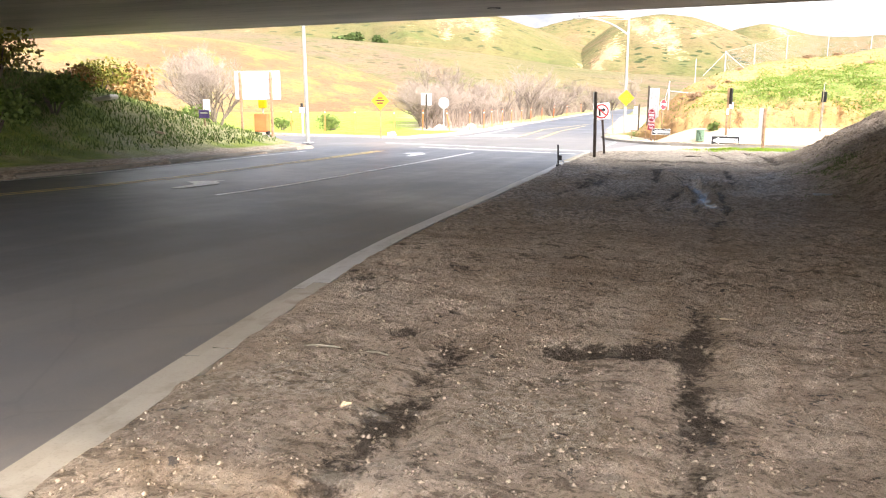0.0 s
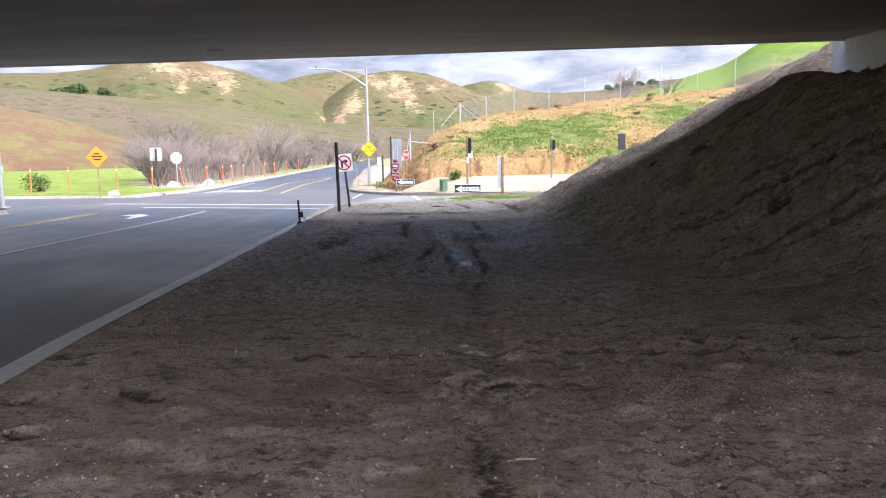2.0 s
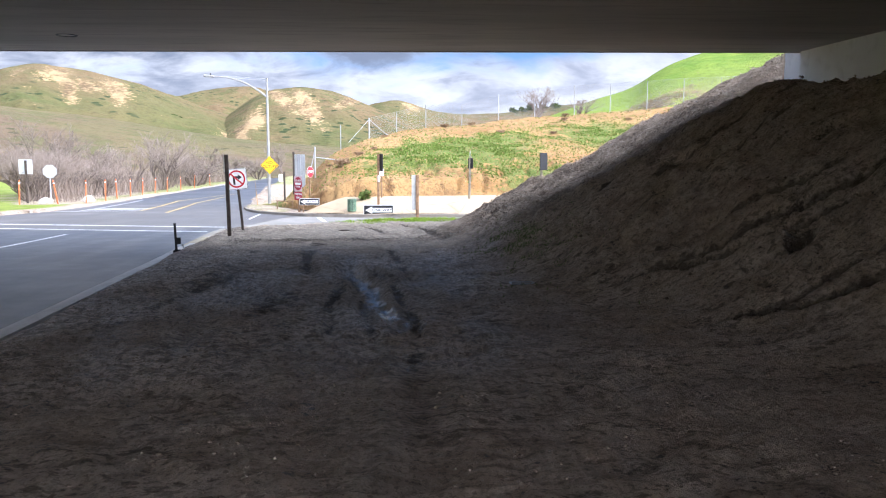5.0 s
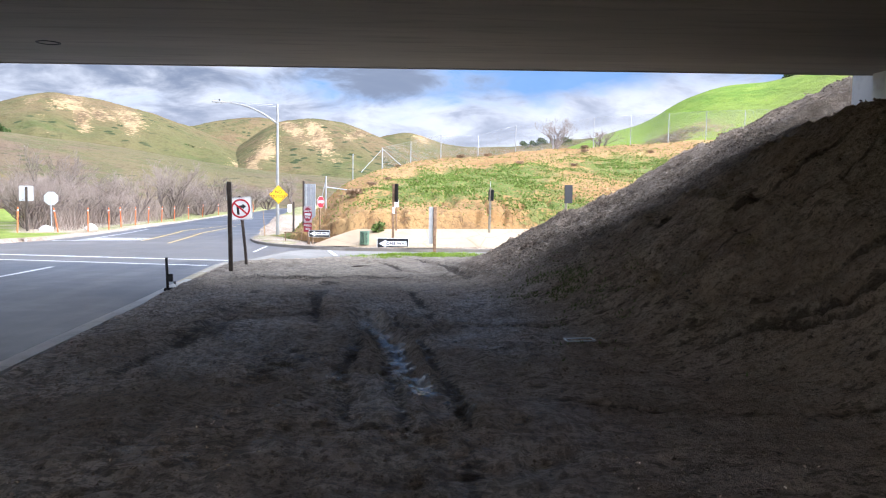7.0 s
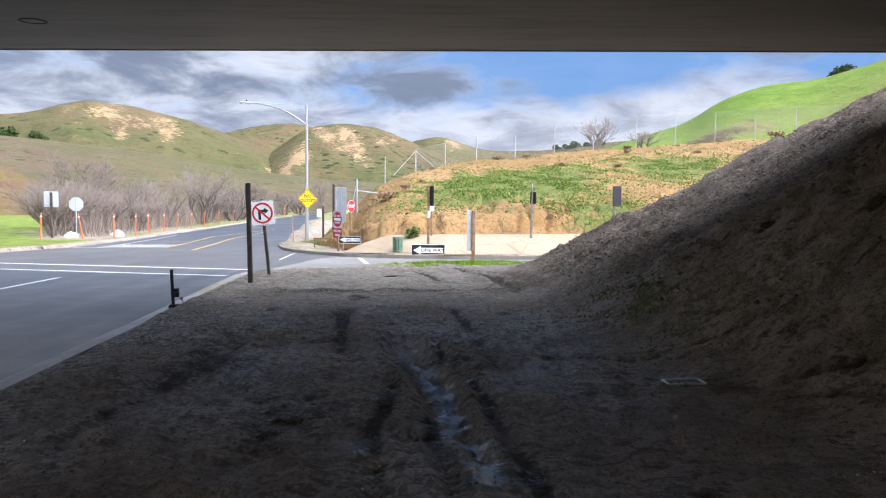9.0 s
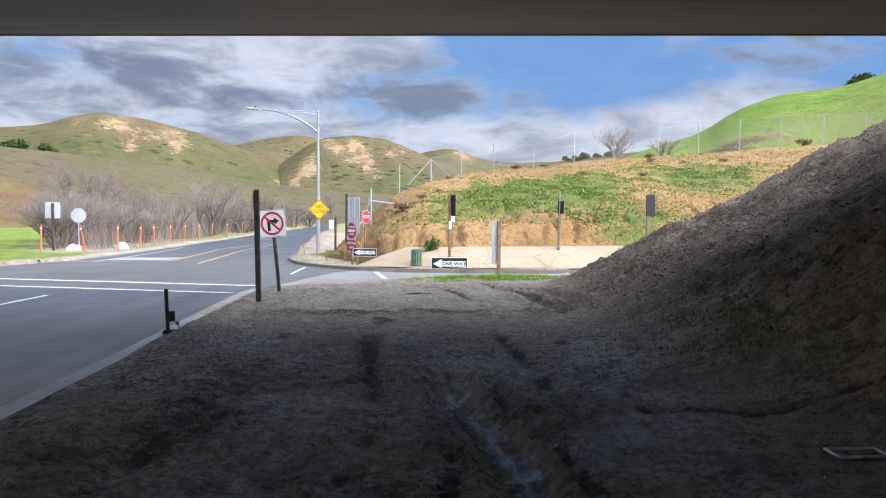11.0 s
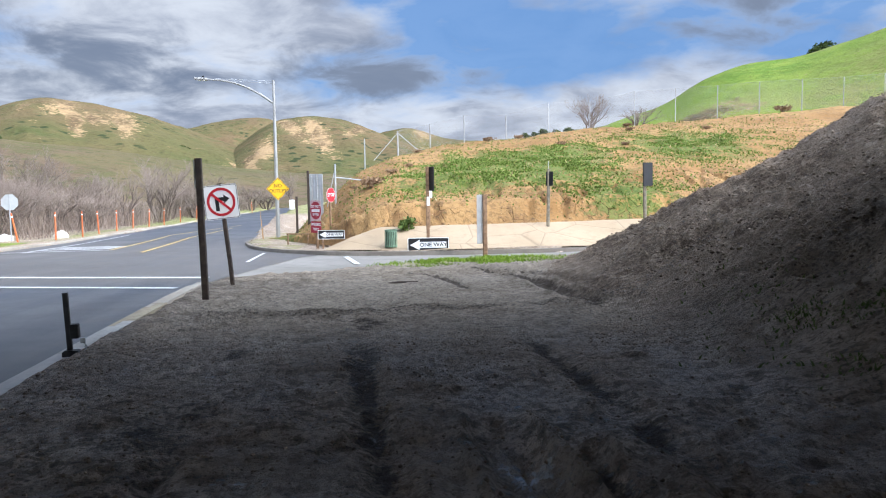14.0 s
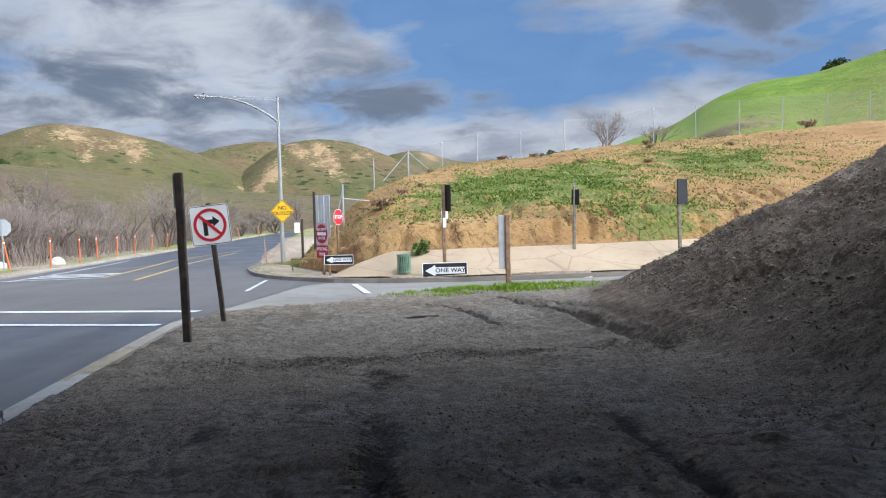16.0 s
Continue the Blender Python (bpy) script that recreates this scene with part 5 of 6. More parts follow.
g = thing("small_sign", -0.55, 41.5, float(road_z(np.float64(39.4))) + 0.62, "small white sign on a thin brown post", "traffic sign")
part("post", rough_post(0.06, 0.06, 1.35, 4), WOOD_B, g)
pn = part("panel", moved(plate(bmesh.new(), rrect(0.20, 0.32, 0.02), 0.004, -0.036), Matrix.Translation((0, 0, 1.27))), SIGN_W, g)
part("print_bar", boxm(0, -0.0375, 1.27, 0.10, 0.001, 0.02, bevel=0), SIGN_R, pn)

# white plank and brown post
x, y = 0.95, 38.25
g = thing("timber_post", x, y, -1.41, "brown weathered timber post carrying a pale grey plank", "post")
part("post", rough_post(0.13, 0.13, 1.83, 5), WOOD_B, g)
plank = part("plank", boxm(-0.155, 0.02, 1.10, 0.17, 0.04, 1.46, bevel=0.006), simple("pale_grey_paint", (0.46, 0.45, 0.43), 0.7, vary=0.12, scale=4), g, "flat pale grey plank")
part("strap", boxm(-0.155, -0.003, 0.93, 0.175, 0.006, 0.03, bevel=0), GALV, plank)
# posts with dark panels on the apron
g = thing("panel_post", 3.52, 41.55, float(road_z(np.float64(39.5))) + 0.70, "grey timber post with a small dark panel on top", "post", tilt=(0, 1))
part("post", rough_post(0.10, 0.10, 1.95, 6), WOOD_G, g)
part("dark_panel", moved(plate(bmesh.new(), rrect(0.26, 0.48, 0.02), 0.02), pose(0.01, -0.06, 1.62, 0, 0, -38)), SIGN_K, g, "small dark panel turned aside")
part("rod", tube(bmesh.new(), [(-0.02, 0, 1.9), (-0.02, 0, 2.22)], 0.012, 6), GALV, g)
g = thing("panel_post", 6.93, 41.6, float(road_z(np.float64(40.2))) + 0.66, "grey timber post with a tall dark panel", "post", tilt=(0, -1))
part("post", rough_post(0.10, 0.10, 2.15, 7), WOOD_G, g)
part("dark_panel", moved(plate(bmesh.new(), rrect(0.42, 0.80, 0.02), 0.03), pose(0.10, -0.07, 1.78, 0, 0, 25)), SIGN_K, g, "tall dark panel")

# litter bin of vertical slats
g = thing("litter_bin", -1.86, 39.98, float(road_z(np.float64(39.6))) + 0.20, "green slatted steel litter bin on the concrete apron", "litter bin")
part("liner", tube(bmesh.new(), [(0, 0, 0.02), (0, 0, 0.50)], 0.165, 20), BLACK, g)
for k in range(20):
    a = 2 * math.pi * k / 20
    part("slat", moved(boxm(0, 0, 0.28, 0.036, 0.010, 0.54, bevel=0.003), pose(0.195 * math.sin(a), -0.195 * math.cos(a), 0, 0, 0, math.degrees(a))), GREENMETAL, g)
for zz in (0.06, 0.52):
    part("hoop", moved(ring(bmesh.new(), 0.19, 0.175, 0.03, -0.015, n=28), pose(0, 0, zz, 90, 0, 0)), GREENMETAL, g)
part("rim", moved(ring(bmesh.new(), 0.21, 0.15, 0.02, -0.01, n=28), pose(0, 0, 0.56, 90, 0, 0)), GREENMETAL, g)

# island corner: wrong-way signs
zi = float(road_z(np.float64(42.6))) + 0.13
g = thing("do_not_enter_sign", -4.43, 42.55, zi, "faded red do-not-enter and wrong-way signs on one post", "traffic sign", rz=-48)
part("post", rough_post(0.08, 0.08, 1.66, 8), WOOD_B, g)
pn = part("panel", moved(plate(bmesh.new(), rrect(0.60, 0.70, 0.04), 0.004, -0.05), Matrix.Translation((0, 0, 1.30))), simple("faded_pink_white", (0.60, 0.42, 0.42), 0.5, vary=0.1), g, "faded square panel")
part("red_disc", moved(plate(bmesh.new(), ngon(36, 0.31), 0.001, -0.052), Matrix.Translation((0, 0, 1.30))), SIGN_FR, pn)
part("white_bar", boxm(0, -0.0535, 1.30, 0.46, 0.001, 0.10, bevel=0), SIGN_W, pn)
lettering("words", "DO NOT", 0.12, SIGN_W, pn, 0, -0.0535, 1.44)
lettering("words", "ENTER", 0.12, SIGN_W, pn, 0, -0.0535, 1.16)
pn = part("wrong_way_panel", moved(plate(bmesh.new(), rrect(0.60, 0.40, 0.03), 0.004, -0.05), Matrix.Translation((0, 0, 0.72))), SIGN_FR, g, "faded red rectangular panel")
lettering("words", "WRONG", 0.14, SIGN_W, pn, 0, -0.052, 0.81)
lettering("words", "WAY", 0.14, SIGN_W, pn, 0, -0.052, 0.64)
ow2 = one_way("one_way_sign", -3.92, 42.2, -0.94, 0.93, 0.31, "small black and white one-way sign on the corner", rz=-4)
part("post", rough_post(0.06, 0.06, 0.75, 9), WOOD_B, ow2).matrix_local = Matrix.Translation((-0.30, 0.045, -0.62))
g = thing("stop_sign", -4.15, 44.9, zi - 0.02, "red stop sign turned aside on a brown post", "traffic sign", rz=58)
part("post", rough_post(0.07, 0.07, 2.08, 10), WOOD_B, g)
pn = part("panel", moved(plate(bmesh.new(), ngon(8, 0.29, 22.5), 0.004, -0.05), Matrix.Translation((0, 0, 1.82))), SIGN_W, g)
part("red_field", moved(plate(bmesh.new(), ngon(8, 0.277, 22.5), 0.001, -0.052), Matrix.Translation((0, 0, 1.82))), SIGN_R, pn)
lettering("words", "STOP", 0.18, SIGN_W, pn, 0, -0.054, 1.82)
g = thing("small_sign", -6.0, 49.8, float(road_z(np.float64(49.8))) + 0.12, "dark post with a small white sign at the corner", "traffic sign")
part("post", rough_post(0.10, 0.10, 1.95, 11), WOOD_D, g)
part("panel", moved(plate(bmesh.new(), rrect(0.22, 0.42, 0.03), 0.004), pose(-0.2, -0.05, 1.6, 0, 0, 10)), SIGN_W, g)
g = thing("low_rail", -5.55, 46.2, float(road_z(np.float64(46.2))) + 0.12, "low rusty rail on two short legs at the kerb", "rail", rz=-14)
part("rail", boxm(0, 0, 0.40, 0.95, 0.04, 0.05), WOOD_B, g)
for s in (-0.42, 0.42):
    part("leg", boxm(s, 0, 0.15, 0.05, 0.05, 0.5), WOOD_B, g)

# ---- street lamps ----


def street_lamp(x, y, z, h, reach, rise, label, join):
    g = thing("street_lamp", x, y, z, label, "street lamp")
    part("pole", tube(bmesh.new(), [(0, 0, -0.3), (0, 0, 0), (0, 0, h)], [0.115, 0.10, 0.06], 14), POLE, g)
    part("base_plate", boxm(0, 0, 0.02, 0.42, 0.42, 0.05, bevel=0.01), GALV, g)
    pts = []
    for k in range(13):
        u = k / 12
        pts.append((-reach * u, 0, join + rise * (1 - (1 - u) ** 2.2)))
    part("arm", tube(bmesh.new(), pts, [0.06 - 0.025 * k / 12 for k in range(13)], 8), POLE, g)
    part("tie_rod", tube(bmesh.new(), [(0, 0, h - 0.15), (-reach * 0.62, 0, join + rise * 0.93)], 0.012, 6), GALV, g)
    part("tie_rod", tube(bmesh.new(), [(0, 0, h - 0.05), (-reach * 0.85, 0, join + rise * 1.03)], 0.012, 6), GALV, g)
    hx, hz = -reach - 0.22, join + rise + 0.02
    hd = part("lamp_head", moved(boxm(0, 0, 0, 0.62, 0.26, 0.12, bevel=0.035), pose(hx, 0, hz, 0, 4, 0)), POLE, g, "flat grey lamp head")
    part("lens", moved(boxm(0, 0, -0.068, 0.34, 0.18, 0.02, bevel=0.006), pose(hx, 0, hz, 0, 4, 0)), SIGN_W, hd)
    part("photocell", tube(bmesh.new(), [(hx + 0.1, 0, hz + 0.05), (hx + 0.1, 0, hz + 0.15)], 0.04, 8), BLACK, hd)
    return g


zl = float(road_z(np.float64(52.5))) + 0.12
street_lamp(-7.24, 52.5, zl, 7.45, 3.1, 1.15, "tall grey steel street lamp with a curved arm", 6.35)
street_lamp(-19.35, 32.6, -1.22, 9.4, 3.1, 1.15, "grey steel street lamp at the junction's far side", 8.2)
# sign on the lamp pole
g = thing("no_outlet_sign", -7.17, 52.36, 0.62, "yellow diamond no-outlet sign on a lamp pole", "traffic sign")
pn = part("panel", plate(bmesh.new(), [(0.535, 0), (0, 0.535), (-0.535, 0), (0, -0.535)], 0.004), SIGN_Y, g)
for s, rot in ((1, 45),):
    bm = bmesh.new()
    o, i_ = [(0.505, 0), (0, 0.505), (-0.505, 0), (0, -0.505)], [(0.475, 0), (0, 0.475), (-0.475, 0), (0, -0.475)]
    vo = [bm.verts.new((a, -0.0016, b)) for a, b in o]
    vi = [bm.verts.new((a, -0.0016, b)) for a, b in i_]
    for k in range(4):
        bm.faces.new((vo[k], vo[(k + 1) % 4], vi[(k + 1) % 4], vi[k]))
    part("border", bm, SIGN_K, pn)
lettering("words", "NO", 0.24, SIGN_K, pn, 0, -0.0025, 0.14)
lettering("words", "OUTLET", 0.22, SIGN_K, pn, 0, -0.0025, -0.10)
part("bracket", boxm(0, 0.03, 0, 0.10, 0.05, 0.5), GALV, g)

# ---- far side of the junction ----
g = thing("guide_sign", -26.5, 39.0, -1.5, "back of a wide white guide sign on two timber posts", "road sign", rz=6)
part("panel", moved(plate(bmesh.new(), rrect(2.9, 1.62, 0.05), 0.02, 0.08), Matrix.Translation((0.1, 0, 3.0))), simple("pale_sign_back", (0.47, 0.51, 0.55), 0.5, vary=0.06), g)
for s in (-0.96, 0.98):
    part("post", rough_post(0.15, 0.15, 3.75, 12), WOOD_B, g).matrix_local = Matrix.Translation((s, 0, 0))
for zz in (2.55, 3.35):
    part("stringer", boxm(0.1, 0.06, zz, 2.8, 0.03, 0.06), GALV, g)
g = thing("portable_sign", -27.1, 40.4, -1.45, "orange wheeled message unit behind the guide sign", "work sign", rz=10)
part("body", boxm(0, 0, 0.75, 0.85, 0.5, 1.1, bevel=0.06), DELIN, g)
part("display", boxm(0.1, 0, 1.85, 0.5, 0.2, 0.5, bevel=0.03), SIGN_Y, g)
part("mast", boxm(0.1, 0, 1.45, 0.08, 0.08, 0.5), GALV, g)
for s in (-0.35, 0.35):
    part("wheel", moved(tube(bmesh.new(), [(-0.06, 0, 0), (0.06, 0, 0)], 0.2, 14), Matrix.Translation((s, 0, 0.2))), BLACK, g)
g = thing("warning_sign", -19.57, 41.2, -1.42, "orange diamond work sign on a thin post", "traffic sign", rz=10)
part("post", boxm(0, 0, 0.85, 0.07, 0.05, 2.0), WOOD_B, g)
pn = part("panel", moved(plate(bmesh.new(), [(0.54, 0), (0, 0.54), (-0.54, 0), (0, -0.54)], 0.004, -0.04), Matrix.Translation((0, 0, 2.02))), SIGN_O, g)
for q, wq in ((0.16, 0.30), (0.02, 0.52), (-0.13, 0.36)):
    part("print_bar", boxm(0, -0.042, 2.02 + q, wq, 0.001, 0.075, bevel=0), SIGN_K, pn)
g = thing("meter_cabinet", -24.4, 40.6, -1.45, "small metal box on a post at the field edge", "utility box")
part("post", boxm(0, 0, 0.6, 0.10, 0.10, 1.5), GALV, g)
part("box", boxm(0, 0, 1.5, 0.32, 0.24, 0.34, bevel=0.02), GALV, g)
part("meter", tube(bmesh.new(), [(-0.02, 0, 1.66), (-0.02, 0, 1.9)], 0.08, 10), BLACK, g)
g = thing("sign_back", -23.1, 57.0, -2.1, "back of a pale rectangular sign on a timber post", "traffic sign", rz=12)
part("post", moved(rough_post(0.13, 0.13, 2.9, 13), Matrix.Translation((0.02, -0.15, 0))), WOOD_D, g)
part("panel", moved(plate(bmesh.new(), rrect(0.80, 0.92, 0.04), 0.005, -0.075), Matrix.Translation((0, 0, 2.5))), ALU, g)
g = thing("stop_sign", -21.65, 57.0, -2.05, "back of a grey octagonal stop sign on a steel post", "traffic sign", rz=8)
part("post", boxm(0, -0.03, 1.2, 0.06, 0.05, 2.7), GALV, g)
part("panel", moved(plate(bmesh.new(), ngon(8, 0.44, 22.5), 0.005, 0.0), Matrix.Translation((0, 0, 2.16))), ALU, g)
g = thing("small_sign", -25.35, 33.0, -0.9, "small white sign among the bushes", "traffic sign")
part("post", boxm(0, 0, 0.5, 0.06, 0.06, 1.5), WOOD_B, g)
part("panel", moved(plate(bmesh.new(), rrect(0.42, 0.62, 0.03), 0.004, -0.04), Matrix.Translation((0, 0, 1.4))), SIGN_W, g)
g = thing("yard_sign", -20.9, 27.0, gz(-20.9, 27.0), "small purple sign on a short stake", "sign")
part("stake", boxm(0, 0, 0.15, 0.04, 0.04, 0.6), WOOD_B, g)
pn = part("panel", plate(bmesh.new(), rrect(0.52, 0.34, 0.02), 0.006, -0.03), simple("purple_plastic", (0.16, 0.11, 0.34), 0.5), g)
pn.matrix_local = Matrix.Translation((0, 0, 0.50))
part("print_bar", boxm(0, -0.032, 0.04, 0.36, 0.001, 0.05, bevel=0), SIGN_W, pn)

# orange delineators and boulders along the far kerb


def delineator(x, y, z, lean):
    g = thing("delineator_post", x, y, z, "slim orange plastic delineator post beside the far kerb", "delineator", "delineators along the far kerb", tilt=(0, lean))
    part("stake", tube(bmesh.new(), [(0, 0, -0.15), (0, 0, 0.6), (0, 0, 1.45)], [0.045, 0.042, 0.04], 10), DELIN, g)
    part("cap", tube(bmesh.new(), [(0, 0, 1.45), (0, 0, 1.49)], [0.043, 0.025], 10), DELIN, g)
    part("reflective_band", moved(ring(bmesh.new(), 0.044, 0.036, 0.07, -0.035, n=14), pose(0, 0, 1.30, 90, 0, 0)), SIGN_W, g)
    return g


first = None
random.seed(5)
for dx, dy in ((-27.6, 44.5), (-25.3, 44.8), (-23.4, 45.4), (-20.9, 46.0), (-21.6, 52.5), (-20.6, 55.4), (-20.0, 58.4), (-20.1, 62.3), (-20.6, 66.2), (-20.9, 70.3), (-21.5, 75.5), (-22.0, 81.0), (-22.5, 87.0), (-22.9, 94.0), (-23.3, 102), (-23.4, 111), (-23.3, 121), (-22.6, 132)):
    lean = random.uniform(-3, 3) if dy != 55.4 else -9
    zz = float(road_z(np.float64(dy))) + 0.10
    if first is None:
        first = delineator(dx, dy, zz, lean)
    else:
        copy_thing(first, pose(dx, dy, zz, random.uniform(-2, 2), lean, random.uniform(0, 90)))


def boulder(x, y, z, sx, sy, sz, seed, label):
    bm = bmesh.new()
    bmesh.ops.create_icosphere(bm, subdivisions=4, radius=1.0)
    for v_ in bm.verts:
        c = v_.co
        k = 1 + 0.34 * noise.noise(c * 1.1 + Vector((seed, 0, 0))) + 0.14 * noise.noise(c * 3.1 + Vector((0, seed, 0)))
        v_.co = Vector((c.x * sx * k, c.y * sy * k, max(c.z, -0.35) * sz * k))
    for f in bm.faces:
        f.smooth = True
    ob = part("boulder", bm, ROCK)
    ob.location = (x, y, z)
    return tagged(ob, label, "boulder", "boulders by the far kerb")


boulder(-22.1, 57.2, -1.85, 0.42, 0.3, 0.30, 1, "rounded tan boulder half sunk beside a sign post")
boulder(-20.9, 61.2, -1.95, 0.42, 0.32, 0.33, 2, "pale whitish boulder near the orange posts")
boulder(-19.5, 42.6, -1.40, 0.3, 0.22, 0.18, 3, "small pale rock on the far corner")

# ---- chain-link fence on the mound ----
FENCE = simple("weathered_galvanised_wire", (0.36, 0.36, 0.36), 0.6, 0.2, 0.12, 5)
fence = tagged(new("chain_link_fence"), "tall galvanised chain-link fence along the mound's crest", "fence")
FX = [(-3.2, 56.6), (-1.42, 60.0), (0.5, 61.4), (2.65, 62.8), (5.45, 64.3), (8.37, 65.4), (11.5, 67.0), (15.1, 68.7), (18.4, 69.8), (21.8, 70.6), (25.2, 71.2), (28.7, 71.7), (32.2, 72.2), (35.8, 72.8), (39.5, 73.3), (43.2, 73.9)]
tops = []
for i, (fx, fy) in enumerate(FX):
    zb = float(mound_z(np.array([fx]), np.array([fy]))[0])
    ht = (1.6 if i == 0 else 1.45 if i < 3 else 1.7 if i < 5 else 1.95 if i < 7 else 2.35)
    if i == 1:
        ht = 1.5
    tops.append(Vector((fx, fy, zb + ht)))
    part("post", tube(bmesh.new(), [(fx, fy, zb - 0.5), (fx, fy, zb + ht)], 0.042 if i == 1 else 0.030, 8), FENCE, fence)
bm = bmesh.new()
for a, b in zip(tops[1:], tops[2:]):
    tube(bm, [a, b], 0.005, 5)
part("top_wire", bm, FENCE, fence)
bm = bmesh.new()
tube(bm, [tops[1] - Vector((0, 0, 0.1)), tops[1] + Vector((1.5, 0.6, -1.35))], 0.025, 6)
part("brace", bm, FENCE, fence)
bm = bmesh.new()
tube(bm, [tops[1] - Vector((0, 0, 0.1)), tops[1] + Vector((-1.35, -1.6, -1.7))], 0.016, 6)
part("brace", bm, FENCE, fence)
verts, faces = [], []


def wire(a, b, r):
    """A thin three-sided wire into the shared lists."""
    d = (b - a).normalized()
    s = d.orthogonal().normalized() * r
    t_ = d.cross(s)
    n0 = len(verts)
    for p in (a, b):
        for k in range(3):
            an = 2 * math.pi * k / 3
            verts.append(p + s * math.cos(an) + t_ * math.sin(an))
    for k in range(3):
        faces.append((n0 + k, n0 + (k + 1) % 3, n0 + 3 + (k + 1) % 3, n0 + 3 + k))


for i in range(1, len(FX) - 1):
    a, b = tops[i], tops[i + 1]
    H = 1.5 if i < 4 else 1.9 if i < 7 else 2.2
    L = (b - a).length
    n = int(L / 0.11)
    for s in (1, -1):
        for k in range(-int(H / 0.11), n + int(H / 0.11)):
            u0, u1 = k * 0.11, k * 0.11 + s * H
            z0, z1 = 0.0, H
            lo, hi = min(u0, u1), max(u0, u1)
            if hi <= 0 or lo >= L:
                continue
            p0, p1 = (u0, 0.0), (u1, H)
            # clip to the bay
            def at(u):
                return (u - u0) / (u1 - u0) * H
            ua, ub = sorted((max(0, min(L, u0)), max(0, min(L, u1))))
            q0, q1 = at(ua), at(ub)
            wire(a + (b - a) * (ua / L) - Vector((0, 0, H - q0)), a + (b - a) * (ub / L) - Vector((0, 0, H - q1)), 0.0026)
tagged(mesh_ob("wire_mesh", verts, faces, FENCE, fence), "galvanised wire mesh", kind="stuff")

# gate of steel panels at the mound's end
g = thing("steel_gate", -5.1, 49.7, -1.0, "grey corrugated steel gate panel with braced posts", "gate", rz=-20)
for k in range(5):
    part("panel_rib", boxm(-0.28 + 0.13 * k, 0.02 * (k % 2), 1.2, 0.12, 0.03, 2.1, bevel=0.01), GALV, g)
part("post", tube(bmesh.new(), [(-0.4, 0, -0.7), (-0.4, 0, 2.4)], 0.06, 10), WOOD_D, g)
part("post", tube(bmesh.new(), [(0.72, 0.4, -0.7), (0.72, 0.4, 2.68)], 0.04, 10), GALV, g)
part("brace", tube(bmesh.new(), [(0.72, 0.4, 2.5), (0.35, 0.3, 0.8)], 0.022, 6), GALV, g)
part("rail", tube(bmesh.new(), [(0.72, 0.4, 2.1), (1.9, 0.9, 1.95)], 0.025, 6), GALV, g)

# ---- plants ----


def plant_mat(name, a, b, rough=0.8):
    m = Mat(name, rough, spec=0.08)
    m.color(m.mix(m.island(), a, b))
    return m.m


BARK = simple("grey_bark", (0.15, 0.115, 0.092), 0.9, vary=0.3, scale=8)
TWIG = simple("pale_twigs", (0.235, 0.185, 0.15), 0.9, vary=0.3, scale=8)
LEAF_G = plant_mat("shrub_leaves", (0.07, 0.11, 0.03), (0.15, 0.20, 0.055))
LEAF_D = plant_mat("oak_leaves", (0.035, 0.055, 0.018), (0.07, 0.10, 0.03))
LEAF_Y = plant_mat("yellow_leaves", (0.36, 0.30, 0.06), (0.24, 0.27, 0.06))
LEAF_R = plant_mat("rusty_leaves", (0.34, 0.16, 0.06), (0.25, 0.20, 0.08))
GRASS = plant_mat("grass_blades", (0.13, 0.22, 0.025), (0.24, 0.34, 0.05))
WEED = plant_mat("weed_leaves", (0.085, 0.135, 0.025), (0.19, 0.25, 0.055))
DRY = plant_mat("dry_grass", (0.32, 0.24, 0.12), (0.42, 0.33, 0.18))


def bare_tree(seed, height, spread, trunks=4, depth=5, twig_r=0.006):
    """Trunk and limbs as one mesh, twigs as another; leafless."""
    rnd = random.Random(seed)
    limbs, twigs = bmesh.new(), ([], [])

    def tw(a, b, r):
        d = (b - a).normalized()
        s = d.orthogonal().normalized() * r
        t_ = d.cross(s)
        n0 = len(twigs[0])
        for p, q in ((a, 1.0), (b, 0.5)):
            for k in range(3):
                an = 2 * math.pi * k / 3
                twigs[0].append(p + (s * math.cos(an) + t_ * math.sin(an)) * q)
        for k in range(3):
            twigs[1].append((n0 + k, n0 + (k + 1) % 3, n0 + 3 + (k + 1) % 3, n0 + 3 + k))

    def grow(p, d, length, r, level):
        mid = p + d * length * 0.5 + Vector((rnd.uniform(-1, 1), rnd.uniform(-1, 1), rnd.uniform(-0.3, 0.6))) * length * 0.08
        e = p + d * length + Vector((0, 0, 0.04 * length))
        if level < 3:
            tube(limbs, [p, mid, e], [r, r * 0.85, r * 0.66], 6 if level < 2 else 5)
        else:
            tw(p, mid, max(r, twig_r))
            tw(mid, e, max(r * 0.8, twig_r * 0.8))
        if level >= depth:
            return
        for k in range(rnd.choice((2, 3, 3)) if level else 4):
            f = rnd.uniform(0.45, 1.0)
            q = p + (e - p) * f
            nd = (d + Vector((rnd.uniform(-1, 1), rnd.uniform(-1, 1), rnd.uniform(-0.25, 0.75))) * (0.75 * spread)).normalized()
            grow(q, nd, length * rnd.uniform(0.58, 0.8), r * (0.62 if level < 2 else 0.5) * (1.1 - 0.3 * f), level + 1)

    for k in range(trunks):
        a = rnd.uniform(0, 2 * math.pi)
        d = Vector((math.cos(a) * 0.45 * spread, math.sin(a) * 0.45 * spread, 1)).normalized()
        grow(Vector((math.cos(a) * 0.15, math.sin(a) * 0.15, -0.2)), d, height * 0.34, height * 0.019, 0)
    return limbs, twigs


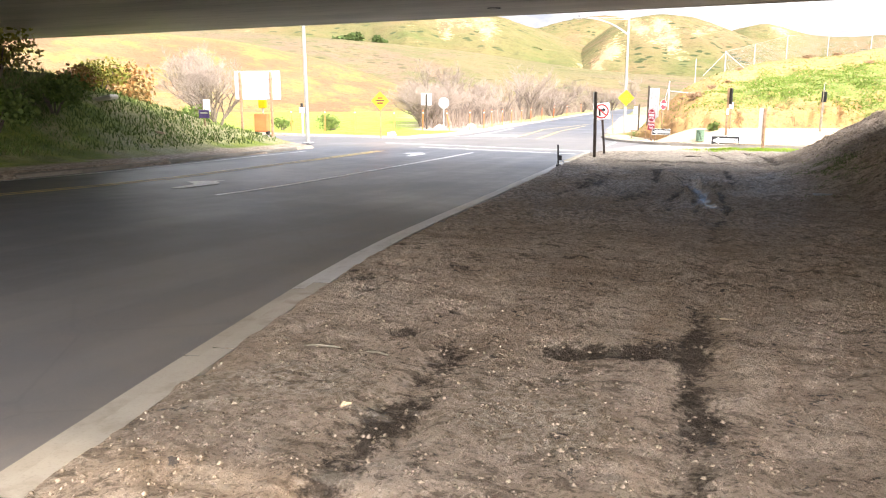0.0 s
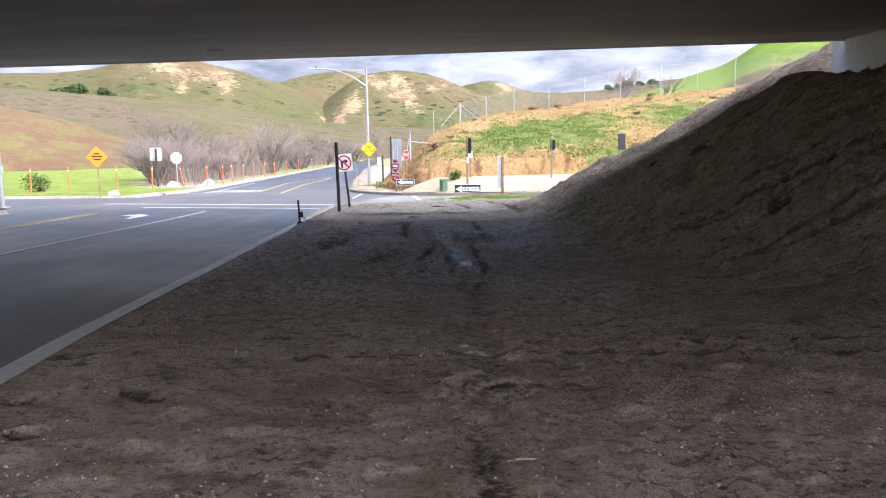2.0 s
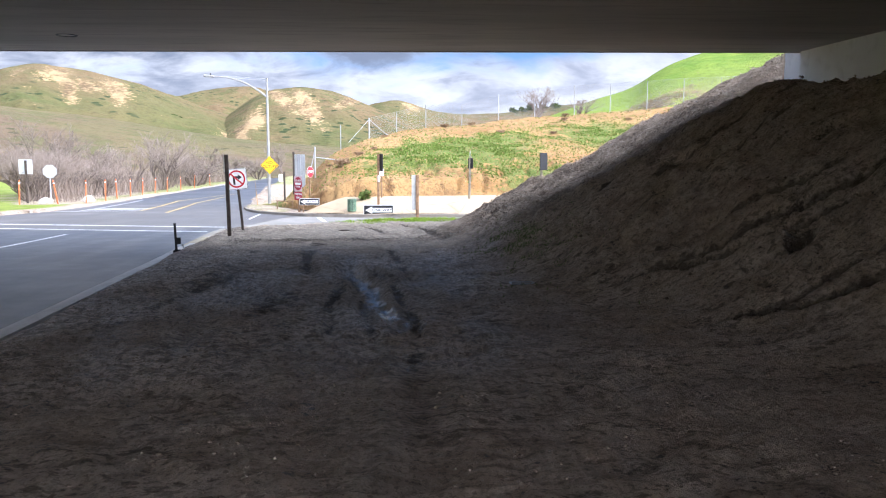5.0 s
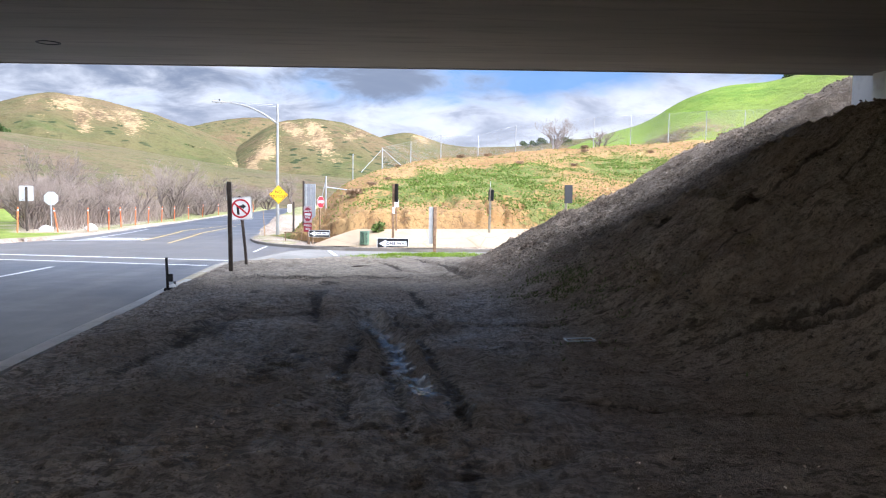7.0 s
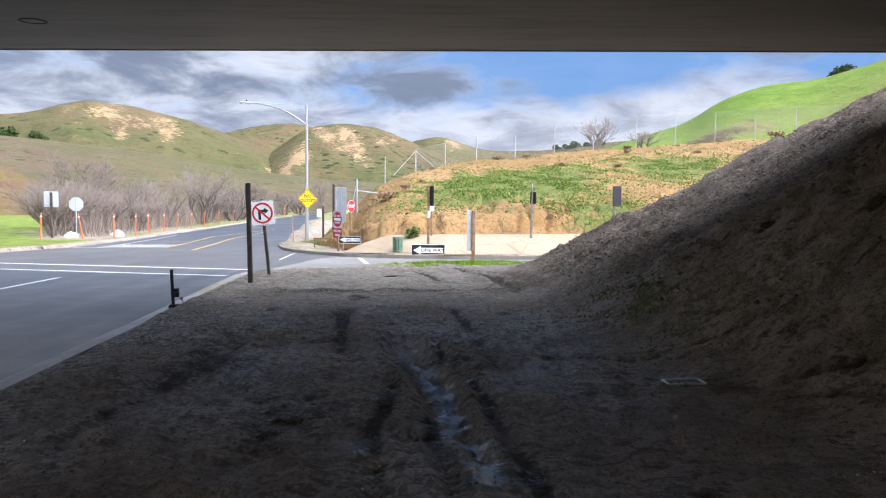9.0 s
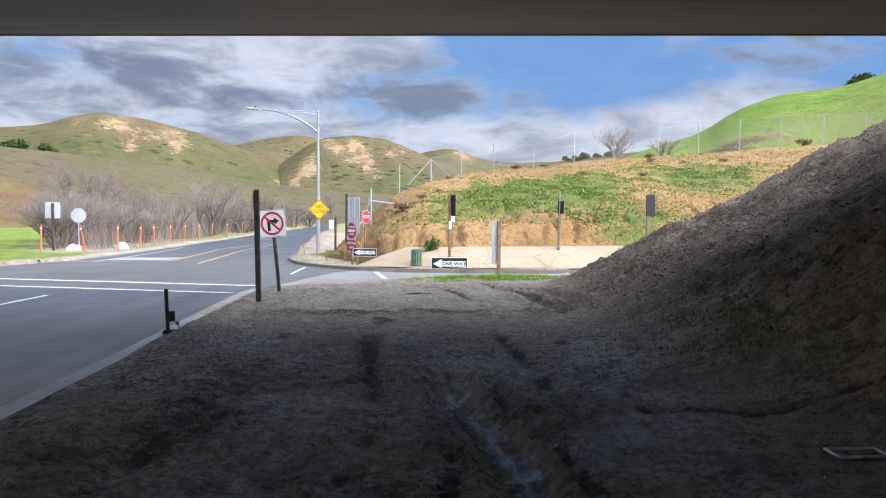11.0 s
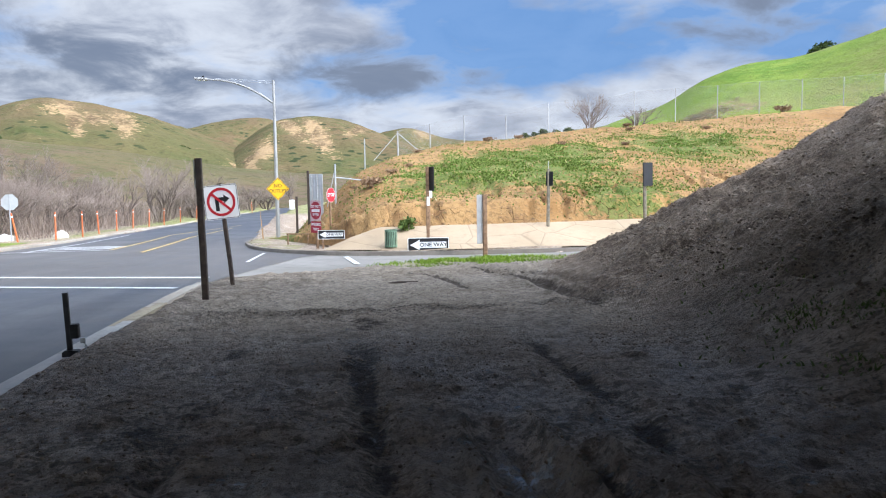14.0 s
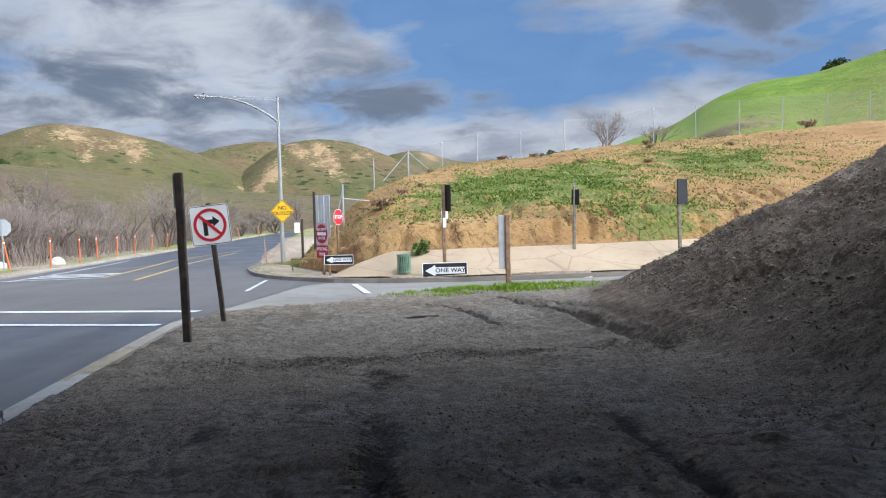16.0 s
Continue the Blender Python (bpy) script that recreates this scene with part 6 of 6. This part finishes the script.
def tree_thing(x, y, z, seed, height, spread, label, trunks=4, depth=5, twig_r=0.006, group="", twig_mat=None):
    limbs, (tv, tf) = bare_tree(seed, height, spread, trunks, depth, twig_r)
    g = thing("bare_tree", x, y, z, label, "tree", group, rz=seed * 47 % 360)
    part("trunk", limbs, BARK, g)
    mesh_ob("twig_spray", tv, tf, twig_mat or TWIG, g)
    return g


TL = "leafless grey multi-stemmed tree in the roadside thicket"
kinds = [tree_thing(-25.6, 62.5, -2.2, 1, 5.0, 1.25, TL, 5, 5, 0.010, "roadside thicket trees"),
         tree_thing(-24.9, 68.0, -2.35, 2, 4.4, 1.1, TL, 6, 5, 0.010, "roadside thicket trees"),
         tree_thing(-26.0, 76.0, -2.5, 3, 5.6, 0.95, TL, 3, 5, 0.011, "roadside thicket trees"),
         tree_thing(-24.0, 59.5, -2.1, 4, 5.2, 1.4, TL, 7, 5, 0.009, "roadside thicket trees"),
         tree_thing(-25.2, 84.0, -2.6, 5, 5.4, 0.8, TL, 2, 5, 0.012, "roadside thicket trees")]
random.seed(11)
for k, (tx, ty) in enumerate(((-31.5, 64), (-27.6, 65.5), (-28.5, 71), (-32, 76), (-28.2, 80), (-26.4, 90.5), (-30.5, 92), (-26.0, 99), (-28.5, 107), (-25.5, 114), (-29, 121), (-36, 67), (-37, 82), (-25.0, 130), (-22.5, 145), (-33.0, 101), (-20.0, 162), (-33, 70), (-23.8, 73), (-27.0, 118), (-24.0, 139), (-24.6, 65.2), (-29.8, 67.2), (-26.2, 71.6), (-30.0, 75.0), (-25.9, 80.2), (-28.0, 86.0), (-24.9, 94.5), (-26.6, 103.5), (-24.9, 108.5), (-34.5, 73.0))):
    tx = max(tx, -0.405 * ty + 0.6 * (k % 3))
    c = copy_thing(kinds[(k * 3 + 1) % 5], pose(tx, ty, float(road_z(np.float64(ty))) + 0.02, 0, 0, random.uniform(0, 360)))
    s = random.uniform(0.7, 1.25) * (1 + 0.004 * (ty - 60))
    c.scale = (s * random.uniform(0.9, 1.25), s * random.uniform(0.9, 1.25), s * random.uniform(0.75, 1.05))
tree_thing(12.6, 71.5, float(mound_z(np.array([12.6]), np.array([67.5]))[0]) - 0.3, 7, 4.9, 1.3, "pale leafless tree behind the chain-link fence", 3, 5, 0.008)
big = tree_thing(-40.0, 52.0, -1.6, 9, 7.5, 1.1, "large pale bare tree beyond the roadside bank", 4, 6, 0.014)
copy_thing(big, pose(-33.5, 44.5, -1.5, 0, 0, 120)).scale = (0.8, 0.8, 0.75)
copy_thing(big, pose(-48.0, 60.0, -1.5, 0, 0, 210))
copy_thing(kinds[2], pose(17.3, 74.5, 4.2, 0, 8, 40)).scale = (0.8, 0.8, 0.45)


def leaves(rnd, n, cx, cy, cz, rx, ry, rz_, size, lo=0.35):
    """Small folded leaves spread through a ragged oval."""
    V, F = [], []
    lobes = [(rnd.uniform(-0.55, 0.55), rnd.uniform(-0.55, 0.55), rnd.uniform(-0.2, 0.6), rnd.uniform(0.35, 0.62)) for _ in range(9)]
    for _ in range(n):
        lx_, ly_, lz_, lr = rnd.choice(lobes)
        d = Vector((rnd.gauss(0, 1), rnd.gauss(0, 1), rnd.gauss(0, 1))).normalized() * lr * rnd.uniform(lo, 1.0) ** 0.5
        p = Vector((cx + (lx_ + d.x) * rx, cy + (ly_ + d.y) * ry, max(cz - rz_ * 0.6, cz + (lz_ + d.z) * rz_)))
        s = size * rnd.uniform(0.6, 1.4)
        a = Vector((rnd.uniform(-1, 1), rnd.uniform(-1, 1), rnd.uniform(-0.4, 1))).normalized() * s
        b = a.orthogonal().normalized() * s * 0.42
        b = Matrix.Rotation(rnd.uniform(0, 6.28), 3, a.normalized()) @ b
        n0 = len(V)
        V += [p, p + a * 0.5 + b, p + a, p + a * 0.5 - b]
        F.append((n0, n0 + 1, n0 + 2, n0 + 3))
    return V, F


def shrub(x, y, z, rx, rz_, n, size, mat, seed, label, stems=6, name="shrub", cat="shrub"):
    rnd = random.Random(seed)
    g = thing(name, x, y, z, label, cat)
    bm = bmesh.new()
    for k in range(stems):
        a = 2 * math.pi * k / stems + rnd.uniform(-0.4, 0.4)
        tip = Vector((math.cos(a) * rx * rnd.uniform(0.3, 0.7), math.sin(a) * rx * rnd.uniform(0.3, 0.7), rz_ * rnd.uniform(0.9, 1.5)))
        tube(bm, [(0, 0, -0.15), tip * 0.5 + Vector((0, 0, 0.05)), tip], [0.03 + rz_ * 0.012, 0.02 + rz_ * 0.008, 0.006], 5)
    part("stems", bm, BARK, g)
    V, F = leaves(rnd, n, 0, 0, rz_ * 0.75, rx, rx, rz_, size)
    mesh_ob("crown", V, F, mat, g)
    return g


shrub(-20.9, 17.2, gz(-20.9, 17.2), 1.1, 0.75, 1500, 0.13, LEAF_G, 1, "dense dark green shrub on the planted bank")
shrub(-22.0, 20.4, gz(-22.0, 20.4), 1.2, 0.8, 1500, 0.13, LEAF_G, 2, "green leafy shrub on the shaded bank")
shrub(-23.4, 16.0, gz(-23.4, 16.0), 1.6, 1.2, 1700, 0.15, LEAF_Y, 3, "tall yellow-green bush high on the bank")
shrub(-25.0, 25.6, gz(-25.0, 25.6), 1.2, 0.9, 1300, 0.13, LEAF_Y, 4, "yellow-green bush on the bank")
shrub(-27.0, 29.0, gz(-27.0, 29.0), 1.3, 0.9, 1300, 0.13, LEAF_R, 5, "rusty orange bush at the bank's end")
shrub(-25.6, 32.0, -1.1, 1.1, 0.9, 1300, 0.13, LEAF_G, 6, "rounded green bush near a small white sign")
shrub(-30.3, 33.0, -1.0, 2.2, 2.1, 1800, 0.2, LEAF_R, 7, "large straw-coloured willow bush", 9)
shrub(-23.6, 23.0, gz(-23.6, 23.0), 1.0, 0.6, 900, 0.12, LEAF_R, 8, "low rusty bush on the bank")
shrub(-26.2, 47.5, -1.7, 0.95, 0.75, 900, 0.12, LEAF_G, 9, "small green bush at the field edge")
shrub(-29.5, 46.5, -1.7, 0.7, 0.6, 600, 0.11, LEAF_G, 10, "small green bush at the field edge")
shrub(-1.35, 41.35, float(road_z(np.float64(39.5))) + 0.55, 0.32, 0.30, 260, 0.12, LEAF_G, 11, "small spiky green plant behind the litter bin", 5)
shrub(-21.3, 14.2, gz(-21.3, 14.2), 1.0, 0.7, 1100, 0.12, LEAF_G, 12, "dense dark green shrub on the planted bank")
shrub(-24.5, 20.5, gz(-24.5, 20.5), 1.3, 1.0, 1300, 0.14, LEAF_Y, 13, "tall yellow-green bush high on the bank")


def along(az, r, up):
    """A spot on the far hills by bearing and range from the junction."""
    return (-1.9 + r * math.sin(radians(az)), 17.4 + r * math.cos(radians(az)), 0.7 + r * math.tan(radians(up)))


ox, oy, oz = along(30.0, 148, 7.75)
shrub(ox, oy, oz, 2.6, 1.7, 1300, 0.45, LEAF_D, 20, "dark green oak on the grassy hilltop", 5, "oak_tree", "tree")
random.seed(21)
dark_bush = None
for az, r, up in ((-24.8, 395, 4.35), (-19.9, 350, 3.0), (-19.3, 352, 2.85), (-18.9, 348, 2.75), (-18.3, 345, 2.65), (-20.4, 352, 3.15), (-15.4, 330, 2.2), (-14.9, 325, 2.1), (-16, 330, 2.3), (-4.6, 320, 1.5), (-4.2, 322, 1.5), (-6.6, 330, 1.6), (-3.6, 318, 1.35), (-26.5, 300, 3.4), (-28.5, 300, 3.5), (-30, 280, 3.0),
                  (9.9, 520, 3.35), (10.6, 520, 3.4), (11.2, 520, 3.5), (12.1, 520, 3.6), (13, 520, 3.65), (-27.5, 200, 1.9), (-26, 205, 1.7), (-33, 200, 2.4), (-21.5, 195, 1.3)):
    px, py, pz = along(az, r, up)
    s = r / 330 * random.uniform(0.8, 1.3) * (0.45 if az > 0 else 1.0)
    if dark_bush is None:
        dark_bush = shrub(px, py, pz - 1.5, 4.2, 2.6, 700, 1.1, LEAF_D, 30, "dark oak scrub clump on the hillside", 4, "oak_scrub", "tree")
        tagged(dark_bush, group="oak scrub on the hills")
    else:
        copy_thing(dark_bush, pose(px, py, pz - 1.5, 0, 0, random.uniform(0, 360))).scale = (s, s, s * random.uniform(0.7, 1.0))

# dead brown scrub on the mound
first = None
for k, (mx, mu, ms) in enumerate(((-2.6, 0.30, 0.5), (-1.8, 0.42, 0.45), (-3.4, 0.50, 0.4), (-1.0, 0.55, 0.35), (7.2, 0.62, 0.45), (10.6, 0.55, 0.4), (12.8, 0.78, 0.5), (13.6, 0.9, 0.55), (4.0, 0.93, 0.6), (6.0, 0.95, 0.5), (1.6, 0.10, 0.35), (17.5, 0.7, 0.45), (-0.4, 0.80, 0.4), (26.5, 0.97, 1.0))):
    my = float(mound_foot(np.array([mx]))[0] * (1 - mu) + crest_y(np.array([mx]))[0] * mu)
    mz = float(mound_z(np.array([mx]), np.array([my]))[0])
    if first is None:
        first = shrub(mx, my, mz, 0.5, 0.22, 420, 0.10, plant_mat("dead_scrub", (0.18, 0.115, 0.07), (0.32, 0.215, 0.13)), 60, "low dead brown scrub on the earth mound", 5)
        tagged(first, group="dead scrub on the mound")
    else:
        copy_thing(first, pose(mx, my, mz, 0, 0, 40 * k)).scale = (ms * 1.3, ms * 1.3, ms * 1.2)

# ---- grass, weeds, clods and litter ----


def blades(name, pts, h, w, mat, label, seed, bend=0.5):
    rnd = random.Random(seed)
    V, F = [], []
    for x, y, z in pts:
        hh = h * rnd.uniform(0.5, 1.3)
        a = rnd.uniform(0, 2 * math.pi)
        s = Vector((math.cos(a), math.sin(a), 0)) * w * rnd.uniform(0.7, 1.3)
        l = Vector((rnd.uniform(-1, 1), rnd.uniform(-1, 1), 0)) * hh * bend
        p = Vector((x, y, z - 0.01))
        n0 = len(V)
        V += [p - s, p + s, p + s * 0.7 + l * 0.4 + Vector((0, 0, hh * 0.6)), p - s * 0.7 + l * 0.4 + Vector((0, 0, hh * 0.6)), p + l + Vector((0, 0, hh))]
        F += [(n0, n0 + 1, n0 + 2, n0 + 3), (n0 + 3, n0 + 2, n0 + 4)]
    return tagged(mesh_ob(name, V, F, mat), label, "grass", kind="stuff")


def scatter(n, seed, test, x0, x1, y0, y1, zf):
    r = np.random.RandomState(seed)
    X, Y = r.uniform(x0, x1, n), r.uniform(y0, y1, n)
    k = test(X, Y) > r.uniform(0, 1, n)
    X, Y = X[k], Y[k]
    return np.stack([X, Y, zf(X, Y)], 1)


pts = scatter(62000, 1, lambda x, y: np.exp(-((x + 0.2) / 1.7) ** 2 - ((y - 35.4 - 0.15 * x) / 0.9) ** 2) * sstep(vnoise(x * 2.2, y * 2.2, 98), 0.1, 0.5) * (y < ramp_near(x) - 0.02), -3, 4, 34, 38, ground_z)
blades("grass_verge", pts, 0.085, 0.010, GRASS, "strip of short bright green grass at the verge", 2, 1.0)
pts = scatter(34000, 3, lambda x, y: np.exp(-((x - 2.15) / 0.6) ** 2 - ((y - 20.6) / 2.4) ** 2) * sstep(vnoise(x * 2.5, y * 2.5, 3), 0.35, 0.8), 0.6, 5, 15, 27, ground_z)
blades("verge_weeds", pts, 0.05, 0.011, plant_mat("dark_weed_leaves", (0.12, 0.16, 0.05), (0.20, 0.25, 0.09)), "patch of low green weeds at the slope's foot", 4, 0.9)


def mound_green(x, y):
    u = (y - mound_foot(x)) / (crest_y(x) - mound_foot(x))
    a = np.exp(-((x - 3.8 - 4.0 * (u - 0.4)) / 5.2) ** 4 - ((u - 0.38) / 0.25) ** 4)
    a = np.maximum(a, 0.7 * np.exp(-((x - 14) / 5) ** 2 - ((u - 0.5) / 0.2) ** 2))
    a = np.maximum(a, 0.9 * np.exp(-((x - 7.2) / 2.4) ** 2 - ((u - 0.08) / 0.09) ** 2))
    return (a * sstep(fbm(x * 0.8, y * 0.8, 4, 91), -0.35, 0.25) + 0.03) * (u > 0.02) * (u < 1)


pts = scatter(230000, 5, mound_green, -6, 26, 42, 70, mound_z)
blades("mound_weeds", pts, 0.075, 0.035, WEED, "patches of low green weeds on the earth mound", 6, 1.1)
pts = scatter(6000, 7, lambda x, y: 0.30 * ((y - mound_foot(x)) / (crest_y(x) - mound_foot(x)) > 0.05) + 0 * x, -6, 26, 42, 70, mound_z)
blades("mound_dry_tufts", pts, 0.12, 0.03, DRY, "dry straw tufts on the earth mound", 8, 1.1)
pts = scatter(42000, 11, lambda x, y: (x < left_x(y) - 2.4) * (x > left_x(y) - 15) * (x > -0.41 * y) * (0.15 + 0.85 * sstep(fbm(x * 0.25, y * 0.25, 3, 97), -0.35, 0.2)), -40, -18, 56, 150, lambda x, y: road_z(y) + 0.1)
blades("thicket_brush", pts, 1.55, 0.012, plant_mat("bare_brush", (0.17, 0.125, 0.10), (0.33, 0.265, 0.215)), "tangle of leafless brown brush between the trees", 12, 0.55)
pts = scatter(26000, 9, lambda x, y: 0.9 * sstep(-18.9 - x, 0, 0.8) * (0.35 + vnoise(x, y, 5)), -27, -18.6, 6, 30, ground_z)
blades("bank_grass", pts, 0.14, 0.022, LEAF_G, "rough green grass on the planted bank", 10, 0.8)


def clods(name, n, seed, test, x0, x1, y0, y1, zf, lo, hi, mat, label):
    """Loose clods and stones: small uneven octahedra joined into one sheet of litter."""
    P = scatter(n, seed, test, x0, x1, y0, y1, zf)
    r = np.random.RandomState(seed + 100)
    m_ = len(P)
    s = lo * (hi / lo) ** (r.uniform(0, 1, m_) ** 2.2)
    base = np.array([(1, 0, 0), (0, 1, 0), (-1, 0, 0), (0, -1, 0), (0, 0, 0.75), (0, 0, -0.5)], dtype=float)
    V = base[None] * s[:, None, None] * r.uniform(0.6, 1.25, (m_, 6, 1))
    a = r.uniform(0, 2 * np.pi, m_)
    c, si = np.cos(a)[:, None], np.sin(a)[:, None]
    X = V[..., 0] * c - V[..., 1] * si
    Y = V[..., 0] * si + V[..., 1] * c
    V = np.stack([X + P[:, 0:1], Y + P[:, 1:2], V[..., 2] + P[:, 2:3] + s[:, None] * 0.15], -1).reshape(-1, 3)
    f = np.array([(0, 1, 4), (1, 2, 4), (2, 3, 4), (3, 0, 4), (1, 0, 5), (2, 1, 5), (3, 2, 5), (0, 3, 5)])
    F = (f[None] + 6 * np.arange(m_)[:, None, None]).reshape(-1, 3)
    me = bpy.data.meshes.new(name)
    me.vertices.add(len(V))
    me.vertices.foreach_set("co", V.astype(np.float32).ravel())
    me.loops.add(F.size)
    me.loops.foreach_set("vertex_index", F.ravel().astype(np.int32))
    me.polygons.add(len(F))
    me.polygons.foreach_set("loop_start", np.arange(0, F.size, 3, dtype=np.int32))
    me.polygons.foreach_set("loop_total", np.full(len(F), 3, dtype=np.int32))
    me.materials.append(mat)
    me.update(calc_edges=True)
    return tagged(new(name, me), label, "stones", kind="stuff")


CLOD = plant_mat("earth_clods", (0.17, 0.13, 0.095), (0.37, 0.29, 0.215), 0.9)
SOIL = plant_mat("damp_clods", (0.10, 0.075, 0.054), (0.40, 0.315, 0.235), 0.9)
GREYSOIL = plant_mat("drying_clods", (0.11, 0.092, 0.076), (0.31, 0.272, 0.23), 0.9)
PEBBLE = plant_mat("pale_pebbles", (0.20, 0.17, 0.135), (0.35, 0.305, 0.25), 0.85)


def on_pad(x, y):
    return (x > kerb_x(y) + 0.25) * (y < ramp_near(np.maximum(x, -6)) - 0.1) * (0.25 + 0.75 * sstep(fbm(x * 0.9, y * 0.9, 3, 95), -0.2, 0.4))


clods("loose_clods", 30000, 21, on_pad, -4.5, 3.5, 1.6, 7.5, ground_z, 0.003, 0.02, CLOD, "loose earth clods scattered over the dirt")
clods("verge_clods", 50000, 22, on_pad, -6, 4.5, 7.5, 24, ground_z, 0.004, 0.022, CLOD, "loose earth clods scattered over the dirt")
clods("slope_clods", 60000, 23, lambda x, y: 0.75 * sstep(bank_height(x, y), 0.1, 0.6) * (0.25 + 0.75 * sstep(y, 17, 24)), 2, 11.5, 8, 37, ground_z, 0.006, 0.045, SOIL, "crumbling clods on the fill slope")
clods("damp_clods", 30000, 28, on_pad, -6, 4.5, 23, 34, ground_z, 0.003, 0.013, GREYSOIL, "dark damp clods on the open dirt")
clods("slope_stones", 15000, 24, lambda x, y: 0.8 * sstep(bank_height(x, y), 0.1, 0.6), 2, 11, 12, 37, ground_z, 0.005, 0.022, PEBBLE, "pale stones on the fill slope")
clods("berm_stones", 11000, 29, lambda x, y: np.exp(-((y - 26.13 - 0.11 * (x + 1)) / 0.22) ** 2), -4.3, 3, 25.2, 27.6, ground_z, 0.006, 0.02, PEBBLE, "pale stones along a low ridge across the dirt")
clods("fine_pebbles", 1500, 31, on_pad, -4.5, 3.5, 1.6, 8, ground_z, 0.002, 0.009, PEBBLE, "fine pale pebbles on the dirt")
clods("pebbles", 4200, 25, on_pad, -5.5, 4, 8, 33, ground_z, 0.004, 0.015, PEBBLE, "pale pebbles on the dirt")
clods("berm_clods", 16000, 26, lambda x, y: np.exp(-((y - 26.13 - 0.11 * (x + 1)) / 0.25) ** 2), -4.3, 3, 25.2, 27.6, ground_z, 0.006, 0.024, GREYSOIL, "loose clods along a low ridge across the dirt")
clods("mound_clods", 26000, 27, lambda x, y: 0.8 * (y > mound_foot(x) + 0.1) + 0 * x, -6, 24, 41.5, 66, mound_z, 0.015, 0.06, plant_mat("ochre_clods", (0.28, 0.17, 0.08), (0.43, 0.29, 0.15), 0.95), "ochre clods on the earth mound")


def stick(x, y, length, rz, mat, label, w=0.014, name="stick", cat="stick"):
    g_ = gz(x, y)
    bm = tube(bmesh.new(), [(-length / 2, 0, 0), (-length * 0.1, 0.012, 0.006), (length / 2, 0, 0.002)], [w * 0.6, w, w * 0.5], 6)
    ob = part(name, bm, mat)
    ob.matrix_world = pose(x, y, g_ + w, 0, 0, rz)
    return tagged(ob, label, cat)


PALEWOOD = simple("split_pale_wood", (0.55, 0.42, 0.27), 0.8, vary=0.15, scale=10)
stick(0.0, 5.95, 0.20, 4, PALEWOOD, "pale splinter of wood lying on the dirt", 0.007)
stick(-2.4, 4.12, 0.24, 10, WOOD_G, "flat grey wood fragment in the dirt", 0.009)
stick(-2.05, 4.2, 0.16, -6, WOOD_G, "flat grey wood fragment in the dirt", 0.009)
stick(-1.75, 3.22, 0.06, 60, PALEWOOD, "short stub of pale wood on the dirt", 0.014)
stick(-1.62, 30.2, 0.60, 12, WOOD_D, "dark stick lying across the dirt", 0.022)
stick(-20.4, 23.6, 1.0, -25, PALEWOOD, "pale log at the bank's foot", 0.06, "log", "log")
# wire frame, a flat grey slab, the bottle by the kerb
x, y = 1.65, 17.35
g = thing("metal_frame", x, y, gz(x, y) + 0.085, "thin bright metal frame lying flat on the dirt", "metal frame", rz=4)
for a, b in (((-0.18, -0.09), (0.18, -0.09)), ((-0.18, 0.09), (0.18, 0.09)), ((-0.18, -0.09), (-0.18, 0.09)), ((0.18, -0.09), (0.18, 0.09))):
    part("bar", tube(bmesh.new(), [(*a, 0.0), (*b, 0.0)], 0.011, 6), GALV, g)
ob = part("stone_slab", boxm(0, 0, 0, 1.1, 0.7, 0.16, bevel=0.05), ROCK)
ob.matrix_world = pose(-23.0, 23.6, gz(-23.0, 23.6) + 0.02, 0, -12, 20)
tagged(ob, "flat grey slab of rock on the bank", "rock")
